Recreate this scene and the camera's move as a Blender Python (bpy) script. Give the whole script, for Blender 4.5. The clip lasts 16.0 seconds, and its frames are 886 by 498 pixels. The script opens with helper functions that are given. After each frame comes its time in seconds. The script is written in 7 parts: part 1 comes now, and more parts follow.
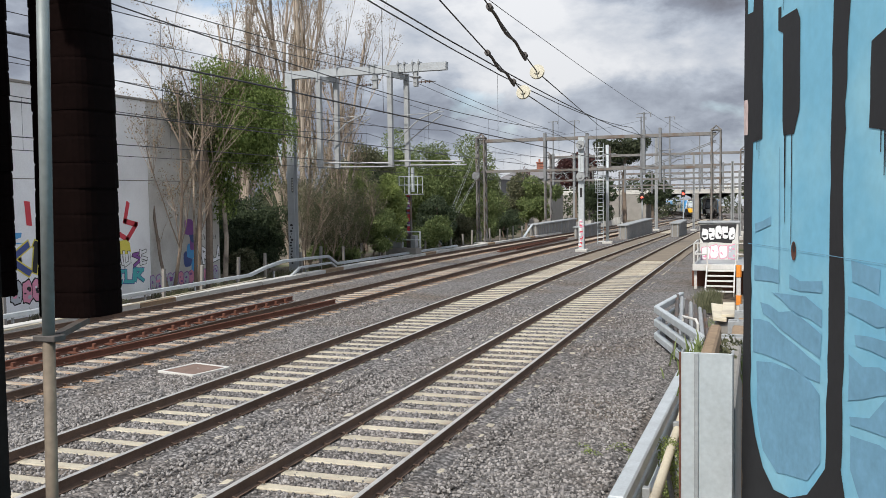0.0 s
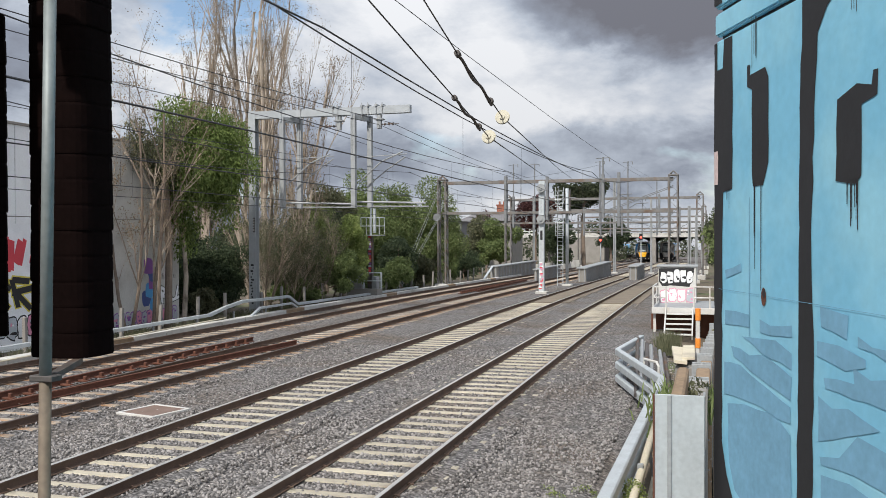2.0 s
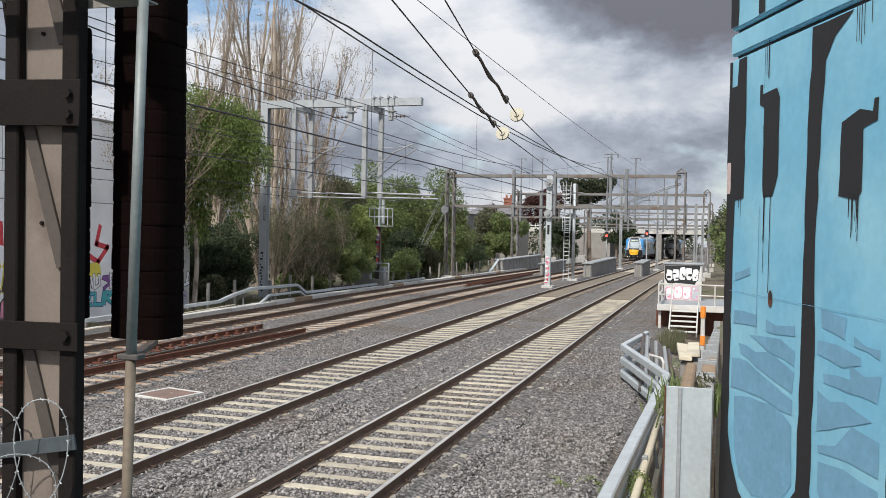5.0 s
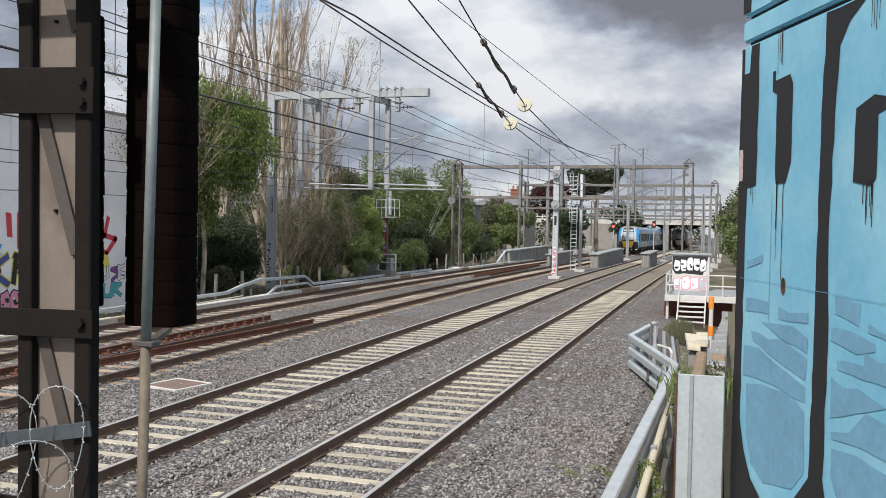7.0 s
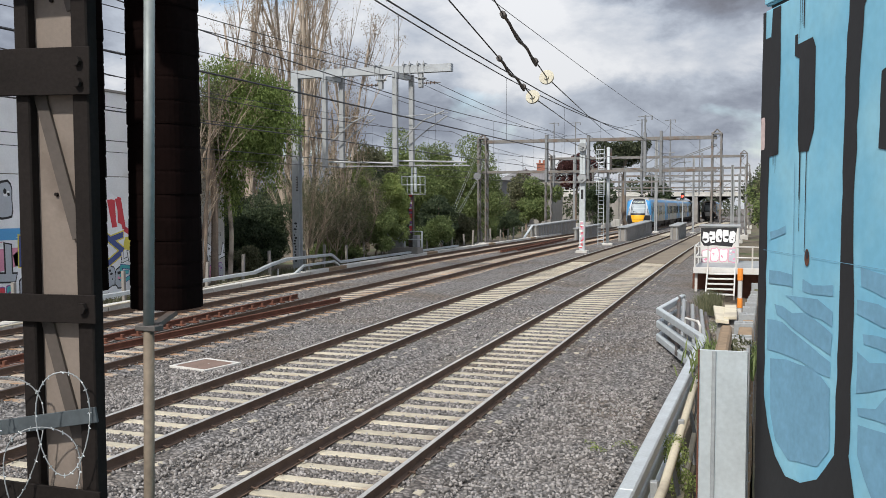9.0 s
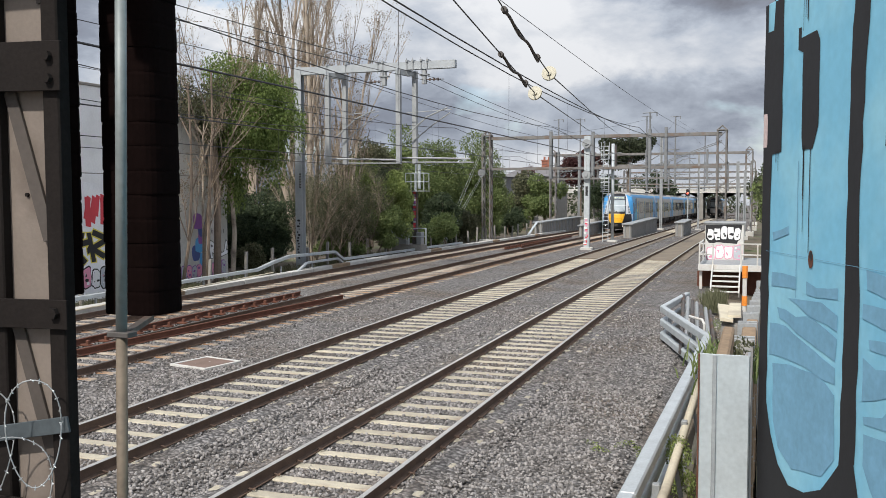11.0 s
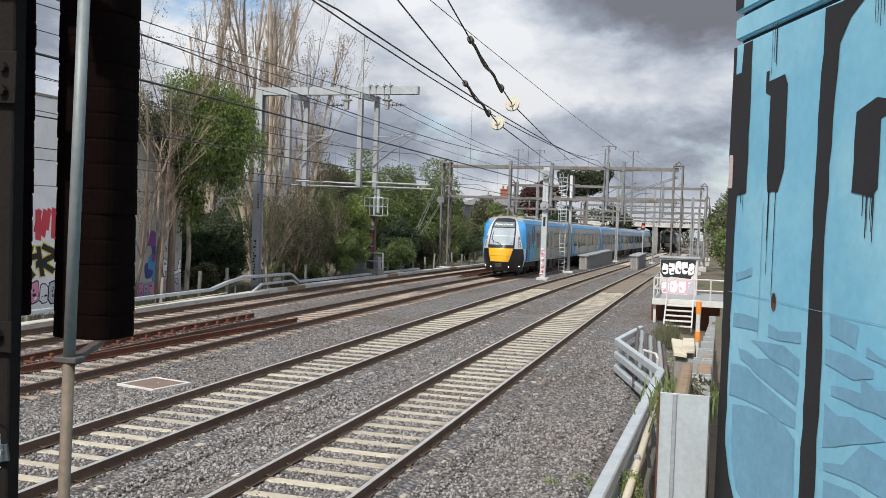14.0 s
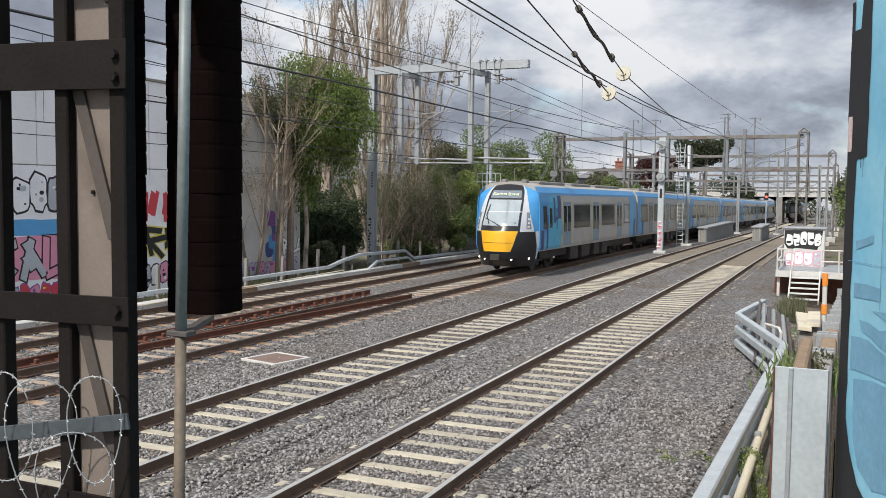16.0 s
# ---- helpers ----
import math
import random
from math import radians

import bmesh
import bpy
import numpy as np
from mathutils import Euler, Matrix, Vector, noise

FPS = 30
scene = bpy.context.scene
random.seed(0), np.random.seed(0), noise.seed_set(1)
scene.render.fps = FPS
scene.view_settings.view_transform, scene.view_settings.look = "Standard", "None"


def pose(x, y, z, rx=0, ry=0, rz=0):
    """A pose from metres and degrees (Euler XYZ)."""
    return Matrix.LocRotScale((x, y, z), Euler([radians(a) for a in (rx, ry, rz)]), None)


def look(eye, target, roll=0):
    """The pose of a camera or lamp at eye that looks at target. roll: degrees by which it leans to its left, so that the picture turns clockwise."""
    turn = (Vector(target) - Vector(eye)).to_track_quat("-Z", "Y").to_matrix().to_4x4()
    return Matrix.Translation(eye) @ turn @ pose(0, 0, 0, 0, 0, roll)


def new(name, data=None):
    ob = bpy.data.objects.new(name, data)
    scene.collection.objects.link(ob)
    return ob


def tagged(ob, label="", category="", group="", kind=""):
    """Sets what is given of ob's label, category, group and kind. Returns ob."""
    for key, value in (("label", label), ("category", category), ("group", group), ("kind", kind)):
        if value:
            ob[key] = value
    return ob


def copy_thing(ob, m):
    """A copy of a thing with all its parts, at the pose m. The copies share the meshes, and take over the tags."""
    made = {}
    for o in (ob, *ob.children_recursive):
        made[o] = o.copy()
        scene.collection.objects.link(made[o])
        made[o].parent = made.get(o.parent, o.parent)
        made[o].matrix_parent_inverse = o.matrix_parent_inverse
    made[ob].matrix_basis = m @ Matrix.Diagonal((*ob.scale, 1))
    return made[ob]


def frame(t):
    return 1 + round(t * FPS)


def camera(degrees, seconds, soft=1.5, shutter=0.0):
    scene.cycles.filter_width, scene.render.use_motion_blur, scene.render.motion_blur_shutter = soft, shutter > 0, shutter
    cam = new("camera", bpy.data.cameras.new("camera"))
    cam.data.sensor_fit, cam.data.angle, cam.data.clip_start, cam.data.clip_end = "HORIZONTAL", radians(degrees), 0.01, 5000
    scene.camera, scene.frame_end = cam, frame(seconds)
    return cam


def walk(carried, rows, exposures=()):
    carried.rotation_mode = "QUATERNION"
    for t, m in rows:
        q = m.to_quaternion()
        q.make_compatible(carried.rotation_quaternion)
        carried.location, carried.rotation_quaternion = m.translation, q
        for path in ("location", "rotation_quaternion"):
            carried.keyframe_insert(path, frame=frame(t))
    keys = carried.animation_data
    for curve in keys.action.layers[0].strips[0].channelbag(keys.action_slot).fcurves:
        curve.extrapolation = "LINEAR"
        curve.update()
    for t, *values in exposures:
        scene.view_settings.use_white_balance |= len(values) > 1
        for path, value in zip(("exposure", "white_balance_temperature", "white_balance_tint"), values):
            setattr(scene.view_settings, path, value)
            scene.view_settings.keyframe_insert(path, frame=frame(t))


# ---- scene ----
cam = camera(52.1, 16.0, soft=0.55)
PATH = [
    (0, (4.48, 0.523, 3.556), (3.826, 2.41, 3.438), -0.8),
    (0.5, (4.455, 0.489, 3.563), (3.842, 2.39, 3.467), -0.2),
    (1, (4.416, 0.447, 3.561), (3.858, 2.366, 3.484), 0.1),
    (1.5, (4.414, 0.414, 3.57), (3.883, 2.342, 3.518), 0.1),
    (2, (4.408, 0.385, 3.573), (3.839, 2.302, 3.545), -0.2),
    (2.5, (4.428, 0.328, 3.578), (3.816, 2.232, 3.554), -0.9),
    (3, (4.442, 0.235, 3.585), (3.759, 2.114, 3.553), -0.7),
    (3.5, (4.447, 0.132, 3.617), (3.768, 2.013, 3.592), -0.0),
    (4, (4.414, 0.055, 3.616), (3.817, 1.964, 3.568), 0.8),
    (4.2, (4.402, 0.017, 3.613), (3.822, 1.93, 3.553), 1.1),
    (6.3, (4.363, -0.027, 3.611), (3.784, 1.887, 3.592), 1.2),
    (6.5, (4.359, -0.025, 3.603), (3.778, 1.889, 3.566), 1.3),
    (7, (4.353, -0.024, 3.594), (3.76, 1.885, 3.528), 1.0),
    (7.5, (4.352, -0.006, 3.591), (3.771, 1.906, 3.511), 0.7),
    (8, (4.363, 0.024, 3.592), (3.772, 1.933, 3.507), 0.3),
    (8.5, (4.384, 0.051, 3.598), (3.76, 1.949, 3.505), -0.0),
    (9, (4.396, 0.097, 3.595), (3.746, 1.985, 3.476), -0.1),
    (9.2, (4.409, 0.105, 3.592), (3.745, 1.988, 3.469), -0.0),
    (11.3, (4.414, 0.269, 3.609), (3.756, 2.153, 3.483), -0.2),
    (11.5, (4.426, 0.258, 3.609), (3.763, 2.142, 3.493), -0.4),
    (12, (4.432, 0.264, 3.627), (3.741, 2.137, 3.508), -0.4),
    (12.5, (4.421, 0.287, 3.638), (3.717, 2.155, 3.51), 0.1),
    (13, (4.399, 0.291, 3.642), (3.733, 2.175, 3.544), 0.7),
    (13.5, (4.378, 0.308, 3.635), (3.763, 2.209, 3.566), 1.4),
    (14, (4.358, 0.321, 3.627), (3.787, 2.237, 3.559), 1.9),
    (14.5, (4.368, 0.313, 3.629), (3.764, 2.218, 3.546), 2.0),
    (15, (4.388, 0.334, 3.625), (3.689, 2.205, 3.516), 1.5),
    (15.5, (4.403, 0.362, 3.617), (3.647, 2.209, 3.488), 0.7),
    (16, (4.411, 0.355, 3.617), (3.606, 2.181, 3.49), 0.6),
]
walk(cam, [(t, look(eye, target, roll)) for t, eye, target, roll in PATH])

# ---- world, sun ----
SUN_EL, SUN_AZ = 46.0, 190.0      # azimuth of the sun, degrees clockwise from +y


def make_world():
    w = bpy.data.worlds.new("sky")
    w.use_nodes = True
    scene.world = w
    nt = w.node_tree
    nt.nodes.clear()
    N = nt.nodes.new
    L = nt.links.new
    out, bg = N("ShaderNodeOutputWorld"), N("ShaderNodeBackground")
    sky = N("ShaderNodeTexSky")
    sky.sky_type, sky.sun_disc = "NISHITA", False
    sky.sun_elevation, sky.sun_rotation = radians(SUN_EL), radians(SUN_AZ)
    sky.air_density, sky.dust_density = 1.0, 0.6
    gain = N("ShaderNodeVectorMath")
    gain.operation = "SCALE"
    gain.inputs["Scale"].default_value = 0.13
    L(sky.outputs[0], gain.inputs[0])
    tc = N("ShaderNodeTexCoord")
    mp = N("ShaderNodeMapping")
    mp.inputs["Scale"].default_value = (1.0, 1.0, 1.9)
    mp.inputs["Location"].default_value = CLOUD_SHIFT
    L(tc.outputs["Generated"], mp.inputs[0])

    def noise_of(scale, detail, rough, dist, shift):
        n, m = N("ShaderNodeTexNoise"), N("ShaderNodeMapping")
        m.inputs["Location"].default_value = shift
        L(mp.outputs[0], m.inputs[0])
        n.inputs["Scale"].default_value, n.inputs["Detail"].default_value = scale, detail
        n.inputs["Roughness"].default_value, n.inputs["Distortion"].default_value = rough, dist
        L(m.outputs[0], n.inputs["Vector"])
        return n

    def ramp_of(src, stops):
        r = N("ShaderNodeValToRGB")
        L(src, r.inputs[0])
        els = r.color_ramp.elements
        while len(els) < len(stops):
            els.new(0.5)
        for e, (p, c) in zip(els, stops):
            e.position, e.color = p, (*c, 1)
        return r

    cover = noise_of(2.0, 8, 0.55, 0.2, (0.0, 0.0, 0.0))
    shade = noise_of(2.6, 9, 0.55, 0.15, (3.1, 7.7, 1.0))
    fine = noise_of(9.0, 8, 0.6, 0.2, (1.3, 2.2, 5.0))
    mixn = N("ShaderNodeMix")
    mixn.data_type = "FLOAT"
    mixn.inputs[0].default_value = 0.28
    L(shade.outputs[0], mixn.inputs[2])
    L(fine.outputs[0], mixn.inputs[3])
    # one heavy dark cloud ahead and above, torn edge; a clear gap beside it
    def mass(centre, radius, squash):
        a = N("ShaderNodeVectorMath")
        a.operation = "MULTIPLY_ADD"
        L(fine.outputs["Color"], a.inputs[0])
        a.inputs[1].default_value = (0.16, 0.0, 0.12)
        L(tc.outputs["Generated"], a.inputs[2])
        d = N("ShaderNodeVectorMath")
        d.operation = "SUBTRACT"
        L(a.outputs[0], d.inputs[0])
        d.inputs[1].default_value = (centre[0] + 0.08, centre[1], centre[2] + 0.06)
        e = N("ShaderNodeVectorMath")
        e.operation = "MULTIPLY"
        L(d.outputs[0], e.inputs[0])
        e.inputs[1].default_value = squash
        f = N("ShaderNodeVectorMath")
        f.operation = "LENGTH"
        L(e.outputs[0], f.inputs[0])
        r = N("ShaderNodeMapRange")
        r.interpolation_type = "SMOOTHSTEP"
        L(f.outputs["Value"], r.inputs[0])
        r.inputs[1].default_value, r.inputs[2].default_value = radius
        r.inputs[3].default_value, r.inputs[4].default_value = 1.0, 0.0
        return r.outputs[0]

    def less(a, b, k):
        m = N("ShaderNodeMath")
        m.operation = "MULTIPLY_ADD"
        L(b, m.inputs[0])
        m.inputs[1].default_value = -k
        L(a, m.inputs[2])
        return m.outputs[0]

    shaded = less(mixn.outputs[0], mass((0.03, 0.95, 0.30), (0.16, 0.29), (0.85, 0.9, 1.9)), 0.19)
    shaded = less(shaded, mass((-0.36, 0.92, 0.17), (0.06, 0.30), (0.7, 0.7, 1.8)), -0.065)
    shaded = less(shaded, mass((-0.08, 0.99, 0.085), (0.06, 0.27), (0.42, 0.4, 4.3)), 0.115)
    covered = less(cover.outputs[0], mass((-0.45, 0.87, 0.25), (0.03, 0.17), (1.0, 1.0, 2.0)), 0.19)
    cloud = ramp_of(shaded, [(0.33, (0.16, 0.165, 0.195)), (0.43, (0.265, 0.295, 0.36)), (0.50, (0.44, 0.485, 0.56)),
                                      (0.60, (0.74, 0.755, 0.785))])
    mask = ramp_of(covered, [(0.355, (0, 0, 0)), (0.43, (1, 1, 1))])
    # clouds grow brighter towards the zenith
    sep, rise, lit = N("ShaderNodeSeparateXYZ"), N("ShaderNodeMapRange"), N("ShaderNodeVectorMath")
    L(tc.outputs["Generated"], sep.inputs[0])
    L(sep.outputs[2], rise.inputs[0])
    rise.inputs[1].default_value, rise.inputs[2].default_value = 0.0, 1.0
    rise.inputs[3].default_value, rise.inputs[4].default_value = 0.90, 1.75
    lit.operation = "SCALE"
    L(cloud.outputs[0], lit.inputs[0])
    L(rise.outputs[0], lit.inputs["Scale"])
    mix = N("ShaderNodeMix")
    mix.data_type = "RGBA"
    L(mask.outputs[0], mix.inputs[0])
    L(gain.outputs[0], mix.inputs[6])
    L(lit.outputs[0], mix.inputs[7])
    L(mix.outputs[2], bg.inputs[0])
    bg.inputs[1].default_value = SKY_STRENGTH
    L(bg.outputs[0], out.inputs[0])


CLOUD_SHIFT = (0.0, 0.0, 0.0)
SKY_STRENGTH = 1.08
make_world()
sun = new("sun", bpy.data.lights.new("sun", "SUN"))
sun.data.energy, sun.data.angle, sun.data.color = 4.0, radians(2.0), (1.0, 0.95, 0.87)
_e, _a = radians(SUN_EL), radians(SUN_AZ)
sun.matrix_world = look((0, 0, 60), (-math.sin(_a) * math.cos(_e) * 10, -math.cos(_a) * math.cos(_e) * 10, 60 - 10 * math.sin(_e)))


# ---- materials ----
def mat(name, color, rough=0.7, metal=0.0, var=0.25, scale=3.0, fine=40.0, bump=0.2, dist=0.01, tint=None, island=0.0, rand=0.0,
        stain=None, stain_scale=0.8, stain_lo=0.5, stain_hi=0.65, spec=0.5, sub=0.0):
    """Procedural surface: base colour, two scales of variation, optional stain colour, bump."""
    m = bpy.data.materials.new(name)
    m.use_nodes = True
    nt = m.node_tree
    b = nt.nodes["Principled BSDF"]
    N, L = nt.nodes.new, nt.links.new
    b.inputs["Roughness"].default_value, b.inputs["Metallic"].default_value = rough, metal
    b.inputs["Specular IOR Level"].default_value = spec
    tc = N("ShaderNodeTexCoord")
    n1, n2 = N("ShaderNodeTexNoise"), N("ShaderNodeTexNoise")
    for n, s, d in ((n1, scale, 5), (n2, fine, 4)):
        n.inputs["Scale"].default_value, n.inputs["Detail"].default_value = s, d
        L(tc.outputs["Object"], n.inputs["Vector"])
    add = N("ShaderNodeMix")
    add.data_type = "FLOAT"
    add.inputs[0].default_value = 0.45
    L(n1.outputs[0], add.inputs[2])
    L(n2.outputs[0], add.inputs[3])
    src = add.outputs[0]
    r = N("ShaderNodeMapRange")
    r.inputs[1].default_value, r.inputs[2].default_value = 0.3, 0.7
    r.inputs[3].default_value, r.inputs[4].default_value = 1 - var, 1 + var
    L(src, r.inputs[0])
    val = r.outputs[0]
    for amount, kind in ((island, "island"), (rand, "object")):
        if amount:
            if kind == "island":
                g = N("ShaderNodeNewGeometry")
                o = g.outputs["Random Per Island"]
            else:
                g = N("ShaderNodeObjectInfo")
                o = g.outputs["Random"]
            rr, mul = N("ShaderNodeMapRange"), N("ShaderNodeMath")
            rr.inputs[3].default_value, rr.inputs[4].default_value = 1 - amount, 1 + amount
            mul.operation = "MULTIPLY"
            L(o, rr.inputs[0])
            L(rr.outputs[0], mul.inputs[0])
            L(val, mul.inputs[1])
            val = mul.outputs[0]
    col = N("ShaderNodeRGB")
    col.outputs[0].default_value = (*color, 1)
    base = col.outputs[0]
    if tint:
        g = N("ShaderNodeNewGeometry") if island else N("ShaderNodeObjectInfo")
        o = g.outputs["Random Per Island"] if island else g.outputs["Random"]
        mx = N("ShaderNodeMix")
        mx.data_type = "RGBA"
        mx.inputs[7].default_value = (*tint, 1)
        L(o, mx.inputs[0])
        L(base, mx.inputs[6])
        base = mx.outputs[2]
    if stain:
        n3, sr, mx = N("ShaderNodeTexNoise"), N("ShaderNodeMapRange"), N("ShaderNodeMix")
        n3.inputs["Scale"].default_value, n3.inputs["Detail"].default_value = stain_scale, 7
        L(tc.outputs["Object"], n3.inputs["Vector"])
        sr.inputs[1].default_value, sr.inputs[2].default_value = stain_lo, stain_hi
        L(n3.outputs[0], sr.inputs[0])
        mx.data_type = "RGBA"
        mx.inputs[7].default_value = (*stain, 1)
        L(sr.outputs[0], mx.inputs[0])
        L(base, mx.inputs[6])
        base = mx.outputs[2]
    mul = N("ShaderNodeVectorMath")
    mul.operation = "SCALE"
    L(base, mul.inputs[0])
    L(val, mul.inputs["Scale"])
    L(mul.outputs[0], b.inputs["Base Color"])
    if bump:
        bp = N("ShaderNodeBump")
        bp.inputs["Strength"].default_value, bp.inputs["Distance"].default_value = bump, dist
        L(n2.outputs[0], bp.inputs["Height"])
        L(bp.outputs[0], b.inputs["Normal"])
    return m


def glow(name, color, strength):
    m = bpy.data.materials.new(name)
    m.use_nodes = True
    b = m.node_tree.nodes["Principled BSDF"]
    b.inputs["Base Color"].default_value = (*color, 1)
    b.inputs["Emission Color"].default_value, b.inputs["Emission Strength"].default_value = (*color, 1), strength
    return m


def ballast_mat():
    """Crushed stone: cells with their own shades and relief."""
    m = bpy.data.materials.new("ballast")
    m.use_nodes = True
    nt = m.node_tree
    b = nt.nodes["Principled BSDF"]
    N, L = nt.nodes.new, nt.links.new
    tc, vo, n1 = N("ShaderNodeTexCoord"), N("ShaderNodeTexVoronoi"), N("ShaderNodeTexNoise")
    vo.inputs["Scale"].default_value = 17.0
    n1.inputs["Scale"].default_value, n1.inputs["Detail"].default_value = 0.35, 6
    L(tc.outputs["Object"], vo.inputs["Vector"])
    L(tc.outputs["Object"], n1.inputs["Vector"])
    sep, mr, rp = N("ShaderNodeSeparateColor"), N("ShaderNodeMapRange"), N("ShaderNodeValToRGB")
    L(vo.outputs["Color"], sep.inputs[0])
    els = rp.color_ramp.elements
    els[0].position, els[0].color = 0.0, (0.085, 0.078, 0.075, 1)
    els[1].position, els[1].color = 1.0, (0.36, 0.34, 0.33, 1)
    L(sep.outputs[0], rp.inputs[0])
    mx, rr = N("ShaderNodeMix"), N("ShaderNodeMapRange")
    rr.inputs[1].default_value, rr.inputs[2].default_value = 0.45, 0.7
    L(n1.outputs[0], rr.inputs[0])
    mx.data_type, mx.blend_type = "RGBA", "MULTIPLY"
    mx.inputs[7].default_value = (0.86, 0.74, 0.62, 1)
    L(rr.outputs[0], mx.inputs[0])
    L(rp.outputs[0], mx.inputs[6])
    # shade in the gaps between stones, darkened into the base colour
    gap_shade = N("ShaderNodeMapRange")
    gap_shade.inputs[1].default_value, gap_shade.inputs[2].default_value, gap_shade.inputs[3].default_value, gap_shade.inputs[4].default_value = 0.25, 0.75, 1.0, 0.35
    L(vo.outputs["Distance"], gap_shade.inputs[0])
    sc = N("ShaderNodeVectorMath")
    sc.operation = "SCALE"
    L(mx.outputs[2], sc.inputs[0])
    L(gap_shade.outputs[0], sc.inputs["Scale"])
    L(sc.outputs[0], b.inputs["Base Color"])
    b.inputs["Roughness"].default_value = 0.9
    bp = N("ShaderNodeBump")
    bp.invert = True
    bp.inputs["Strength"].default_value, bp.inputs["Distance"].default_value = 0.9, 0.03
    L(vo.outputs["Distance"], bp.inputs["Height"])
    L(bp.outputs[0], b.inputs["Normal"])
    return m


M = {}
M["ballast"] = ballast_mat()
M["stone"] = mat("stone", (0.22, 0.207, 0.20), 0.9, island=0.75, var=0.2, scale=9, bump=0.3)
M["sleeper"] = mat("sleeper", (0.46, 0.415, 0.325), 0.85, var=0.3, scale=5, fine=60, bump=0.25, rand=0.14, stain=(0.27, 0.22, 0.17), stain_scale=2.5, stain_lo=0.5, stain_hi=0.75)
M["sleeper_rust"] = mat("sleeper_rust", (0.38, 0.33, 0.27), 0.85, var=0.3, scale=5, fine=60, bump=0.25, rand=0.2, stain=(0.30, 0.17, 0.09), stain_scale=1.6, stain_lo=0.45, stain_hi=0.65)
M["rail_side"] = mat("rail_side", (0.135, 0.088, 0.064), 0.8, 0.2, var=0.3, scale=4, fine=50, bump=0.3)
M["rail_top"] = mat("rail_top", (0.55, 0.53, 0.50), 0.42, 0.5, var=0.2, scale=2, fine=30, bump=0.02)
M["rail_dull"] = mat("rail_dull", (0.16, 0.135, 0.12), 0.5, 0.6, var=0.25, scale=2, fine=30, bump=0.05)
M["rust"] = mat("rust", (0.13, 0.05, 0.03), 0.85, 0.1, var=0.35, scale=4, fine=40, bump=0.4)
M["galv"] = mat("galv", (0.50, 0.54, 0.56), 0.5, 0.25, var=0.16, scale=4, fine=35, bump=0.08)
M["galv_dull"] = mat("galv_dull", (0.33, 0.345, 0.355), 0.6, 0.2, var=0.2, scale=3, fine=35, bump=0.1)
M["gantry"] = mat("gantry", (0.20, 0.193, 0.185), 0.6, 0.2, var=0.3, scale=3, fine=30, bump=0.15, stain=(0.16, 0.11, 0.08), stain_scale=1.5, stain_lo=0.5, stain_hi=0.7)
M["galv_mast"] = mat("galv_mast", (0.40, 0.425, 0.445), 0.55, 0.2, var=0.14, scale=3, fine=35, bump=0.08)
M["steel_grey"] = mat("steel_grey", (0.21, 0.22, 0.23), 0.6, 0.2, var=0.25, scale=3, fine=30, bump=0.1)
M["strap"] = mat("strap", (0.075, 0.09, 0.10), 0.6, 0.2, var=0.25, scale=6, fine=40, bump=0.1)
M["wall_pale"] = mat("wall_pale", (0.84, 0.85, 0.86), 0.85, var=0.08, scale=0.8, fine=16, bump=0.15, stain=(0.68, 0.68, 0.68), stain_scale=0.5, stain_lo=0.5, stain_hi=0.75)
M["steel_old"] = mat("steel_old", (0.11, 0.10, 0.095), 0.65, 0.3, var=0.3, scale=3, fine=30, bump=0.2, stain=(0.15, 0.09, 0.06), stain_scale=2)
M["mast_paint"] = mat("mast_paint", (0.016, 0.013, 0.012), 0.75, 0.0, spec=0.12, var=0.3, scale=5, fine=60, bump=0.15)
M["mast_web"] = mat("mast_web", (0.20, 0.165, 0.14), 0.7, 0.0, var=0.12, scale=5, fine=60, bump=0.1, stain=(0.15, 0.12, 0.10), stain_scale=3)
M["hood"] = mat("hood", (0.006, 0.003, 0.0027), 0.9, spec=0.04, metal=0.0, var=0.35, scale=6, fine=50, bump=0.15)
M["concrete"] = mat("concrete", (0.56, 0.55, 0.52), 0.9, var=0.16, scale=0.7, fine=18, bump=0.25, stain=(0.40, 0.385, 0.355), stain_scale=0.6, stain_lo=0.48, stain_hi=0.72)
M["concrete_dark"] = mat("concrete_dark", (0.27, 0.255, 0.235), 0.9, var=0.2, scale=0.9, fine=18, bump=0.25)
M["cream"] = mat("cream", (0.62, 0.56, 0.43), 0.85, var=0.14, scale=0.9, fine=14, bump=0.15, stain=(0.42, 0.37, 0.29), stain_scale=0.8)
M["white"] = mat("white", (0.60, 0.59, 0.565), 0.6, var=0.12, scale=2, fine=25, bump=0.08, stain=(0.52, 0.47, 0.41), stain_scale=1.5, stain_lo=0.55, stain_hi=0.75)
M["black"] = mat("black", (0.02, 0.02, 0.022), 0.6, var=0.2, bump=0.05)
M["wire"] = mat("wire", (0.045, 0.045, 0.05), 0.5, 0.5, var=0.1, bump=0)
M["insul"] = mat("insul", (0.50, 0.47, 0.37), 0.35, var=0.15, bump=0)
M["earth"] = mat("earth", (0.13, 0.105, 0.075), 0.95, var=0.35, scale=0.6, fine=12, bump=0.5, dist=0.04, stain=(0.10, 0.12, 0.05), stain_scale=0.4)
M["bark"] = mat("bark", (0.20, 0.155, 0.12), 0.9, var=0.35, scale=3, fine=20, bump=0.6, dist=0.03)
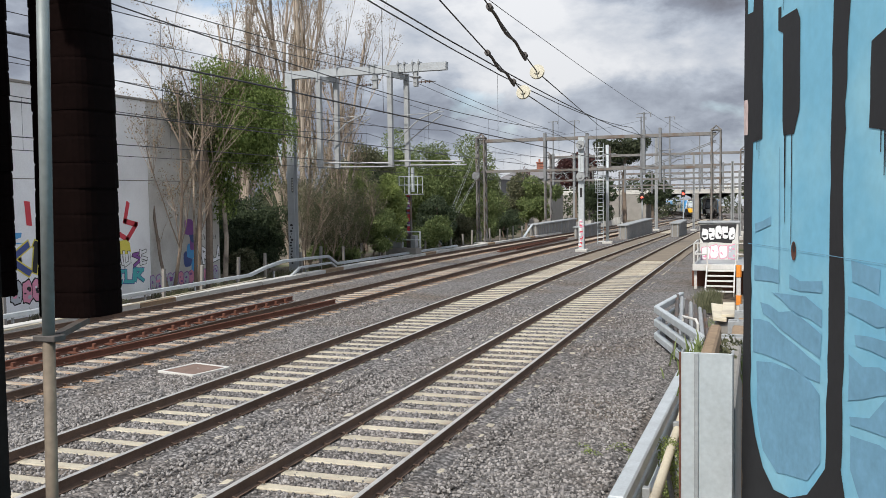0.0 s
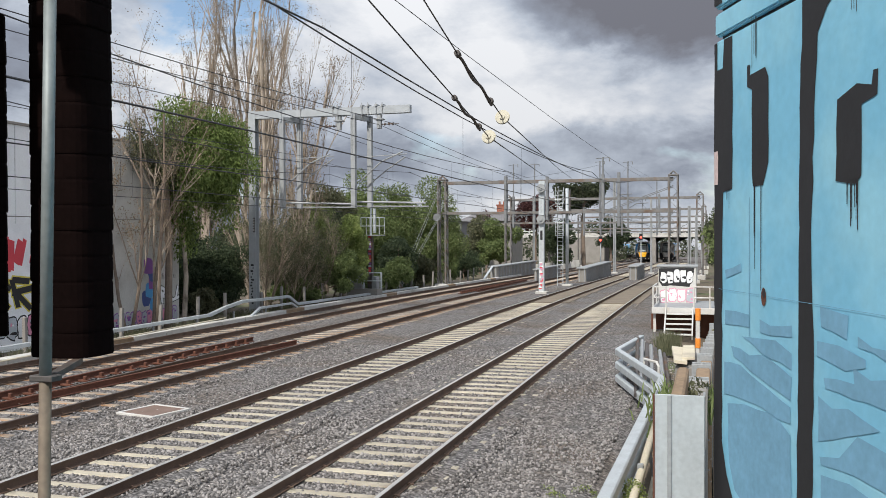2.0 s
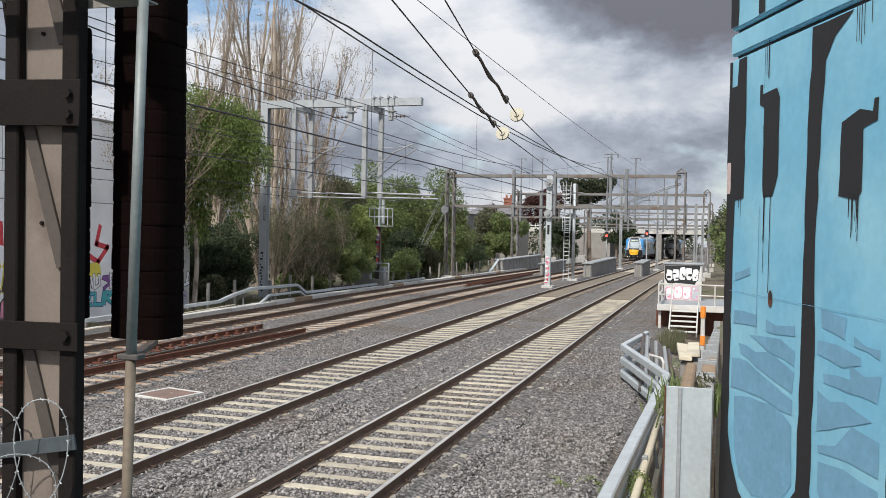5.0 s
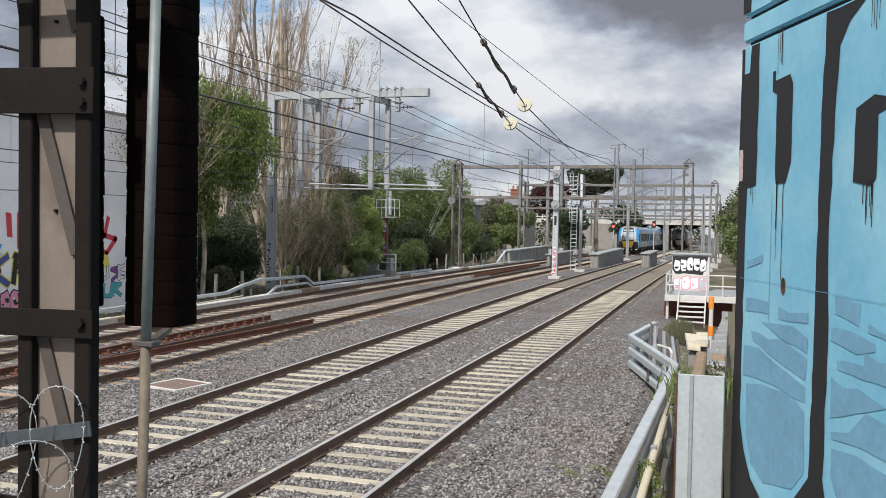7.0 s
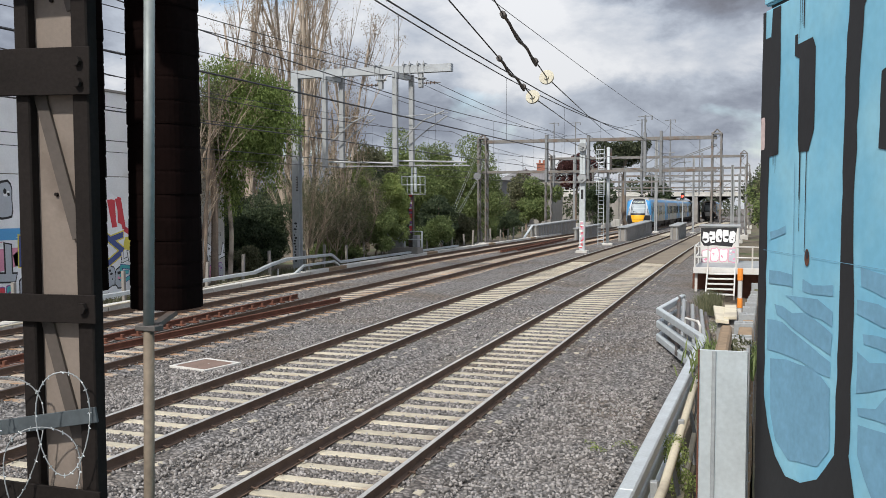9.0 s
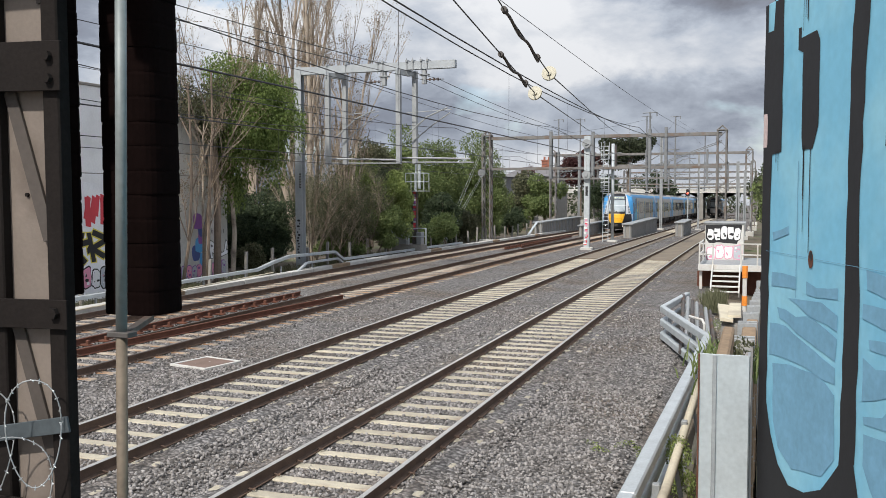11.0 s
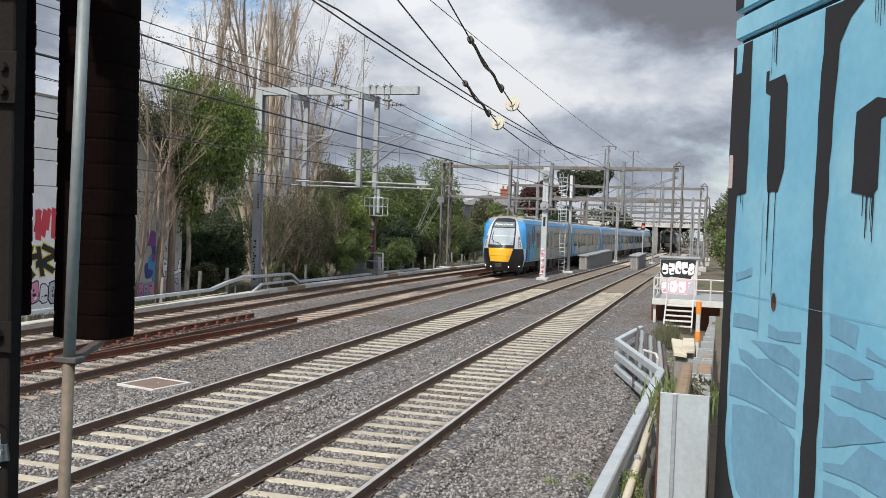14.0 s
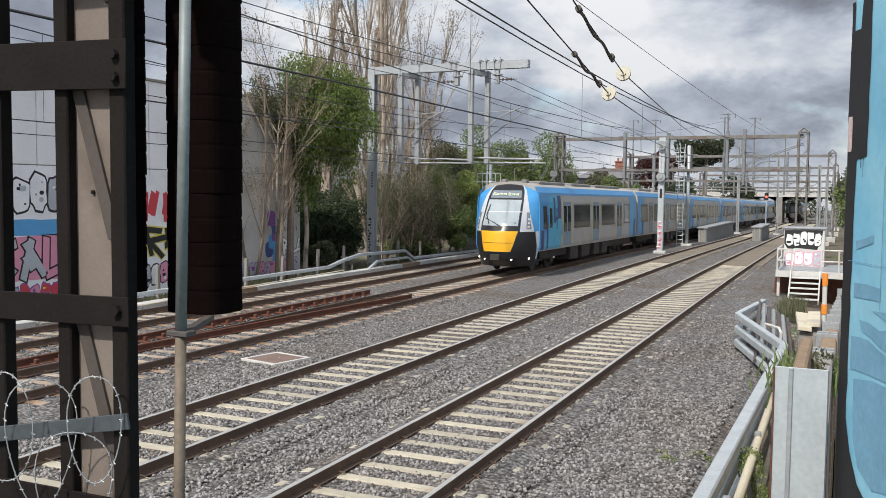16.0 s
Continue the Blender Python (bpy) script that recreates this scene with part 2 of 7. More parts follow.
M["bark_pale"] = mat("bark_pale", (0.42, 0.355, 0.29), 0.9, var=0.3, scale=2, fine=20, bump=0.4, dist=0.03, stain=(0.18, 0.15, 0.12), stain_scale=1.5)
M["twig"] = mat("twig", (0.37, 0.30, 0.235), 0.9, var=0.2, island=0.25, bump=0)
M["timber"] = mat("timber", (0.27, 0.19, 0.12), 0.85, var=0.3, scale=3, fine=25, bump=0.4)
M["blue"] = mat("blue", (0.20, 0.50, 0.68), 0.7, var=0.10, scale=1.6, fine=22, bump=0.12, stain=(0.28, 0.58, 0.72), stain_scale=1.8, stain_lo=0.42, stain_hi=0.62)
M["bluegrey"] = mat("bluegrey", (0.175, 0.37, 0.52), 0.8, var=0.16, scale=7, fine=30, bump=0.08)
M["paint_black"] = mat("paint_black", (0.017, 0.017, 0.019), 0.75, var=0.2, scale=3, fine=25, bump=0.1)
M["pink"] = mat("pink", (0.62, 0.49, 0.47), 0.8, bump=0.05)


# ---- mesh helpers ----
def part(name, bm, material, parent=None, label="", smooth=False):
    me = bpy.data.meshes.new(name)
    bm.normal_update()
    bm.to_mesh(me)
    bm.free()
    for x in (material if isinstance(material, (list, tuple)) else [material]):
        me.materials.append(x)
    if smooth:
        me.shade_smooth()
    ob = new(name, me)
    if parent:
        ob.parent = parent
    if label:
        ob["label"] = label
    return ob


def thing(name, label, category, group="", kind="", at=(0, 0, 0), rz=0):
    ob = tagged(new(name), label, category, group, kind)
    ob.empty_display_size = 0.2
    ob.matrix_basis = pose(*at, 0, 0, rz)
    return ob


def arrays(name, verts, faces, material, parent=None, label="", smooth=False):
    me = bpy.data.meshes.new(name)
    me.from_pydata([tuple(v) for v in verts], [], [tuple(f) for f in faces])
    me.materials.append(material)
    if smooth:
        me.shade_smooth()
    ob = new(name, me)
    if parent:
        ob.parent = parent
    if label:
        ob["label"] = label
    return ob


def box(bm, lo, hi, bev=0.0, m=None, mi=0):
    """A box between two corners, its edges bevelled by bev, moved by m."""
    r = bmesh.ops.create_cube(bm, size=1)
    vs = r["verts"]
    for v in vs:
        v.co = Vector([(a + b) / 2 + c * (b - a) for a, b, c in zip(lo, hi, v.co)])
    if bev:
        es = list({e for v in vs for e in v.link_edges})
        g = bmesh.ops.bevel(bm, geom=es, offset=bev, segments=1, affect="EDGES", profile=0.5)
        vs = list({v for f in g["faces"] for v in f.verts} | {v for v in vs if v.is_valid})
    if m is not None:
        bmesh.ops.transform(bm, matrix=m, verts=vs)
    if mi:
        for f in {f for v in vs for f in v.link_faces}:
            f.material_index = mi
    return vs


def tube(bm, pts, r, seg=6, r1=None, cap=True):
    """A round bar along points, tapering from r to r1."""
    pts = [Vector(p) for p in pts]
    r1 = r if r1 is None else r1
    rings = []
    for i, p in enumerate(pts):
        d = (pts[min(i + 1, len(pts) - 1)] - pts[max(i - 1, 0)]).normalized()
        u = d.orthogonal().normalized() if abs(d.z) > 0.95 else d.cross(Vector((0, 0, 1))).normalized()
        v = d.cross(u)
        k = r + (r1 - r) * i / (len(pts) - 1)
        rings.append([bm.verts.new(p + (u * math.cos(a) + v * math.sin(a)) * k) for a in [2 * math.pi * j / seg for j in range(seg)]])
    for a, b in zip(rings, rings[1:]):
        for j in range(seg):
            bm.faces.new((a[j], a[(j + 1) % seg], b[(j + 1) % seg], b[j]))
    if cap and seg > 2:
        bm.faces.new(rings[0][::-1])
        bm.faces.new(rings[-1])


def beam(bm, p0, p1, w, h, bev=0.0):
    """A square bar from p0 to p1, w wide and h high."""
    p0, p1 = Vector(p0), Vector(p1)
    d = p1 - p0
    q = d.to_track_quat("Y", "Z").to_matrix().to_4x4()
    box(bm, (-w / 2, 0, -h / 2), (w / 2, d.length, h / 2), bev, Matrix.Translation(p0) @ q)


def sweep(bm, profile, pts, mats=None):
    """Extrude a closed profile of (x, z) along points, kept upright."""
    pts = [Vector(p) for p in pts]
    rings = []
    for i, p in enumerate(pts):
        d = (pts[min(i + 1, len(pts) - 1)] - pts[max(i - 1, 0)]).normalized()
        s = Vector((d.y, -d.x, 0)).normalized()
        rings.append([bm.verts.new(p + s * a + Vector((0, 0, b))) for a, b in profile])
    n = len(profile)
    for a, b in zip(rings, rings[1:]):
        for j in range(n):
            f = bm.faces.new((a[j], b[j], b[(j + 1) % n], a[(j + 1) % n]))
            if mats:
                f.material_index = mats[j]
    bm.faces.new(rings[0])
    bm.faces.new(rings[-1][::-1])


def zt(y):
    """Height of the rail tops: level near the camera, then falling 1 in 80."""
    u = (y - 47) / 6.0
    return -0.075 * (math.log1p(math.exp(u)) if u < 40 else u)


def xo(y):
    """Sideways bend of all tracks, beyond the road bridge."""
    return -0.0022 * max(0.0, y - 205) ** 2


TRACKS = [(-0.835, "rail_top", "sleeper"), (-4.75, "rail_top", "sleeper"), (-9.59, "rail_dull", "sleeper_rust"), (-13.83, "rail_dull", "sleeper_rust")]


# ---- ground ----
def ground():
    xs = [-600, -200, -80, -40, -25, -17.5, -16.2]
    for cx, _, _ in TRACKS[::-1]:
        xs += [cx - 1.65, cx - 1.1, cx - 0.9, cx + 0.9, cx + 1.1, cx + 1.65]
    xs += [1.6, 2.6, 3.1, 4.2, 6, 12, 30, 80, 250, 600]
    ys = [-60, -20, 0] + list(range(4, 60, 2)) + list(range(60, 200, 6)) + [220, 260, 320, 420, 600, 1200]
    def h(x, y):
        z = zt(y)
        for cx, _, _ in TRACKS:
            d = abs(x - cx)
            if d < 0.95:
                return z - 0.188
            if d < 1.3:
                return z - (0.150 if cx > -9 else 0.176)
        if -16.3 < x < 2.7:
            return z - 0.22
        if x >= 2.7:
            return z - 0.32 - 0.15 * min(x - 2.7, 1.5)
        return z - 0.25
    verts = [(x, y, h(x, y)) for y in ys for x in xs]
    n = len(xs)
    faces, mi = [], []
    for j in range(len(ys) - 1):
        for i in range(n - 1):
            faces.append((j * n + i, j * n + i + 1, (j + 1) * n + i + 1, (j + 1) * n + i))
            mi.append(0 if -16.5 < xs[i] < 3.0 else 1)
    me = bpy.data.meshes.new("ground")
    me.from_pydata(verts, [], faces)
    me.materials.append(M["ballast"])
    me.materials.append(M["earth"])
    me.polygons.foreach_set("material_index", mi)
    tagged(new("ground", me), "grey crushed stone ballast and bare earth ground", "ground", kind="structure")


ground()

RAIL = [(-0.075, -0.165), (-0.075, -0.153), (-0.012, -0.135), (-0.012, -0.04), (-0.036, -0.03), (-0.036, -0.006), (-0.028, 0.0),
        (0.028, 0.0), (0.036, -0.006), (0.036, -0.03), (0.012, -0.04), (0.012, -0.135), (0.075, -0.153), (0.075, -0.165)]
RAIL_M = [0] * 14
for _k in (5, 6, 7):
    RAIL_M[_k] = 1


def sleeper_mesh(name, material):
    bm = bmesh.new()
    box(bm, (-1.32, -0.1, -0.2), (1.32, 0.1, 0), 0.014)
    me = bpy.data.meshes.new(name)
    bm.to_mesh(me)
    bm.free()
    me.materials.append(material)
    return me


def track(cx, top, slp):
    t = thing("railway_track", "straight railway track, steel rails on pale concrete sleepers" if slp == "sleeper" else
              "dull railway track, rusty rails on rust-stained sleepers", "track", "railway tracks", "structure")
    ys = [-20, 10, 30, 40, 45, 50, 55, 60, 66, 74, 90, 130, 200, 215, 230, 245, 260, 280, 300, 330]
    for s in (-0.835, 0.835):
        bm = bmesh.new()
        sweep(bm, RAIL, [(cx + s + xo(y), y, zt(y)) for y in ys], RAIL_M)
        part("rail", bm, [M["rail_side"], M[top]], t, "worn steel rail with a polished top" if top == "rail_top" else "brown rusty rail")
    me = sleeper_mesh("sleeper", M[slp])
    rng = random.Random(int(cx * 100))
    y, k, far = 5.0, 0, []
    while y < 190:
        z = zt(y) - 0.168
        if y < 112:
            ob = new("sleeper", me)
            ob.parent = t
            ob.matrix_basis = pose(cx + rng.uniform(-0.02, 0.02), y, z + rng.uniform(-0.012, 0.006), 0, 0, rng.uniform(-0.5, 0.5))
        else:
            far.append((y, z))
        y += 0.63
    bm = bmesh.new()
    for y, z in far:
        box(bm, (cx - 1.32, y - 0.11, z - 0.1), (cx + 1.32, y + 0.11, z))
    tagged(part("sleepers_far", bm, M[slp], t), kind="stuff")
    # spring clips beside each rail
    bm = bmesh.new()
    y = 5.0
    while y < 60:
        for s in (-0.835, 0.835):
            for q in (-0.085, 0.085):
                z = zt(y) - 0.155
                a, w = cx + s + q, 0.05 if q > 0 else -0.05
                tube(bm, [(a - w * 0.8, y, z + 0.02), (a, y - 0.04, z + 0.05), (a + w, y, z + 0.02), (a + w * 0.6, y + 0.05, z + 0.03)], 0.012, 4)
        y += 0.63
    tagged(part("rail_clips", bm, M["rail_side"], t, "small dark spring clips"), kind="stuff")


for _t in TRACKS:
    track(*_t)


# ---- painted concrete wall beside the camera ----
EDGE = Vector((4.422, 5.25, 0))
FACE = Vector((0.375, -0.927, 0))      # along the painted face towards the camera
FOUT = Vector((-0.927, -0.375, 0))     # out of the painted face


def face_pt(u, z, out=0.0):
    p = EDGE + FACE * u + FOUT * out
    return (p.x, p.y, z)


def painted(name, pts, material, parent, place, label=""):
    """A flat painted shape with an outline of (u, z) on the plane that place() gives."""
    bm = bmesh.new()
    bm.faces.new([bm.verts.new(place(u, z)) for u, z in pts])
    bm.normal_update()
    bmesh.ops.triangulate(bm, faces=bm.faces[:])
    return part(name, bm, material, parent, label)


def blue_wall():
    t = thing("painted_wall", "light blue concrete bridge wall with black and grey-blue painted letters", "wall", kind="structure")
    for z0, z1 in ((-0.5, 4.56), (4.585, 4.70), (4.725, 7.5)):
        bm = bmesh.new()
        vs = []
        for z in (z0, z1):
            for u, o in ((0, 0), (4.4, 0), (4.4, -0.9), (0, -0.9)):
                vs.append(bm.verts.new(face_pt(u, z, o)))
        for f in ((0, 1, 2, 3), (7, 6, 5, 4), (0, 4, 5, 1), (1, 5, 6, 2), (2, 6, 7, 3), (3, 7, 4, 0)):
            bm.faces.new([vs[i] for i in f])
        bmesh.ops.recalc_face_normals(bm, faces=bm.faces)
        bmesh.ops.bevel(bm, geom=bm.edges[:], offset=0.01, segments=2, affect="EDGES")
        part("wall_block", bm, M["blue"], t)
    bm = bmesh.new()
    vs = [bm.verts.new(face_pt(u, z, o)) for z in (-0.5, 7.5) for u, o in ((0.03, -0.03), (4.3, -0.03), (4.3, -0.8), (0.03, -0.8))]
    for f in ((0, 1, 2, 3), (7, 6, 5, 4), (0, 4, 5, 1), (1, 5, 6, 2), (2, 6, 7, 3), (3, 7, 4, 0)):
        bm.faces.new([vs[i] for i in f])
    bmesh.ops.recalc_face_normals(bm, faces=bm.faces)
    part("wall_core", bm, M["paint_black"], t)
    def rough(pts, seed, amp=0.006):
        """Brush-edged outline: extra points with a small wobble."""
        r, out = random.Random(seed), []
        for (a, b), (c, d) in zip(pts, pts[1:] + pts[:1]):
            n = max(1, int(math.hypot(c - a, d - b) / 0.09))
            for i in range(n):
                k = i / n
                w = amp if i else 0
                out.append((a + (c - a) * k + r.uniform(-w, w), b + (d - b) * k + r.uniform(-w, w)))
        return out
    P = lambda u, z: face_pt(u * 1.055, z, 0.003)
    Q = lambda u, z: face_pt(u * 1.055, z, 0.0045)
    K = M["paint_black"]
    black = [
        [(0.0, 4.55), (0.035, 4.55), (0.035, 4.41), (0.10, 4.41), (0.115, 4.55), (0.21, 4.55), (0.21, 3.8), (0.105, 3.79), (0.095, 3.45),
         (0.095, 2.53), (0.15, 2.38), (0.24, 2.25), (0.36, 2.18), (0.52, 2.2), (0.68, 2.27), (0.83, 2.43), (0.95, 2.47), (1.02, 2.25),
         (1.2, 2.12), (1.5, 2.1), (1.5, 1.75), (0.9, 1.7), (0.0, 1.75)],
        [(0.87, 4.55), (1.2, 4.55), (1.06, 4.47), (0.99, 4.38), (0.965, 4.08), (0.945, 3.5), (0.965, 3.18), (0.955, 2.47), (0.83, 2.43),
         (0.845, 2.97), (0.845, 3.5), (0.85, 4.1), (0.87, 4.46)],
        [(0.37, 4.37), (0.40, 4.37), (0.40, 4.32), (0.55, 4.33), (0.58, 4.28), (0.58, 3.9), (0.53, 3.8), (0.43, 3.8), (0.42, 3.86), (0.42, 4.25), (0.37, 4.27)],
        [(1.13, 4.09), (1.26, 4.13), (1.35, 4.11), (1.36, 4.16), (1.39, 4.16), (1.385, 4.07), (1.29, 4.05), (1.29, 3.79), (1.25, 3.76), (1.12, 3.78)],
        [(1.47, 4.55), (1.62, 4.55), (1.63, 3.4), (1.62, 1.75), (1.5, 1.75), (1.51, 3.2), (1.49, 3.85)],
        [(0.0, 7.4), (0.10, 7.4), (0.09, 4.74), (0.0, 4.74)], [(0.32, 7.4), (0.42, 7.4), (0.40, 4.74), (0.33, 4.74)],
        [(0.85, 7.4), (1.15, 7.4), (1.12, 4.74), (0.87, 4.74)], [(2.0, 4.5), (2.2, 4.5), (2.15, 1.8), (2.0, 1.8)],
    ]
    for k, pts in enumerate(black):
        painted("paint_stroke", rough(pts, k), K, t, P, "matt black painted stroke")
    grey = [
        [(0.13, 3.4), (0.31, 3.44), (0.31, 3.4), (0.14, 3.36)],
        [(0.13, 3.2), (0.39, 3.2), (0.40, 3.14), (0.13, 3.13)],
        [(0.50, 3.19), (0.60, 3.17), (0.79, 3.19), (0.79, 3.14), (0.50, 3.13)],
        [(0.32, 3.09), (0.48, 3.1), (0.65, 3.11), (0.79, 3.07), (0.79, 3.0), (0.50, 3.04), (0.42, 3.07)],
        [(0.20, 3.03), (0.30, 3.03), (0.40, 3.01), (0.52, 3.03), (0.79, 2.97), (0.78, 2.87), (0.50, 2.92), (0.23, 2.98)],
        [(0.12, 2.94), (0.30, 2.95), (0.50, 2.9), (0.78, 2.84), (0.78, 2.77), (0.58, 2.78), (0.40, 2.79), (0.12, 2.78)],
        [(0.16, 2.74), (0.35, 2.77), (0.61, 2.78), (0.78, 2.72), (0.79, 2.44), (0.68, 2.33), (0.39, 2.27), (0.24, 2.33), (0.18, 2.45)],
        [(1.01, 3.29), (1.21, 3.27), (1.20, 3.18), (1.10, 3.2), (1.02, 3.21)],
        [(1.27, 3.2), (1.36, 3.17), (1.45, 3.17), (1.45, 3.13), (1.27, 3.16)],
        [(0.99, 3.15), (1.15, 3.15), (1.32, 3.12), (1.32, 3.09), (1.19, 3.06), (0.99, 3.09)],
        [(1.04, 3.01), (1.25, 3.02), (1.24, 3.08), (1.35, 3.05), (1.46, 3.07), (1.44, 2.96), (1.05, 2.97)],
        [(1.0, 2.93), (1.10, 2.9), (1.21, 2.92), (1.41, 2.88), (1.29, 2.84), (1.0, 2.75)],
        [(1.01, 2.69), (1.15, 2.72), (1.27, 2.83), (1.46, 2.81), (1.46, 2.67), (1.25, 2.68), (1.02, 2.66)],
        [(1.02, 2.62), (1.22, 2.64), (1.46, 2.62), (1.46, 2.3), (1.2, 2.25), (1.02, 2.49)],
        [(1.7, 3.3), (2.0, 3.28), (1.98, 3.1), (1.7, 3.15)], [(1.7, 3.0), (1.98, 2.98), (1.98, 2.7), (1.7, 2.6)],
    ]
    for k, pts in enumerate(grey):
        painted("paint_patch", rough(pts, 50 + k, 0.008), M["bluegrey"], t, P, "grey-blue painted patch")
    rng = random.Random(4)
    for u0, u1, z, n, d in ((0.43, 0.52, 3.8, 5, 0.55), (1.13, 1.28, 3.77, 7, 0.2), (0.40, 0.47, 4.56, 4, 0.24), (1.22, 1.33, 4.56, 5, 0.2), (0.15, 0.2, 3.8, 2, 0.1)):
        for k in range(n):
            u, le, w = rng.uniform(u0, u1), d * rng.uniform(0.35, 1), rng.uniform(0.002, 0.0045)
            painted("paint_drip", [(u - w, z + 0.02), (u + w, z + 0.02), (u + w * 0.7, z - le), (u - w * 0.7, z - le)], K, t, Q, "thin black paint run")
    # fine joint lines and a rusty hole
    for pts in ([(0.06, 3.3035), (0.50, 3.3015), (0.50, 3.299), (0.06, 3.301)], [(0.58, 3.300), (1.6, 3.2905), (1.6, 3.288), (0.58, 3.2975)], [(0.395, 3.75), (0.401, 3.75), (0.401, 3.1), (0.395, 3.1)]):
        painted("joint_line", pts, M["bluegrey"], t, Q)
    painted("hole_rim", [(0.54 + 0.024 * math.cos(a), 3.295 + 0.042 * math.sin(a)) for a in [i * 0.45 for i in range(14)]], M["rust"], t, Q, "rusty hole edge")
    painted("hole", [(0.545 + 0.014 * math.cos(a), 3.31 + 0.02 * math.sin(a)) for a in [i * 0.45 for i in range(14)]], M["black"], t, lambda u, z: face_pt(u * 1.055, z, 0.006))
    painted("paint_patch", [(0.003, 4.0), (0.045, 4.0), (0.05, 3.97), (0.05, 3.85), (0.045, 3.83), (0.003, 3.83)], M["pink"], t, Q, "pale pink painted patch")
    return t


M["clampg"] = mat("clamp_steel", (0.27, 0.255, 0.23), 0.6, 0.2, var=0.25, scale=8, fine=50, bump=0.1)


def bolt_on(bm, p, r=0.018, d=(0, -1, 0), h=0.02):
    p, d = Vector(p), Vector(d)
    tube(bm, [p, p + d * h], r, 6)


def mast_near():
    t = thing("lattice_mast", "dark painted steel mast of two flanged posts with cross plates", "mast")
    y0 = 2.95
    for x0 in (1.04, 1.675):
        bm = bmesh.new()
        box(bm, (x0 + 0.035, y0 + 0.03, -0.3), (x0 + 0.245, y0 + 0.042, 5.6))
        part("web", bm, M["mast_web"], t, "pale brown weathered web plate")
        for a, b in ((x0 - 0.03, x0 + 0.038), (x0 + 0.242, x0 + 0.318)):
            bm = bmesh.new()
            box(bm, (a, y0 - 0.012, -0.3), (b, y0 + 0.05, 5.6), 0.006)
            part("flange", bm, M["mast_paint"], t)
    for z0, z1, tilt, m in ((3.975, 4.155, -0.03, "mast_paint"), (3.105, 3.215, 0.02, "mast_paint"), (2.35, 2.45, 0.0, "mast_paint")):
        bm = bmesh.new()
        beam(bm, (0.7, y0 - 0.03, (z0 + z1) / 2 - tilt), (2.022, y0 - 0.03, (z0 + z1) / 2), 0.012, z1 - z0, 0.002)
        part("cross_plate", bm, M[m], t)
    bm = bmesh.new()
    for z in (4.02, 4.1):
        bolt_on(bm, (1.975, y0 - 0.036, z))
    bolt_on(bm, (1.97, y0 - 0.036, 3.165), 0.022)
    for z in (3.6, 2.95, 4.35):
        bolt_on(bm, (1.80, y0 + 0.03, z), 0.008, h=0.01)
    tagged(part("bolts", bm, M["mast_paint"], t), kind="stuff")
    bm = bmesh.new()
    beam(bm, (1.2, y0 - 0.035, 2.60), (2.018, y0 - 0.035, 2.755), 0.012, 0.06, 0.002)
    part("strap", bm, M["strap"], t, "galvanised steel strap")
    bm = bmesh.new()
    beam(bm, (1.45, y0 + 0.075, 5.3), (1.93, y0 + 0.075, 2.5), 0.012, 0.06)
    part("brace", bm, M["mast_paint"], t)
    # thin dark bars laid over the web as the brace's diagonal shadow
    for z in (4.87, 3.99, 3.12, 2.25):
        bm = bmesh.new()
        beam(bm, (1.735, y0 + 0.022, z), (1.905, y0 + 0.022, z - 0.56), 0.01, 0.055)
        part("brace_shadow_bar", bm, mat("brace_shadow", (0.075, 0.062, 0.054), 0.7, var=0.2, bump=0.1), t)
    # clamp at the top with its threaded rods
    bm = bmesh.new()
    box(bm, (1.52, y0 - 0.14, 4.47), (2.03, y0 - 0.135, 4.54))
    box(bm, (1.52, y0 - 0.14, 4.465), (2.03, y0 - 0.06, 4.472))
    box(bm, (1.95, y0 + 0.06, 4.45), (2.2, y0 + 0.07, 4.54))
    box(bm, (2.1, y0 - 0.1, 4.445), (2.3, y0 + 0.06, 4.452))
    part("clamp", bm, M["clampg"], t, "galvanised clamp bracket")
    for x in (1.58, 1.98):
        bm = bmesh.new()
        tube(bm, [(x, y0 - 0.2, 4.505), (x, y0 + 0.12, 4.505)], 0.012, 8)
        tube(bm, [(x, y0 - 0.165, 4.505), (x, y0 - 0.14, 4.505)], 0.025, 6)
        part("threaded_rod", bm, M["galv_dull"], t)
    return t


def razor_wire():
    t = thing("razor_wire", "loose coils of grey razor wire on the mast", "wire")
    rng = random.Random(9)
    for cx, cz, rx, rz, y, turn in ((1.915, 2.745, 0.115, 0.20, 2.85, 0.0), (1.66, 2.66, 0.16, 0.25, 2.84, 0.5), (1.50, 2.72, 0.13, 0.21, 2.80, -0.4), (1.80, 2.50, 0.17, 0.22, 2.86, 0.3)):
        bm = bmesh.new()
        n = 48
        ca, sa = math.cos(0.72 + 0.4 * turn), math.sin(0.72 + 0.4 * turn)
        pts = []
        for i in range(n + 1):
            q = 2 * math.pi * i / n
            w = rx * math.cos(q) + turn * 0.04 * math.sin(2 * q)
            pts.append((cx + w * ca, y + w * sa * 0.6, cz + rz * math.sin(q) + 0.02 * math.cos(2 * q + turn)))
        tube(bm, pts, 0.0026, 5)
        part("coil", bm, M["galv_dull"], t, smooth=True)
        bm = bmesh.new()
        for p in pts[::2]:
            a = rng.uniform(0, 3)
            tube(bm, [(p[0] - 0.009 * math.cos(a), p[1], p[2] - 0.009 * math.sin(a)), (p[0] + 0.009 * math.cos(a), p[1], p[2] + 0.009 * math.sin(a))], 0.003, 4, 0.001)
        tagged(part("barbs", bm, M["galv"], t), kind="stuff")


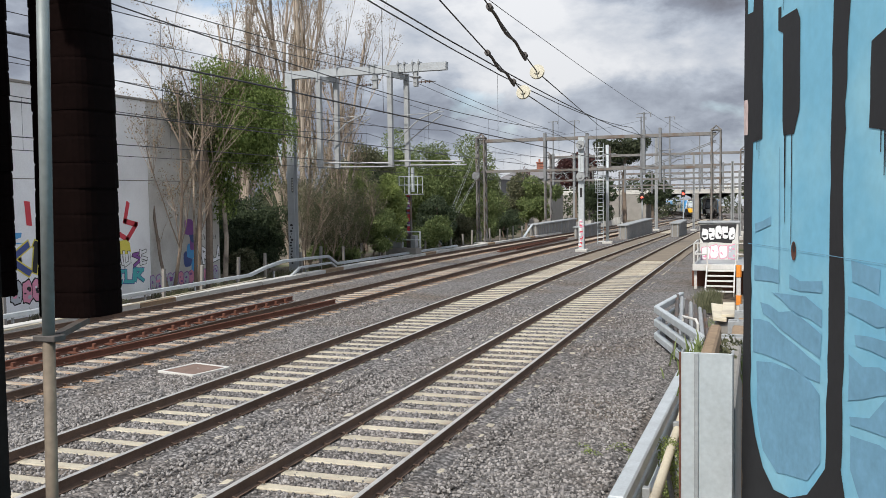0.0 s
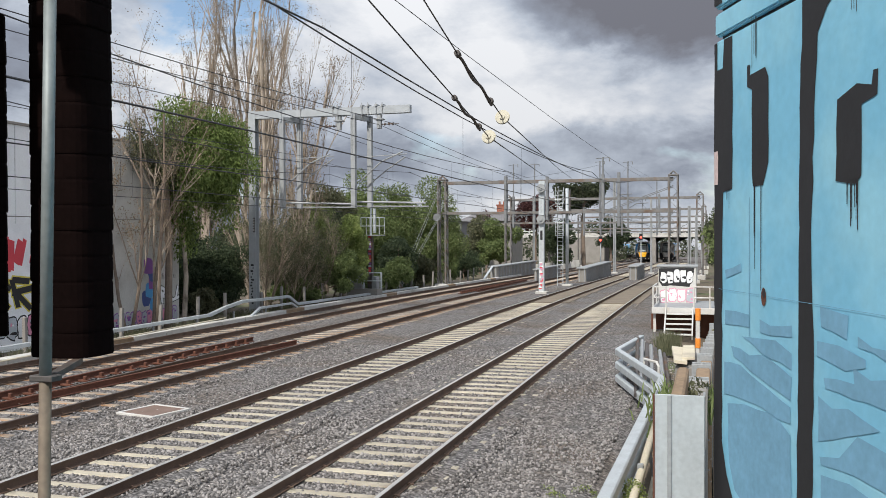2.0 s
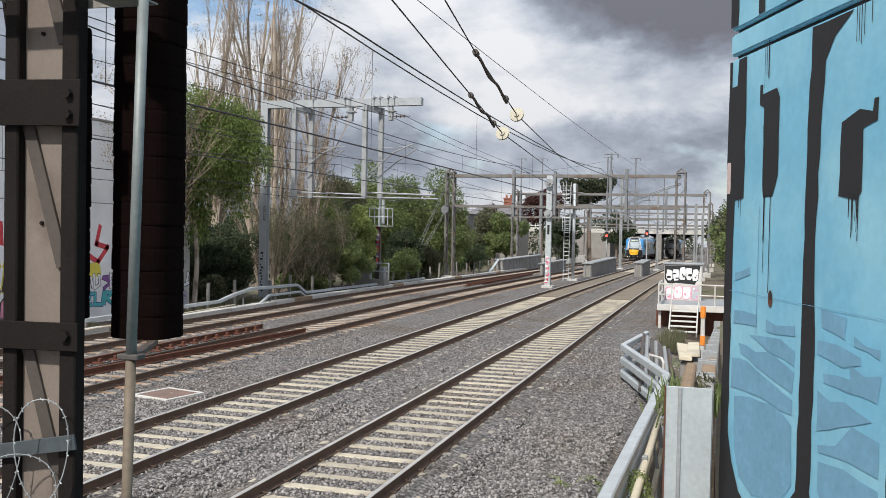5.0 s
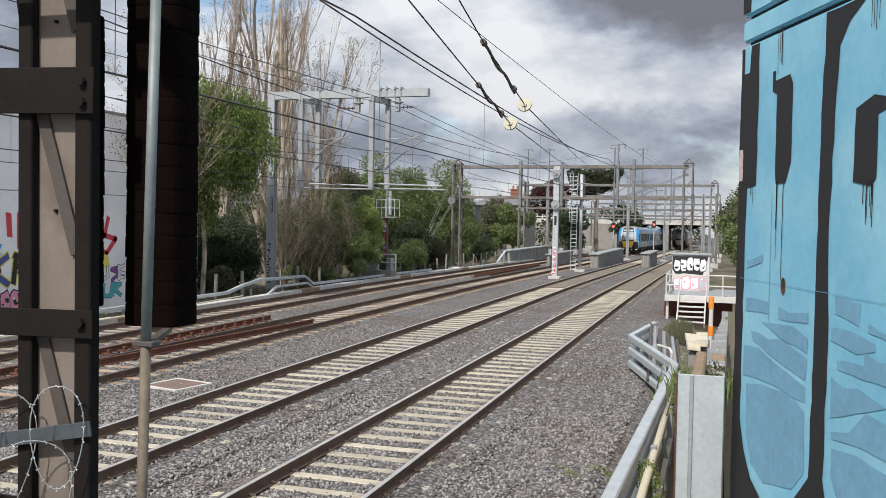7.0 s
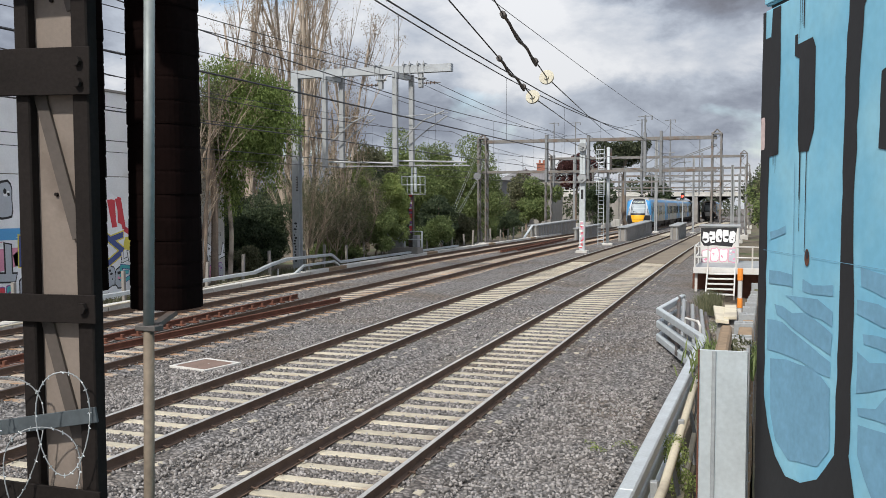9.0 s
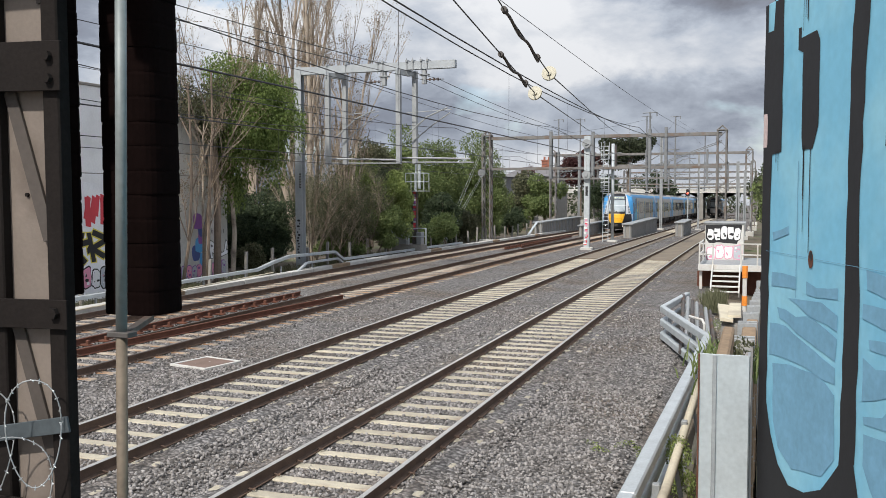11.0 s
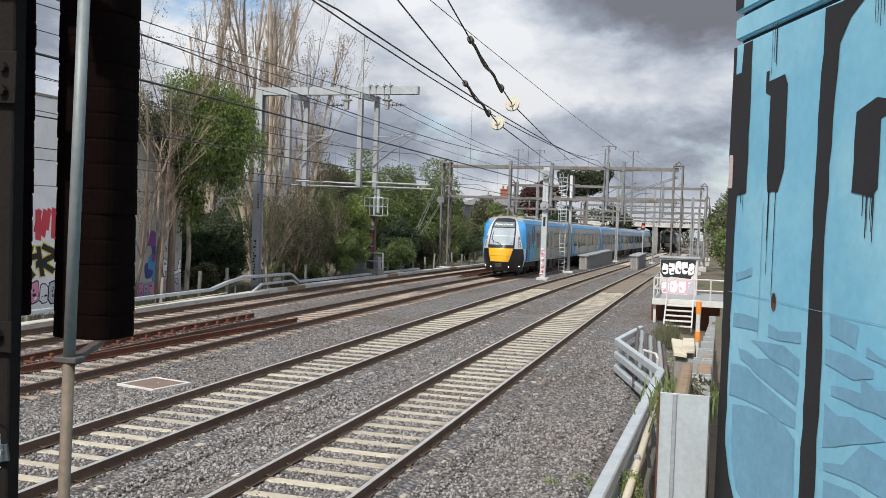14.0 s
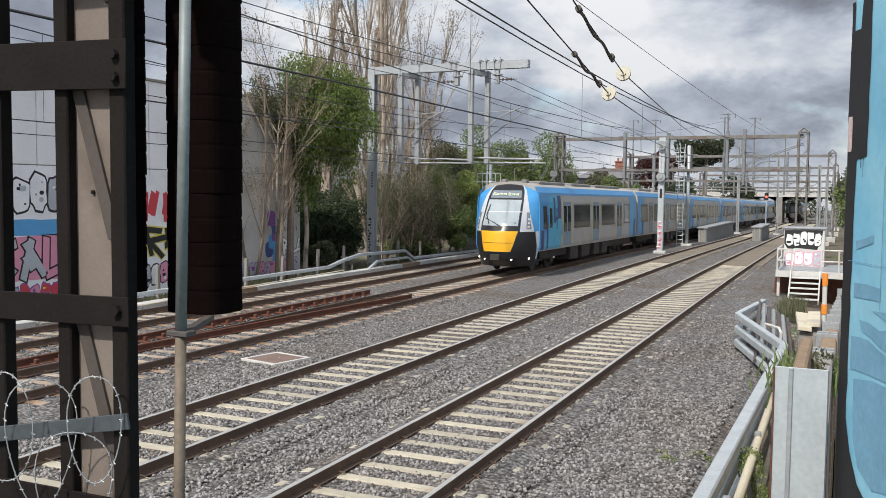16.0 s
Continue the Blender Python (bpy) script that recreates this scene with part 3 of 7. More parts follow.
def signal_near(name, cx, cy, rx, ry, z0, n):
    t = thing(name, "tall dark railway signal with stacked hoods, seen from behind", "signal", "hooded signals")
    h = 0.094
    rng = random.Random(3)
    for k in range(n):
        bm = bmesh.new()
        ring = []
        off, w = rng.uniform(-0.002, 0.002), rng.uniform(0.985, 1.0)
        for f, z in ((0.99, 0.0), (1.0, 0.008), (0.992, h - 0.012), (0.97, h)):
            r = []
            for i in range(28):
                a = 2 * math.pi * i / 28
                c, s = math.cos(a), math.sin(a)
                r.append(bm.verts.new((cx + off + rx * f * w * math.copysign(abs(c) ** 0.6, c), cy + ry * f * w * math.copysign(abs(s) ** 0.6, s), z0 + k * h + z)))
            ring.append(r)
        for a, b in zip(ring, ring[1:]):
            for i in range(28):
                bm.faces.new((a[i], a[(i + 1) % 28], b[(i + 1) % 28], b[i]))
        bm.faces.new(ring[0][::-1])
        bm.faces.new(ring[-1])
        part("hood", bm, M["hood"], t)
    bm = bmesh.new()
    beam(bm, (1.8, 3.0, 5.2), (cx, cy, 5.2), 0.05, 0.05)
    part("bracket", bm, M["hood"], t)
    return t


blue_wall()
mast_near()
razor_wire()
signal_near("railway_signal", 2.083, 3.28, 0.134, 0.12, 3.13, 26)
signal_near("railway_signal", 1.675, 3.18, 0.165, 0.09, 3.2, 13)


def conduit():
    t = thing("conduit_pipe", "thin galvanised conduit pipe clamped beside the signal", "pipe")
    bm = bmesh.new()
    tube(bm, [(2.312, 2.90, 4.46), (2.276, 2.90, 3.11)], 0.02, 12)
    part("pipe", bm, mat("pipe_grey", (0.21, 0.235, 0.235), 0.55, 0.2, var=0.2, scale=6, fine=40, bump=0.05), t, smooth=True)
    bm = bmesh.new()
    tube(bm, [(2.276, 2.90, 3.11), (2.258, 2.90, 2.3), (2.246, 2.9, -0.3)], 0.02, 12)
    part("lower_pipe", bm, mat("pipe_brown", (0.17, 0.135, 0.10), 0.7, 0.2, var=0.3, scale=6, fine=40, bump=0.1), t, "brown weathered lower pipe", smooth=True)
    bm = bmesh.new()
    box(bm, (2.23, 2.875, 3.095), (2.32, 2.93, 3.115), 0.003)
    beam(bm, (2.276, 2.93, 3.105), (2.17, 3.2, 3.12), 0.03, 0.02)
    part("clamp", bm, M["steel_old"], t, "dull steel pipe clamp")


conduit()


# ---- concrete building wall with graffiti ----
PAINTS = {}
for _n, _c in (("red", (0.62, 0.06, 0.08)), ("pinkp", (0.72, 0.30, 0.42)), ("sky", (0.10, 0.36, 0.68)), ("whitep", (0.78, 0.78, 0.79)), ("blackp", (0.02, 0.02, 0.022)),
               ("teal", (0.08, 0.42, 0.44)), ("yel", (0.72, 0.62, 0.10)), ("greyp", (0.46, 0.49, 0.53)), ("palewall", (0.84, 0.85, 0.87)), ("navy", (0.07, 0.10, 0.28)), ("purple", (0.26, 0.10, 0.34))):
    PAINTS[_n] = mat("paint_" + _n, _c, 0.7, var=0.12, scale=1.5, fine=20, bump=0.05)


def blob(rng, cx, cz, w, h, n=14, e=0.65):
    out = []
    for i in range(n):
        a = 2 * math.pi * i / n
        c, s = math.cos(a), math.sin(a)
        k = rng.uniform(0.82, 1.12)
        out.append((cx + w / 2 * k * math.copysign(abs(c) ** e, c), cz + h / 2 * k * math.copysign(abs(s) ** e, s)))
    return out


def throw_up(parent, place, u0, u1, z0, z1, fills, line, seed, n=None):
    """A row of fat painted shapes with a dark outline and inner strokes."""
    rng = random.Random(seed)
    n = n or max(2, int((u1 - u0) / ((z1 - z0) * 0.5)))
    w = (u1 - u0) / n
    for k in range(n):
        cx, cz = u0 + w * (k + 0.5), (z0 + z1) / 2 + rng.uniform(-0.06, 0.06) * (z1 - z0)
        pts = blob(rng, cx, cz, w * 1.12, (z1 - z0) * rng.uniform(0.86, 1.0))
        lift = 0.004 + 0.003 * (k % 2)
        painted("paint_shape", pts, PAINTS[line], parent, lambda u, z: place(u, z, lift))
        inner = [(cx + (u - cx) * 0.86, cz + (z - cz) * 0.88) for u, z in pts]
        painted("paint_shape", inner, PAINTS[rng.choice(fills)], parent, lambda u, z: place(u, z, lift + 0.008))
        for q in range(rng.choice((3, 4, 5))):
            a, b = cx + rng.uniform(-0.25, 0.25) * w, cz + rng.uniform(-0.25, 0.25) * (z1 - z0)
            s = (z1 - z0) * rng.uniform(0.05, 0.16)
            painted("paint_shape", blob(rng, a, b, s * rng.uniform(0.5, 2.2), s, 8), PAINTS[line if q % 3 else rng.choice(fills)], parent, lambda u, z: place(u, z, lift + 0.012 + 0.002 * q))


def stroke(parent, place, a, b, w, colour, lift):
    """One straight sprayed stroke with blunt, slightly uneven ends."""
    dx, dz = b[0] - a[0], b[1] - a[1]
    n = math.hypot(dx, dz) or 1.0
    ex, ez, px, pz = dx / n * w / 2, dz / n * w / 2, -dz / n * w / 2, dx / n * w / 2
    pts = [(a[0] - ex * 0.6 + px, a[1] - ez * 0.6 + pz), (a[0] - ex - px, a[1] - ez - pz), (b[0] + ex * 0.6 - px, b[1] + ez * 0.6 - pz), (b[0] + ex + px, b[1] + ez + pz)]
    painted("paint_shape", pts, PAINTS[colour], parent, lambda u, z: place(u, z, lift))


GLYPHS = (((0, 0, 0, 1), (0, .5, 1, 1), (0, .5, 1, 0)), ((0, 0, .5, 1), (.5, 1, 1, 0), (.2, .4, .8, .4)), ((0, 0, 0, 1), (0, 1, 1, .8), (1, .8, 0, .5), (0, .5, 1, 0)),
          ((1, 1, 0, .8), (0, .8, 1, .35), (1, .35, 0, 0)), ((0, 0, 0, 1), (0, 1, 1, 1), (0, .5, .8, .5), (0, 0, 1, 0)), ((0, 1, 0, 0), (0, 0, 1, .1), (1, .1, 1, 1)))


def piece(parent, place, u0, u1, z0, z1, fills, line, seed, back=None):
    """A row of thick angular painted strokes, each with an outline."""
    rng = random.Random(seed)
    h = z1 - z0
    n = max(1, int((u1 - u0) / (h * 0.72)))
    w = (u1 - u0) / n
    if back:
        painted("paint_field", blob(rng, (u0 + u1) / 2, (z0 + z1) / 2, (u1 - u0), h, 30, 0.3), PAINTS[back], parent, lambda u, z: place(u, z, 0.006))
    for k in range(n):
        fill = rng.choice(fills)
        jit = [(rng.uniform(-0.22, 0.22), rng.uniform(-0.16, 0.16)) for _ in range(8)]
        segs = []
        for q, (a, b, c, d) in enumerate(rng.choice(GLYPHS)):
            j, i = jit[q], jit[q + 4]
            f = lambda x, z, o: (u0 + w * (k + 0.16 + 0.68 * (x + o[0])), z0 + h * (0.14 + 0.72 * (z + o[1])))
            segs.append((f(a, b, j), f(c, d, i)))
        for q, (a, b) in enumerate(segs):
            stroke(parent, place, a, b, h * 0.25, line, 0.008 + 0.0004 * q + 0.003 * (k % 2))
        for q, (a, b) in enumerate(segs):
            stroke(parent, place, a, b, h * 0.17, fill, 0.015 + 0.0004 * q)


def side_wall():
    t = thing("wall_west", "tall grey concrete panel wall covered in graffiti", "wall", kind="structure")
    x0 = -18.2
    ys = [-8, -3.2, 1.6, 6.4, 11.2, 16.0, 20.8, 25.7, 30.6, 35.5]
    for a, b in zip(ys, ys[1:]):
        for z0, z1 in ((-0.6, 4.28), (4.31, 7.4)):
            bm = bmesh.new()
            box(bm, (x0 - 0.35, a + 0.012, z0), (x0, b - 0.012, z1), 0.012)
            part("panel", bm, M["wall_pale" if b < 31 else "concrete"], t)
    bm = bmesh.new()
    box(bm, (x0 - 0.3, -7.9, -0.6), (x0 - 0.03, 35.4, 7.38))
    box(bm, (x0 - 20, 35.15, -0.6), (x0 - 0.02, 35.45, 7.38))
    part("wall_core", bm, M["concrete_dark"], t)
    bm = bmesh.new()
    box(bm, (x0 - 0.4, -8, 7.4), (x0 + 0.05, 35.55, 7.5), 0.015)
    part("coping", bm, M["concrete_dark"], t)
    P = lambda u, z, out=0.006: (x0 + out, u, z)
    painted("paint_field", [(8, 0.0), (28.6, 0.0), (28.9, 3.2), (27.5, 3.9), (24, 4.2), (8, 4.4)], PAINTS["palewall"], t, lambda u, z: P(u, z, 0.003), "pale painted-over area")
    throw_up(t, P, 9, 23.2, 2.75, 4.05, ["greyp", "palewall", "greyp"], "blackp", 1)
    painted("paint_field", blob(random.Random(6), 16.0, 2.38, 15, 0.5, 40, 0.3), PAINTS["sky"], t, P)
    piece(t, P, 9, 23.2, 0.72, 2.15, ["greyp", "pinkp", "greyp"], "blackp", 2, "pinkp")
    throw_up(t, P, 9, 23.2, -0.05, 0.72, ["pinkp", "teal", "yel", "red"], "purple", 3)
    rng = random.Random(8)
    for k in range(9):
        u = 24.4 + 0.5 * k
        for q in range(2):
            stroke(t, P, (u + rng.uniform(-0.2, 0.2), 2.55 + rng.uniform(-0.1, 0.3)), (u + rng.uniform(-0.25, 0.25), 3.45 + rng.uniform(-0.15, 0.1)), rng.uniform(0.16, 0.34), "red", 0.008 + 0.002 * (k % 3) + 0.001 * q)
    piece(t, P, 23.4, 28.6, 1.05, 2.3, ["blackp", "navy", "blackp"], "yel", 4, "palewall")
    throw_up(t, P, 23.4, 28.5, 0.12, 1.0, ["greyp", "pinkp", "whitep", "greyp"], "blackp", 5)
    # red angular strokes, then smaller pieces towards the corner
    for a, b in (((28.4, 3.3), (28.6, 2.4)), ((29.3, 3.4), (29.1, 2.75)), ((29.1, 2.75), (29.75, 2.6)), ((29.75, 2.6), (29.2, 2.05)), ((29.2, 2.05), (28.7, 2.3))):
        stroke(t, P, a, b, 0.2, "red", 0.008)
    painted("paint_field", blob(rng, 29.0, 1.75, 0.85, 0.6), PAINTS["yel"], t, lambda u, z: P(u, z, 0.010))
    piece(t, P, 28.4, 30.4, 1.0, 1.6, ["whitep", "purple", "greyp"], "blackp", 21)
    piece(t, P, 28.3, 30.2, 0.3, 1.0, ["teal", "sky", "teal"], "navy", 22)
    for k in range(6):
        painted("paint_field", blob(rng, 33.3 + rng.uniform(-0.4, 0.4), 0.7 + 0.33 * k, rng.uniform(0.35, 0.7), 0.7, 10), PAINTS[("sky", "navy", "sky", "purple", "navy", "purple")[k]], t, lambda u, z: P(u, z, 0.008 + 0.002 * k))
    piece(t, P, 34.0, 35.4, 0.75, 1.55, ["palewall"], "blackp", 23)
    for k in range(10):
        u, z = 33.9 + 0.14 * k, 1.75 + 0.05 * rng.random()
        stroke(t, P, (u, z), (u + rng.uniform(-0.08, 0.12), z + rng.uniform(0.1, 0.25)), 0.035, "blackp", 0.008)
    throw_up(t, P, 30.5, 35.3, -0.1, 0.6, ["greyp", "pinkp", "greyp"], "purple", 12)


side_wall()


# ---- line side: trough, duct, posts ----
def trough():
    t = thing("cable_trough", "long pale concrete cable trough beside the track", "trough", kind="structure")
    y = 12.0
    k = 0
    rng = random.Random(2)
    while y < 96:
        bm = bmesh.new()
        z = zt(y) + rng.uniform(-0.01, 0.01)
        box(bm, (-15.62, y + 0.01, z - 0.35), (-15.2, y + 1.97, z + 0.06), 0.012)
        part("trough_block", bm, M["concrete" if k % 7 else "timber"], t)
        y += 2.0
        k += 1
    bm = bmesh.new()
    tube(bm, [(-15.1, 18, -0.02), (-15.1, 27, 0.12), (-15.05, 34, 0.2)], 0.028, 6)
    part("pipe", bm, M["cream"], t, "thin yellowed pipe")


trough()


def cable_duct():
    t = thing("cable_duct", "galvanised steel cable duct stepping over the trough", "duct")
    bm = bmesh.new()
    pts = [(-15.8, 20, 0.28), (-15.8, 34.0, 0.30), (-15.8, 35.3, 0.52), (-15.8, 36.8, 0.68), (-15.8, 41.4, 0.60), (-15.8, 42.4, 0.16), (-15.8, 62, -0.05)]
    for a, b in zip(pts, pts[1:]):
        beam(bm, a, b, 0.16, 0.13, 0.01)
    part("duct", bm, M["galv"], t)
    bm = bmesh.new()
    pts = [(-15.35, 36.7, 0.0), (-15.45, 37.8, 0.32), (-15.45, 41.0, 0.3), (-15.45, 41.6, 0.06)]
    for a, b in zip(pts, pts[1:]):
        beam(bm, a, b, 0.12, 0.1, 0.01)
    part("duct", bm, M["galv"], t)
    for y in range(21, 62, 3):
        bm = bmesh.new()
        box(bm, (-15.84, y, -0.5), (-15.78, y + 0.06, 0.3 if y < 43 else 0.05))
        part("stand", bm, M["galv_dull"], t)


cable_duct()


def post_row():
    rng = random.Random(5)
    base = None
    for k in range(27):
        y = 21.5 + k * 2.6
        if base is None:
            base = thing("fence_post", "short weathered grey fence post", "post", "fence posts")
            bm = bmesh.new()
            box(bm, (-0.06, -0.06, -0.5), (0.06, 0.06, 1.0), 0.01)
            part("post", bm, M["concrete_dark"], base)
            base.matrix_basis = pose(-16.6, y, zt(y))
        else:
            copy_thing(base, pose(-16.6 + rng.uniform(-0.1, 0.1), y + rng.uniform(-0.3, 0.3), zt(y) + rng.uniform(-0.15, 0.1), rng.uniform(-3, 3), rng.uniform(-3, 3), 0))


post_row()


def mast_a():
    t = thing("portal_mast", "grey steel overhead-line mast with a long cantilever beam", "mast")
    y = 39.7
    bm = bmesh.new()
    box(bm, (-16.95, y - 0.18, -0.5), (-16.58, y - 0.15, 9.6), 0.004)
    box(bm, (-16.95, y + 0.15, -0.5), (-16.58, y + 0.18, 9.6), 0.004)
    box(bm, (-16.78, y - 0.15, -0.5), (-16.75, y + 0.15, 9.6))
    part("column", bm, M["galv_mast"], t)
    bm = bmesh.new()
    box(bm, (-16.95, y - 0.15, 9.22), (-8.80, y - 0.12, 9.58), 0.004)
    box(bm, (-16.95, y + 0.12, 9.22), (-8.80, y + 0.15, 9.58), 0.004)
    box(bm, (-16.95, y - 0.12, 9.52), (-8.80, y + 0.12, 9.55))
    box(bm, (-16.95, y - 0.12, 9.25), (-8.80, y + 0.12, 9.28))
    box(bm, (-8.81, y - 0.15, 9.22), (-8.78, y + 0.15, 9.58))
    part("beam", bm, M["galv_mast"], t)
    for xa in (-14.98, -11.38):
        for dx, dy in ((0.0, -0.5), (0.42, 0.5)):
            bm = bmesh.new()
            box(bm, (xa + dx - 0.11, y + dy - 0.11, 4.9), (xa + dx + 0.11, y + dy + 0.11, 9.2), 0.01)
            part("drop_post", bm, M["galv_dull"], t)
        bm = bmesh.new()
        beam(bm, (xa - 0.05, y - 0.65, 9.1), (xa + 0.47, y + 0.65, 9.1), 0.12, 0.26, 0.01)
        part("hanger", bm, M["galv_mast"], t)
        bm = bmesh.new()
        tube(bm, [(xa + 0.1, y, 6.15), (xa + 1.2, y, 7.05), (xa + 2.2, y, 7.45)], 0.035, 6)
        tube(bm, [(xa + 0.4, y + 0.4, 6.0), (xa + 1.4, y + 0.4, 6.75), (xa + 2.2, y + 0.4, 7.25)], 0.03, 6)
        tube(bm, [(xa, y, 7.25), (xa + 2.4, y, 7.35)], 0.02, 6)
        part("cantilever", bm, M["galv_dull"], t)
        bm = bmesh.new()
        tube(bm, [(xa - 0.3, y, 5.2), (xa + 3.3, y, 5.1)], 0.045, 6)
        tube(bm, [(xa - 0.3, y + 0.5, 5.0), (xa + 3.3, y + 0.5, 4.95)], 0.035, 6)
        part("registration_arm", bm, M["galv_dull"], t)
    for xa in (-12.3, -10.3):
        bm = bmesh.new()
        box(bm, (xa - 0.1, y - 0.1, 8.55), (xa + 0.1, y + 0.1, 9.2), 0.01)
        box(bm, (xa - 0.22, y - 0.16, 8.95), (xa + 0.22, y + 0.16, 9.0))
        part("drop_bracket", bm, M["galv_dull"], t)
        bm = bmesh.new()
        for k in range(7):
            s = -1 if xa < -11 else 1
            tube(bm, [(xa + s * (0.15 + 0.1 * k), y, 8.75), (xa + s * (0.19 + 0.1 * k), y, 8.745)], 0.07 if k % 2 else 0.03, 8)
        tube(bm, [(xa, y, 8.75), (xa + s * 0.95, y, 8.74)], 0.02, 6)
        part("insulator", bm, M["steel_old"], t)
    bm = bmesh.new()
    for xa in (-15.2, -14.2, -12.55, -12.3, -11.1, -10.8, -10.4, -10.1):
        box(bm, (xa - 0.05, y - 0.22, 9.56), (xa + 0.05, y + 0.22, 9.66), 0.008)
        tube(bm, [(xa, y - 0.18, 9.1), (xa, y - 0.18, 9.75)], 0.018, 6)
    tagged(part("u_bolts", bm, M["galv_dull"], t), kind="stuff")
    bm = bmesh.new()
    box(bm, (-16.72, y - 0.187, 3.8), (-16.62, y - 0.181, 4.5))
    part("number_plate", bm, M["black"], t, "small black number plate with white bars")
    bm = bmesh.new()
    for k in range(5):
        box(bm, (-16.70, y - 0.192, 3.87 + 0.125 * k), (-16.64, y - 0.187, 3.94 + 0.125 * k))
    tagged(part("plate_bars", bm, M["white"], t), kind="stuff")
    rng = random.Random(12)
    for k in range(14):
        z = 0.4 + k * 0.14
        painted("paint_shape", blob(rng, -16.76 + rng.uniform(-0.08, 0.08), z, rng.uniform(0.04, 0.16), 0.1, 8), PAINTS["blackp"], t, lambda u, v: (u, y - 0.184, v))


mast_a()


def lattice(t, cx, cy, w, z0, z1, step, r=0.045, m="steel_old", name="leg"):
    """Four angle legs with zigzag bracing on each side."""
    h = w / 2
    for a, b in ((-h, -h), (h, -h), (h, h), (-h, h)):
        bm = bmesh.new()
        box(bm, (cx + a - r, cy + b - r, z0), (cx + a + r, cy + b + r, z1), 0.006)
        part(name, bm, M[m], t)
    for s in range(4):
        bm = bmesh.new()
        z, k = z0, 0
        while z + step <= z1 + 0.01:
            a, off = (-h if k % 2 else h), h + r
            if s == 0:
                p, q = (cx + a, cy - off, z), (cx - a, cy - off, z + step)
            elif s == 1:
                p, q = (cx + a, cy + off, z), (cx - a, cy + off, z + step)
            elif s == 2:
                p, q = (cx - off, cy + a, z), (cx - off, cy - a, z + step)
            else:
                p, q = (cx + off, cy + a, z), (cx + off, cy - a, z + step)
            beam(bm, p, q, 0.075, 0.02)
            z += step
            k += 1
        tagged(part("bracing", bm, M[m], t), kind="stuff")


def ladder(bm, x0, x1, y, z0, z1, r=0.025):
    tube(bm, [(x0, y, z0), (x0, y, z1)], r, 5)
    tube(bm, [(x1, y, z0), (x1, y, z1)], r, 5)
    z = z0 + 0.2
    while z < z1:
        tube(bm, [(x0, y, z), (x1, y, z)], r * 0.7, 5)
        z += 0.32


def rail_box(bm, lo, hi, r=0.025):
    """A handrail cage round a small platform."""
    (a, b, c), (d, e, f) = lo, hi
    for z in (f, (c + f) / 2):
        tube(bm, [(a, b, z), (d, b, z), (d, e, z), (a, e, z), (a, b, z)], r, 5)
    for x, y in ((a, b), (d, b), (d, e), (a, e), ((a + d) / 2, b)):
        tube(bm, [(x, y, c), (x, y, f)], r, 5)


def signal_post():
    t = thing("signal_post", "lattice signal post with ladder, caged platform and base cabinet", "signal post", at=(-0.4, 0, 0))
    y = 53.0
    z0 = zt(y)
    bm = bmesh.new()
    box(bm, (-15.65, y - 0.14, z0 - 0.2), (-15.35, y + 0.14, 3.6), 0.01)
    part("column", bm, M["steel_old"], t, "graffiti-covered column")
    rng = random.Random(3)
    for k in range(16):
        painted("paint_shape", blob(rng, -15.5, 1.3 + 0.15 * k, 0.22, 0.14, 8), PAINTS[rng.choice(("red", "red", "purple", "greyp"))], t, lambda u, v: (u, y - 0.143, v))
    bm = bmesh.new()
    tube(bm, [(-15.45, y, 3.5), (-15.45, y, 5.5)], 0.06, 8)
    part("mast", bm, M["galv"], t)
    bm = bmesh.new()
    ladder(bm, -16.25, -15.9, y - 0.2, z0 + 0.9, 3.7)
    part("ladder", bm, M["steel_old"], t)
    bm = bmesh.new()
    box(bm, (-16.0, y - 0.5, 3.62), (-14.7, y + 0.5, 3.68), 0.005)
    part("platform", bm, M["galv_dull"], t)
    bm = bmesh.new()
    rail_box(bm, (-15.95, y - 0.45, 3.7), (-14.75, y + 0.45, 4.75))
    box(bm, (-15.3, y - 0.1, 3.8), (-15.15, y + 0.1, 5.3), 0.01)
    part("cage", bm, M["galv"], t)
    bm = bmesh.new()
    box(bm, (-16.9, y - 0.5, z0 - 0.3), (-14.9, y + 0.5, z0 + 0.45), 0.02)
    part("plinth", bm, M["concrete_dark"], t)
    bm = bmesh.new()
    box(bm, (-16.75, y - 0.4, z0 + 0.45), (-15.95, y + 0.2, z0 + 1.35), 0.02)
    box(bm, (-15.3, y - 0.35, z0 + 0.45), (-14.98, y + 0.2, z0 + 1.2), 0.02)
    part("cabinet", bm, M["galv_dull"], t)
    bm = bmesh.new()
    rail_box(bm, (-16.85, y - 0.6, z0 + 0.45), (-14.6, y - 0.45, z0 + 1.45), 0.03)
    part("handrail", bm, M["galv"], t)
    painted("paint_shape", blob(rng, -16.35, z0 + 1.75, 0.7, 0.6), PAINTS["blackp"], t, lambda u, v: (u, y - 0.19, v))


signal_post()


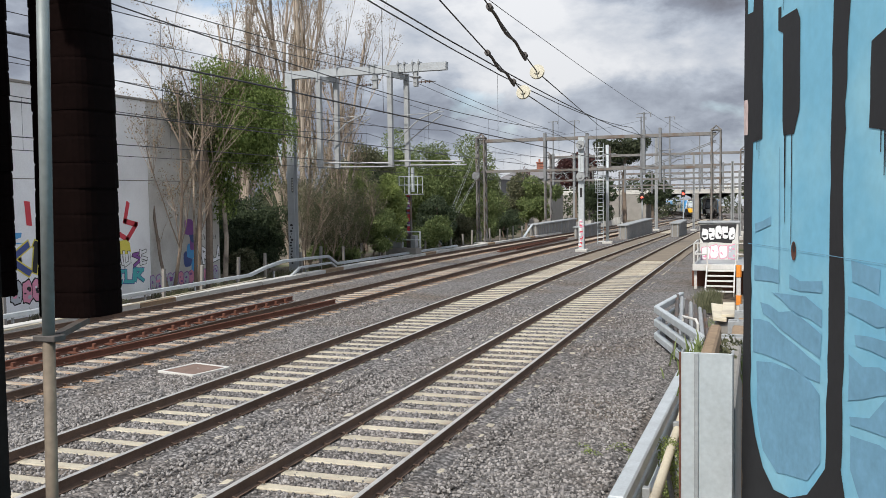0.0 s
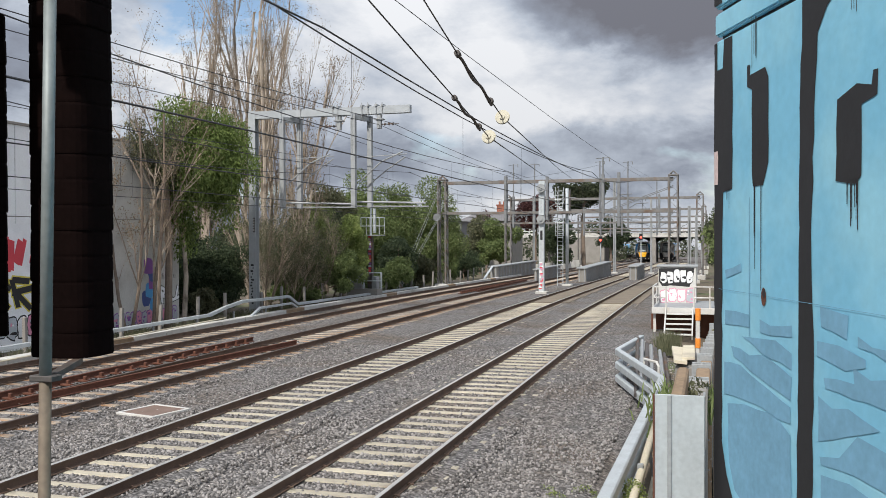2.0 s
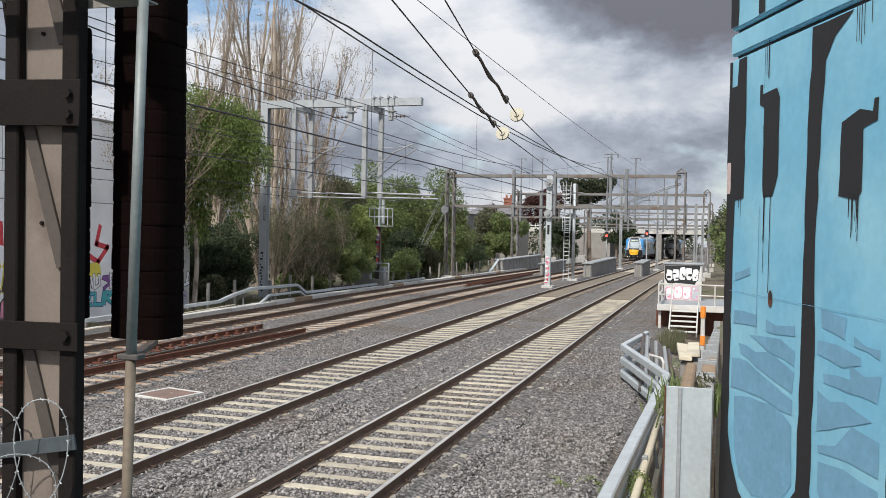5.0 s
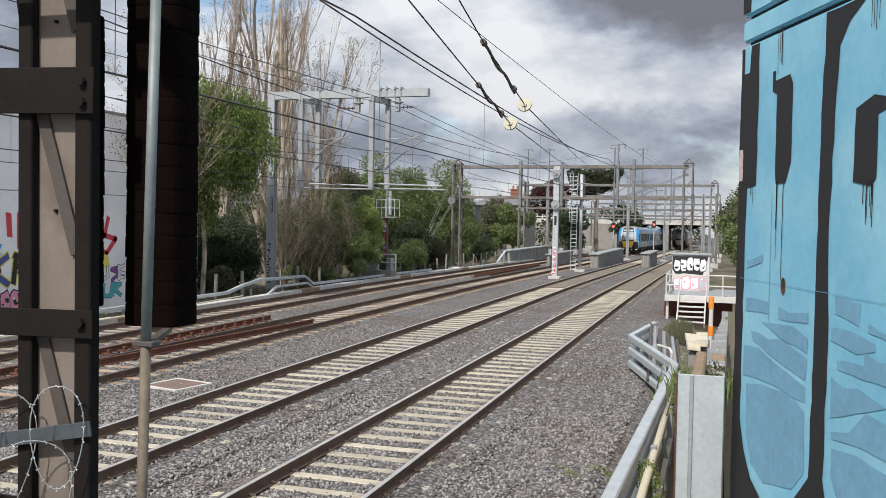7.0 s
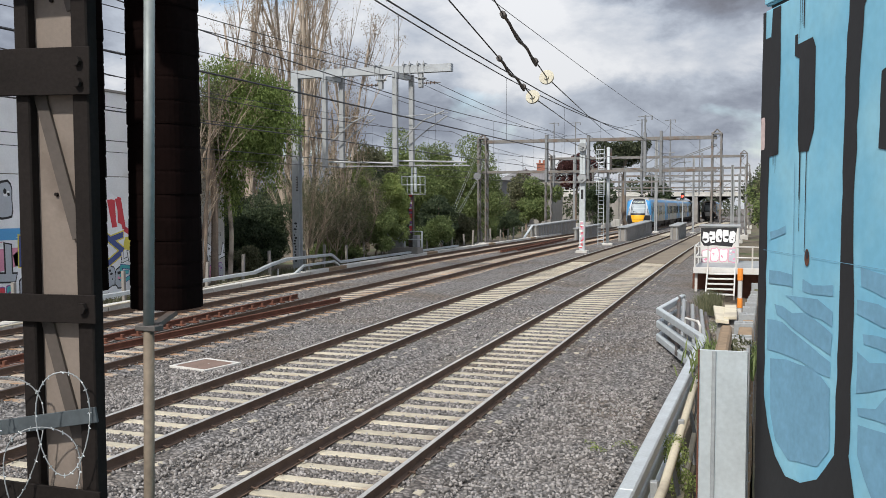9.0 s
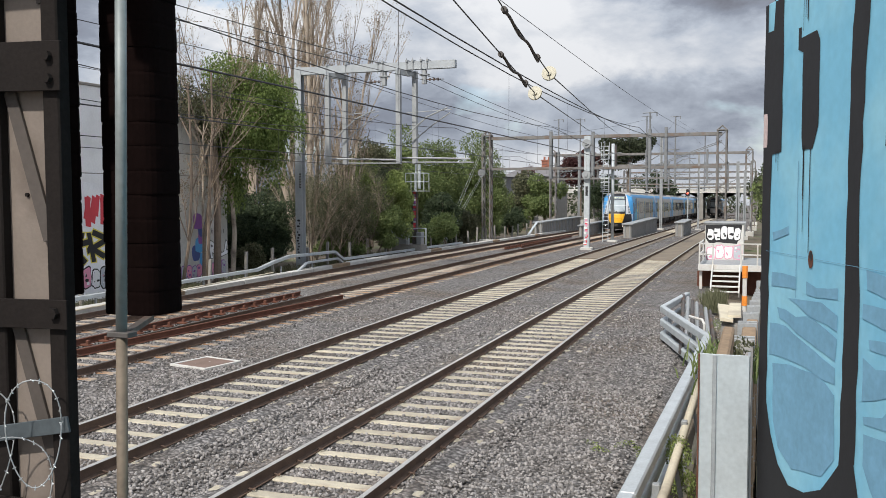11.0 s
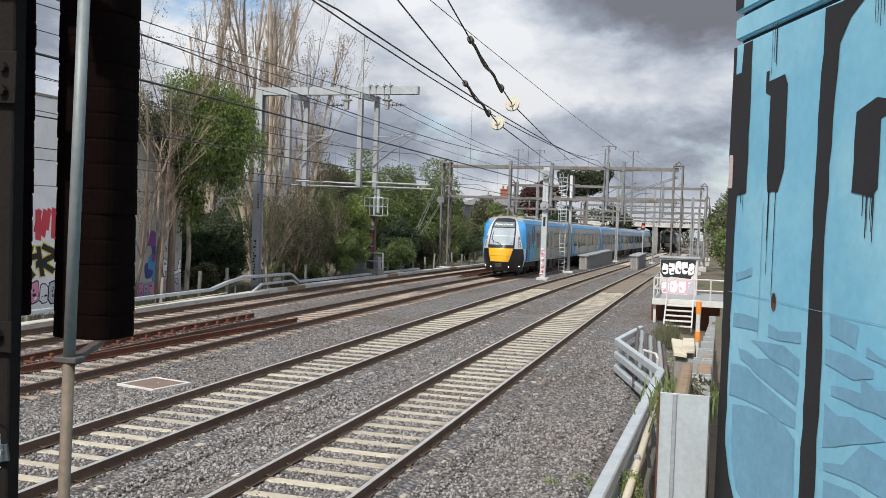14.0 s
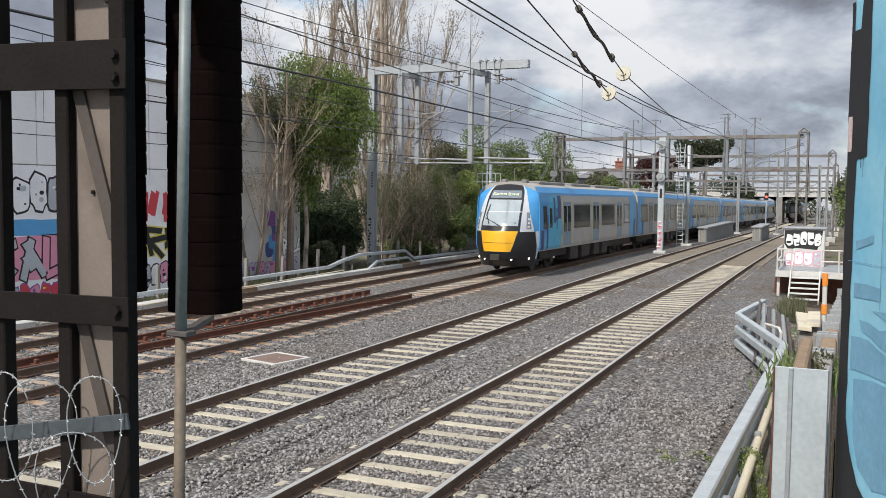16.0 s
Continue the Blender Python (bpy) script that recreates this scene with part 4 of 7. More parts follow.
def gantry(y, xl, xr, ztop, zlow, drops, w=0.62, full=True):
    t = thing("overhead_gantry", "rusty grey steel overhead-line gantry spanning all four tracks", "gantry", "overhead gantries")
    zb = zt(y) - 0.3
    for x in (xl, xr):
        lattice(t, x, y, w, zb, ztop + 0.3, 0.62, r=0.06, m="gantry")
        bm = bmesh.new()
        box(bm, (x - w / 2 - 0.08, y - w / 2 - 0.08, ztop + 0.22), (x + w / 2 + 0.08, y + w / 2 + 0.08, ztop + 0.32), 0.01)
        bm2 = bm
        for a, b in ((-1, -1), (1, -1), (1, 1), (-1, 1)):
            beam(bm2, (x + a * w / 2, y + b * w / 2, ztop + 0.3), (x, y, ztop + 0.6), 0.07, 0.07)
        part("cap", bm2, M["gantry"], t)
        bm = bmesh.new()
        box(bm, (x - 0.55, y - 0.55, zb - 0.2), (x + 0.55, y + 0.55, zb + 0.35), 0.04)
        part("footing", bm, M["concrete"], t)
    for z, r in ((ztop, 0.13), (zlow, 0.10)):
        bm = bmesh.new()
        box(bm, (xl, y - r - 0.05, z - r), (xr, y - r + 0.05, z + r), 0.012)
        box(bm, (xl, y + r - 0.05, z - r), (xr, y + r + 0.05, z + r), 0.012)
        part("beam", bm, M["gantry"], t)
        bm = bmesh.new()
        x = xl
        while x < xr - 0.5:
            beam(bm, (x, y - r, z), (x + 0.55, y + r, z), 0.03, 0.03)
            x += 0.55
        tagged(part("bracing", bm, M["gantry"], t), kind="stuff")
    for x, za, zz, top in drops:
        bm = bmesh.new()
        box(bm, (x - 0.1, y - 0.25, za), (x + 0.1, y - 0.13, zz), 0.01)
        box(bm, (x - 0.1, y + 0.13, za), (x + 0.1, y + 0.25, zz), 0.01)
        part("drop_post", bm, M["steel_grey"], t)
        if top:
            bm = bmesh.new()
            tube(bm, [(x, y, zz - 0.2), (x, y, top)], 0.07, 6)
            tube(bm, [(x - 0.55, y, top - 0.1), (x + 0.55, y, top - 0.05)], 0.035, 5)
            tube(bm, [(x + 0.5, y, top - 0.05), (x + 0.5, y, top - 0.35)], 0.05, 6)
            part("feeder_arm", bm, M["steel_grey"], t)
        bm = bmesh.new()
        tube(bm, [(x, y, za + 0.9), (x + 1.3, y, za + 1.7), (x + 2.2, y, za + 1.75)], 0.035, 5)
        tube(bm, [(x, y, za + 0.5), (x + 2.1, y, za + 0.6)], 0.03, 5)
        part("cantilever", bm, M["steel_grey"], t)
    if full:
        bm = bmesh.new()
        beam(bm, (xr, y - 0.1, ztop - 0.5), (xr - 5.0, y - 0.1, zlow + 0.1), 0.06, 0.06)
        beam(bm, (xr, y + 0.1, ztop - 0.6), (xr - 5.0, y + 0.1, zlow), 0.06, 0.06)
        part("stay", bm, M["steel_grey"], t)
        bm = bmesh.new()
        for k in range(2):
            tube(bm, [(xl - 0.2, y - 0.3, ztop - 0.4 - 2.2 * k), (xl + 0.2, y - 12.5, zt(y - 13.5) - 0.25)], 0.012, 5)
            tube(bm, [(xl - 0.1, y - 0.3, ztop - 0.4 - 2.2 * k), (xl + 0.4, y - 12.3, zt(y - 13.3) - 0.25)], 0.012, 5)
        part("guy_wire", bm, M["galv_dull"], t)
        bm = bmesh.new()
        tube(bm, [(xl - 0.35, y - 0.45, 5.1), (xl - 0.35, y - 0.3, 5.1)], 0.32, 14)
        part("tension_wheel", bm, M["steel_grey"], t)
    return t


gantry(70.5, -16.42, 1.63, 7.83, 5.4, [(-11.2, 4.6, 8.3, 0), (-2.4, 4.3, 8.4, 0), (-7.9, 4.8, 8.2, 0), (-3.6, 5.0, 8.3, 9.6)])
gantry(100.0, -17.5, 3.2, 7.6, 5.0, [(-18.9 + 2, 4.5, 8.0, 11.6), (-14.5, 4.5, 8.0, 11.6), (-7.3, 4.4, 8.0, 11.7), (-4.3, 4.3, 8.0, 11.6), (-1.0, 4.3, 8.0, 0)], full=False)
gantry(122.0, -16.5, 3.4, 7.0, 4.5, [(-12.0, 3.6, 7.4, 0), (-9.8, 3.6, 7.4, 11), (-7.0, 3.6, 7.4, 0), (-2.5, 3.6, 7.4, 11.0), (0.4, 3.6, 7.3, 0)], 0.5, False)
gantry(150.0, -16.5, 3.4, 6.6, 4.2, [(-11.5, 3.4, 7.0, 0), (-6.4, 3.4, 7.0, 9.5), (-2.0, 3.4, 7.0, 9.5)], 0.5, False)


def pole_b():
    t = thing("steel_pole", "pale steel pole with round drums and a red-tagged foot", "pole")
    x, y = -6.87, 62.4
    z0 = zt(y) - 0.25
    bm = bmesh.new()
    box(bm, (x - 0.19, y - 0.17, z0), (x + 0.19, y - 0.13, 7.38), 0.006)
    box(bm, (x - 0.19, y + 0.13, z0), (x + 0.19, y + 0.17, 7.38), 0.006)
    box(bm, (x - 0.03, y - 0.13, z0), (x + 0.03, y + 0.13, 7.38))
    part("column", bm, M["galv"], t)
    for z in (6.85, 4.72):
        bm = bmesh.new()
        tube(bm, [(x, y - 0.42, z), (x, y - 0.36, z), (x, y - 0.28, z), (x, y - 0.18, z)], 0.30, 14)
        tube(bm, [(x, y - 0.5, z), (x, y - 0.42, z)], 0.12, 10)
        part("drum", bm, M["galv_dull"], t)
    bm = bmesh.new()
    box(bm, (x - 0.4, y - 0.4, z0 - 0.1), (x + 0.4, y + 0.4, z0 + 0.2), 0.03)
    part("footing", bm, M["concrete"], t)
    rng = random.Random(21)
    for k in range(22):
        painted("paint_shape", blob(rng, x + rng.uniform(-0.1, 0.1), z0 + 0.4 + 0.085 * k, rng.uniform(0.08, 0.26), 0.1, 8), PAINTS[rng.choice(("red", "whitep", "pinkp", "whitep"))], t, lambda u, v: (u, y - 0.174 - 0.0004 * k, v))
    box_bm = bmesh.new()
    box(box_bm, (x - 0.08, y - 0.178, 3.3), (x + 0.08, y - 0.172, 3.95))
    part("plate", box_bm, M["black"], t)


pole_b()


def ladder_signal(x, y, top, red=False):
    t = thing("ladder_signal", "grey signal mast with a caged ladder", "signal", "ladder signals")
    z0 = zt(y) - 0.25
    bm = bmesh.new()
    tube(bm, [(x, y, z0), (x, y, top)], 0.13, 10)
    part("mast", bm, M["galv"], t, smooth=True)
    bm = bmesh.new()
    ladder(bm, x - 0.75, x - 0.3, y - 0.3, z0, top - 0.3, 0.035)
    part("ladder", bm, M["galv"], t)
    bm = bmesh.new()
    for z in (3.6, 3.95, 4.3, 4.65, 5.0, 6.2, 6.55, 6.9, 7.25, 7.6):
        if z < top:
            tube(bm, [(x - 0.85, y - 0.3, z), (x - 0.85, y - 0.95, z), (x - 0.2, y - 0.95, z), (x - 0.2, y - 0.3, z)], 0.025, 5)
    for a, b in ((-0.85, -0.6), (-0.52, -0.95), (-0.2, -0.6)):
        tube(bm, [(x + a, y + b, 3.6), (x + a, y + b, 5.0)], 0.025, 5)
        tube(bm, [(x + a, y + b, 6.2), (x + a, y + b, 7.6)], 0.025, 5)
    part("ladder_cage", bm, M["galv"], t)
    bm = bmesh.new()
    box(bm, (x - 0.9, y - 0.9, 5.4), (x + 0.3, y + 0.3, 5.46), 0.005)
    part("platform", bm, M["galv_dull"], t)
    bm = bmesh.new()
    box(bm, (x - 0.2, y + 0.13, 5.6), (x + 0.25, y + 0.4, 7.4), 0.03)
    part("signal_box", bm, M["steel_old"], t)
    bm = bmesh.new()
    box(bm, (x - 0.4, y - 0.4, z0 - 0.1), (x + 0.4, y + 0.4, z0 + 0.2), 0.03)
    part("footing", bm, M["concrete"], t)


ladder_signal(-7.1, 75.3, 7.5)

RED = glow("red_light", (1.0, 0.05, 0.03), 6.0)


def red_signal(x, y, z):
    t = thing("red_signal", "slim signal post showing a red light", "signal", "red signals")
    bm = bmesh.new()
    tube(bm, [(x, y, zt(y) - 0.25), (x, y, z + 0.6)], 0.09, 8)
    part("post", bm, M["galv"], t)
    bm = bmesh.new()
    box(bm, (x - 0.28, y - 0.25, z - 0.5), (x + 0.28, y + 0.05, z + 0.6), 0.04)
    part("backboard", bm, M["black"], t)
    bm = bmesh.new()
    tube(bm, [(x, y - 0.27, z), (x, y - 0.25, z)], 0.17, 12)
    part("lamp", bm, RED, t, "glowing red lamp")


red_signal(-11.9, 140.0, 2.9)
red_signal(-6.6, 150.0, 3.3)


def steel_column(x, y, top, w=0.26, m="galv_dull"):
    t = thing("steel_column", "weathered grey steel line-side column", "pole", "line-side columns")
    z0 = zt(y) - 0.3
    bm = bmesh.new()
    box(bm, (x - w / 2, y - w / 2, z0), (x + w / 2, y - w / 2 + 0.03, top), 0.004)
    box(bm, (x - w / 2, y + w / 2 - 0.03, z0), (x + w / 2, y + w / 2, top), 0.004)
    box(bm, (x - 0.02, y - w / 2, z0), (x + 0.02, y + w / 2, top))
    part("column", bm, M[m], t)
    bm = bmesh.new()
    box(bm, (x - 0.35, y - 0.35, z0 - 0.1), (x + 0.35, y + 0.35, z0 + 0.25), 0.03)
    part("footing", bm, M["concrete"], t)
    return t


steel_column(-7.0, 112.6, 10.3, 0.34)
for _x, _y, _h in ((2.6, 78, 6.0), (3.0, 88, 5.5), (2.9, 66, 4.6), (3.4, 105, 6.5), (-16.9, 112, 8.0), (-2.6, 112, 8.0)):
    steel_column(_x, _y, _h, 0.24)


# ---- parapets of the subway bridge ----
def parapet(x0, x1, y0, y1, h, slope=False):
    t = thing("bridge_parapet", "grey ribbed steel bridge parapet with a flat capping", "parapet", "bridge parapets")
    z = zt((y0 + y1) / 2) - 0.25
    bm = bmesh.new()
    box(bm, (x0 + 0.04, y0 + 0.04, z - 0.5), (x1 - 0.04, y1 - 0.04, z + h - 0.05))
    part("plate", bm, M["concrete_dark"], t)
    y = y0 + 0.2
    while y < y1:
        for xx in (x0, x1 - 0.09):
            bm = bmesh.new()
            box(bm, (xx, y, z - 0.3), (xx + 0.09, y + 0.1, z + h - 0.08), 0.005)
            part("rib", bm, M["galv_dull"], t)
        y += 0.75
    x = x0 + 0.15
    while x < x1 - 0.1:
        bm = bmesh.new()
        box(bm, (x, y0 - 0.05, z - 0.3), (x + 0.08, y0 + 0.05, z + h - 0.08), 0.005)
        part("rib", bm, M["galv_dull"], t)
        x += 0.45
    bm = bmesh.new()
    box(bm, (x0 - 0.1, y0 - 0.12, z + h - 0.08), (x1 + 0.1, y1 + 0.1, z + h + 0.04), 0.012)
    part("capping", bm, M["galv_dull"], t)
    if slope:
        bm = bmesh.new()
        beam(bm, (x0 + 0.3, y0 - 4.5, z + 0.1), (x0 + 0.3, y0, z + h), 0.2, 0.1, 0.01)
        part("sloping_rail", bm, M["galv"], t)


parapet(-16.3, -15.5, 86, 106, 1.5, True)
parapet(-11.95, -11.6, 86, 100, 1.2)
parapet(-7.55, -6.75, 84.5, 106, 1.45)
parapet(-3.35, -2.55, 90, 100, 1.45)


def bridge_deck():
    for x0, x1 in ((-6.0, -3.45), (-2.1, 0.5)):
        t = thing("deck_plate", "dusty brown deck filling between and beside the rails", "deck", "bridge decks")
        bm = bmesh.new()
        ys = [52, 56, 60, 66, 74, 84, 100]
        for a, b in zip(ys, ys[1:]):
            vs = [bm.verts.new((x, y, zt(y) - d)) for y in (a, b) for x in (x0, x1) for d in (0.14, 0.3)]
            for f in ((0, 2, 6, 4), (1, 5, 7, 3), (0, 4, 5, 1), (2, 3, 7, 6), (0, 1, 3, 2), (4, 6, 7, 5)):
                bm.faces.new([vs[i] for i in f])
        bmesh.ops.recalc_face_normals(bm, faces=bm.faces)
        part("deck", bm, mat("deck_dust", (0.20, 0.165, 0.125), 0.95, var=0.25, scale=0.8, fine=12, bump=0.3), t)


bridge_deck()


# ---- painted cabinet on a platform with white stairs ----
def cabinet():
    t = thing("equipment_cabinet", "white equipment cabinet covered in black and silver graffiti", "cabinet", at=(-0.2, 0, -0.22))
    y = 40.0
    bm = bmesh.new()
    box(bm, (2.42, y, 0.75), (3.97, y + 1.2, 2.45), 0.02)
    part("body", bm, M["white"], t)
    bm = bmesh.new()
    box(bm, (2.35, y - 0.06, 2.45), (4.04, y + 1.26, 2.53), 0.02)
    part("roof", bm, M["galv_dull"], t)
    P = lambda u, z, out=0.0: (u, y - 0.004 - out, z)
    painted("paint_field", [(2.44, 2.4), (3.9, 2.42), (3.86, 2.1), (3.7, 1.62), (2.9, 1.68), (2.6, 1.6), (2.44, 1.85)], PAINTS["blackp"], t, P)
    throw_up(t, P, 2.5, 3.85, 1.72, 2.38, ["whitep"], "blackp", 31, 5)
    throw_up(t, P, 2.5, 3.9, 0.9, 1.6, ["whitep", "greyp"], "pinkp", 32, 4)


cabinet()


def stairs():
    t = thing("access_stairs", "white steel platform with handrails and a short flight of stairs", "stairs", at=(-0.17, 0, -0.2))
    W = M["white"]
    bm = bmesh.new()
    box(bm, (2.3, 37.0, 0.82), (5.2, 41.5, 0.92), 0.01)
    part("platform", bm, M["galv_dull"], t)
    bm = bmesh.new()
    box(bm, (2.3, 36.94, 0.7), (5.2, 37.0, 0.95), 0.01)
    part("edge_board", bm, W, t)
    for k in range(5):
        bm = bmesh.new()
        z = 0.02 + 0.17 * k
        box(bm, (2.88, 35.45 + 0.28 * k, z), (3.84, 35.72 + 0.28 * k, z + 0.045), 0.006)
        part("tread", bm, W, t)
    for x in (2.85, 3.87):
        bm = bmesh.new()
        beam(bm, (x, 35.4, -0.05), (x, 36.95, 0.9), 0.05, 0.2, 0.006)
        part("stringer", bm, W, t)
    def rails(pts):
        bm = bmesh.new()
        for z in (0.42, 0.84):
            tube(bm, [(a, b, 0.92 + z) for a, b in pts], 0.032, 6)
        for a, b in pts:
            tube(bm, [(a, b, 0.9), (a, b, 1.78)], 0.032, 6)
        part("handrail", bm, W, t, "white tubular handrail")
    rails([(2.85, 37.0), (2.35, 37.0), (2.35, 39.5)])
    rails([(3.9, 37.0), (4.5, 37.0), (5.15, 37.0), (5.15, 41.0)])
    for x in (2.4, 5.1):
        for y in (37.2, 41.2):
            bm = bmesh.new()
            box(bm, (x - 0.05, y - 0.05, -0.6), (x + 0.05, y + 0.05, 0.82))
            part("leg", bm, W, t)
    bm = bmesh.new()
    box(bm, (2.2, 38.2, -0.6), (4.9, 41.2, 0.6), 0.02)
    part("base_block", bm, M["rust"], t, "dark rusty base under the platform")


stairs()


# ---- guard rails beside the track ----
def guard_rail():
    t = thing("guard_rail", "galvanised steel guard rail bent round at its end", "guard rail")
    line = [(3.14, 5.0), (3.24, 9.0), (3.44, 19.3)]
    turn = [(3.44, 19.3), (2.10, 23.8), (2.46, 27.2)]
    for k, z in enumerate((0.61, 0.27, -0.07)):
        bm = bmesh.new()
        for a, b in zip(line, line[1:]):
            beam(bm, (a[0], a[1], z), (b[0], b[1], z), 0.17 if k == 0 else 0.10, 0.16, 0.02)
        part("rail", bm, M["galv"], t)
        bm = bmesh.new()
        for a, b in zip(turn, turn[1:]):
            beam(bm, (a[0], a[1], z), (b[0], b[1], z), 0.14, 0.17, 0.02)
        part("return_rail", bm, M["galv"], t)
    for x, y in ((3.23, 7.0), (3.33, 9.8), (3.4, 12.6), (3.46, 15.4), (3.5, 18.6), (2.2, 23.6), (2.46, 26.9), (2.95, 21.1)):
        bm = bmesh.new()
        box(bm, (x + 0.06, y - 0.05, -0.7), (x + 0.14, y + 0.05, 0.55), 0.008)
        part("post", bm, M["galv_dull"], t)


def pipe_rail():
    t = thing("handrail_pipe", "worn cream-painted pipe handrail", "pipe")
    bm = bmesh.new()
    tube(bm, [(3.45, 6.5, 0.47), (3.52, 9.9, 0.46), (3.51, 13.3, 0.45), (3.49, 17.2, 0.45)], 0.055, 10)
    tube(bm, [(3.63, 7.0, 0.0), (3.61, 12, 0.0), (3.56, 17.2, 0.0)], 0.04, 8)
    part("pipe", bm, M["cream"], t, smooth=True)
    for y in (8.2, 11, 14, 16.8):
        bm = bmesh.new()
        tube(bm, [(3.51, y, 0.46), (3.6, y, 0.0), (3.6, y, -0.7)], 0.03, 6)
        part("bracket", bm, M["galv_dull"], t)


def stacked_rails():
    t = thing("stacked_pipes", "pile of grey steel pipes and bent hand rails", "pipes")
    rng = random.Random(7)
    for k in range(7):
        bm = bmesh.new()
        x = 2.75 + 0.12 * k
        tube(bm, [(x, 21.3 + 0.1 * k, -0.05 + 0.08 * (k % 3)), (x - 0.35, 26.5, 0.58 - 0.07 * k + 0.1)], 0.05, 7)
        part("pipe", bm, M["galv_dull" if k % 2 else "steel_old"], t)
    bm = bmesh.new()
    tube(bm, [(3.3, 20.6, -0.3), (3.3, 20.6, 0.72), (3.25, 20.7, 0.8), (2.95, 21.2, 0.8), (2.92, 21.2, 0.5), (2.95, 21.2, -0.3)], 0.03, 7)
    part("hoop", bm, M["white"], t, "pale bent tube hoop")


guard_rail()
pipe_rail()
stacked_rails()


def retaining_wall():
    t = thing("retaining_wall", "retaining wall of steel posts with timber and concrete planks", "wall", kind="structure")
    for k, y in enumerate((8.0, 10.4, 12.8, 15.4, 18.0, 20.6, 23.2, 25.8, 28.4, 31.0)):
        x = 4.27 + 0.006 * (y - 5)
        z = max(0.6, 2.55 - 0.085 * (y - 5))
        bm = bmesh.new()
        box(bm, (x - 0.1, y - 0.09, -0.8), (x + 0.1, y - 0.07, z + 0.12), 0.004)
        box(bm, (x - 0.1, y + 0.07, -0.8), (x + 0.1, y + 0.09, z + 0.12), 0.004)
        box(bm, (x - 0.01, y - 0.07, -0.8), (x + 0.01, y + 0.07, z + 0.12))
        part("post", bm, M["galv_dull"], t)
        zz = -0.7
        while zz < z - 0.1:
            bm = bmesh.new()
            box(bm, (x - 0.05, y - 2.5, zz), (x + 0.09, y - 0.1, zz + 0.235), 0.012)
            part("plank", bm, M["timber" if k % 3 else "concrete_dark"], t)
            zz += 0.24
    bm = bmesh.new()
    box(bm, (4.42, 5.6, -0.8), (9.0, 33, 0.55))
    part("fill", bm, M["earth"], t)


retaining_wall()


def steel_post():
    t = thing("sheet_post", "broad galvanised sheet-steel post with an upright rib", "post")
    y = 5.2
    bm = bmesh.new()
    box(bm, (4.12, y, -0.8), (4.372, y + 0.012, 2.75), 0.002)
    part("plate", bm, M["galv"], t)
    for a, b, c in ((4.1205, 4.13, 0.013), (4.364, 4.376, 0.013)):
        bm = bmesh.new()
        box(bm, (a, y + c, -0.8), (b, y + 0.16, 2.745), 0.002)
        part("return_flange", bm, M["galv_dull"], t)
    bm = bmesh.new()
    box(bm, (4.188, y - 0.012, -0.8), (4.210, y + 0.004, 2.748), 0.003)
    part("rib", bm, M["galv_dull"], t)
    bm = bmesh.new()
    box(bm, (4.115, y - 0.01, -0.8), (4.123, y + 0.012, 2.75))
    part("rusty_edge", bm, M["rust"], t)
    bm = bmesh.new()
    box(bm, (4.165, 5.5, 2.36), (4.245, 7.3, 2.60), 0.015)
    part("timber_cap", bm, M["timber"], t, "weathered timber capping block")
    bm = bmesh.new()
    box(bm, (4.19, 6.0, -0.5), (4.34, 7.4, 2.36), 0.015)
    part("timber_wall", bm, M["timber"], t)


steel_post()


def slab():
    t = thing("concrete_slab", "broken cream concrete slab lying on the bank", "slab")
    bm = bmesh.new()
    box(bm, (-0.22, -1.5, 0.0), (0.02, 1.6, 0.07), 0.006)
    box(bm, (-0.02, -1.2, 0.05), (0.22, 1.75, 0.11), 0.006, pose(0, 0, 0, 0, -8, -2))
    part("slab", bm, M["cream"], t)
    t.matrix_basis = pose(3.86, 19.4, 1.10, -2, 6, 3)
    s = thing("slab_support", "stained concrete block under the slab", "block")
    bm = bmesh.new()
    box(bm, (3.74, 18.0, -0.8), (4.1, 20.4, 1.09), 0.02)
    part("block", bm, M["concrete_dark"], s)


slab()


def bollard(x, y, z0, z1):
    t = thing("marker_post", "white marker post with orange bands", "post", "marker posts")
    bm = bmesh.new()
    tube(bm, [(x, y, -0.75), (x, y, z1)], 0.055, 10)
    part("post", bm, M["white"], t)
    for a, b in ((z1 - 0.28, z1 + 0.02), (z0 + 0.03, z0 + 0.27)):
        bm = bmesh.new()
        tube(bm, [(x, y, a), (x, y, b)], 0.068, 10)
        part("band", bm, mat("orange", (0.85, 0.28, 0.04), 0.5, bump=0), t, "orange plastic band")


bollard(4.07, 24.0, 0.72, 1.72)


def pit_lid():
    t = thing("pit_lid", "brown pit lid with a white-painted frame in the ballast", "pit lid")
    m = pose(-7.2, 17.4, -0.185, 0, 0, -13)
    bm = bmesh.new()
    box(bm, (-0.48, -0.48, -0.1), (0.48, 0.48, 0.0), 0.008, m)
    part("lid", bm, mat("lid", (0.19, 0.13, 0.105), 0.9, var=0.2, bump=0.2), t)
    for lo, hi in (((-0.55, -0.55, -0.1), (0.55, -0.48, 0.012)), ((-0.55, 0.48, -0.1), (0.55, 0.55, 0.012)), ((-0.55, -0.48, -0.1), (-0.48, 0.48, 0.012)), ((0.48, -0.48, -0.1), (0.55, 0.48, 0.012))):
        bm = bmesh.new()
        box(bm, lo, hi, 0.006, m)
        part("frame_bar", bm, M["white"], t)


pit_lid()


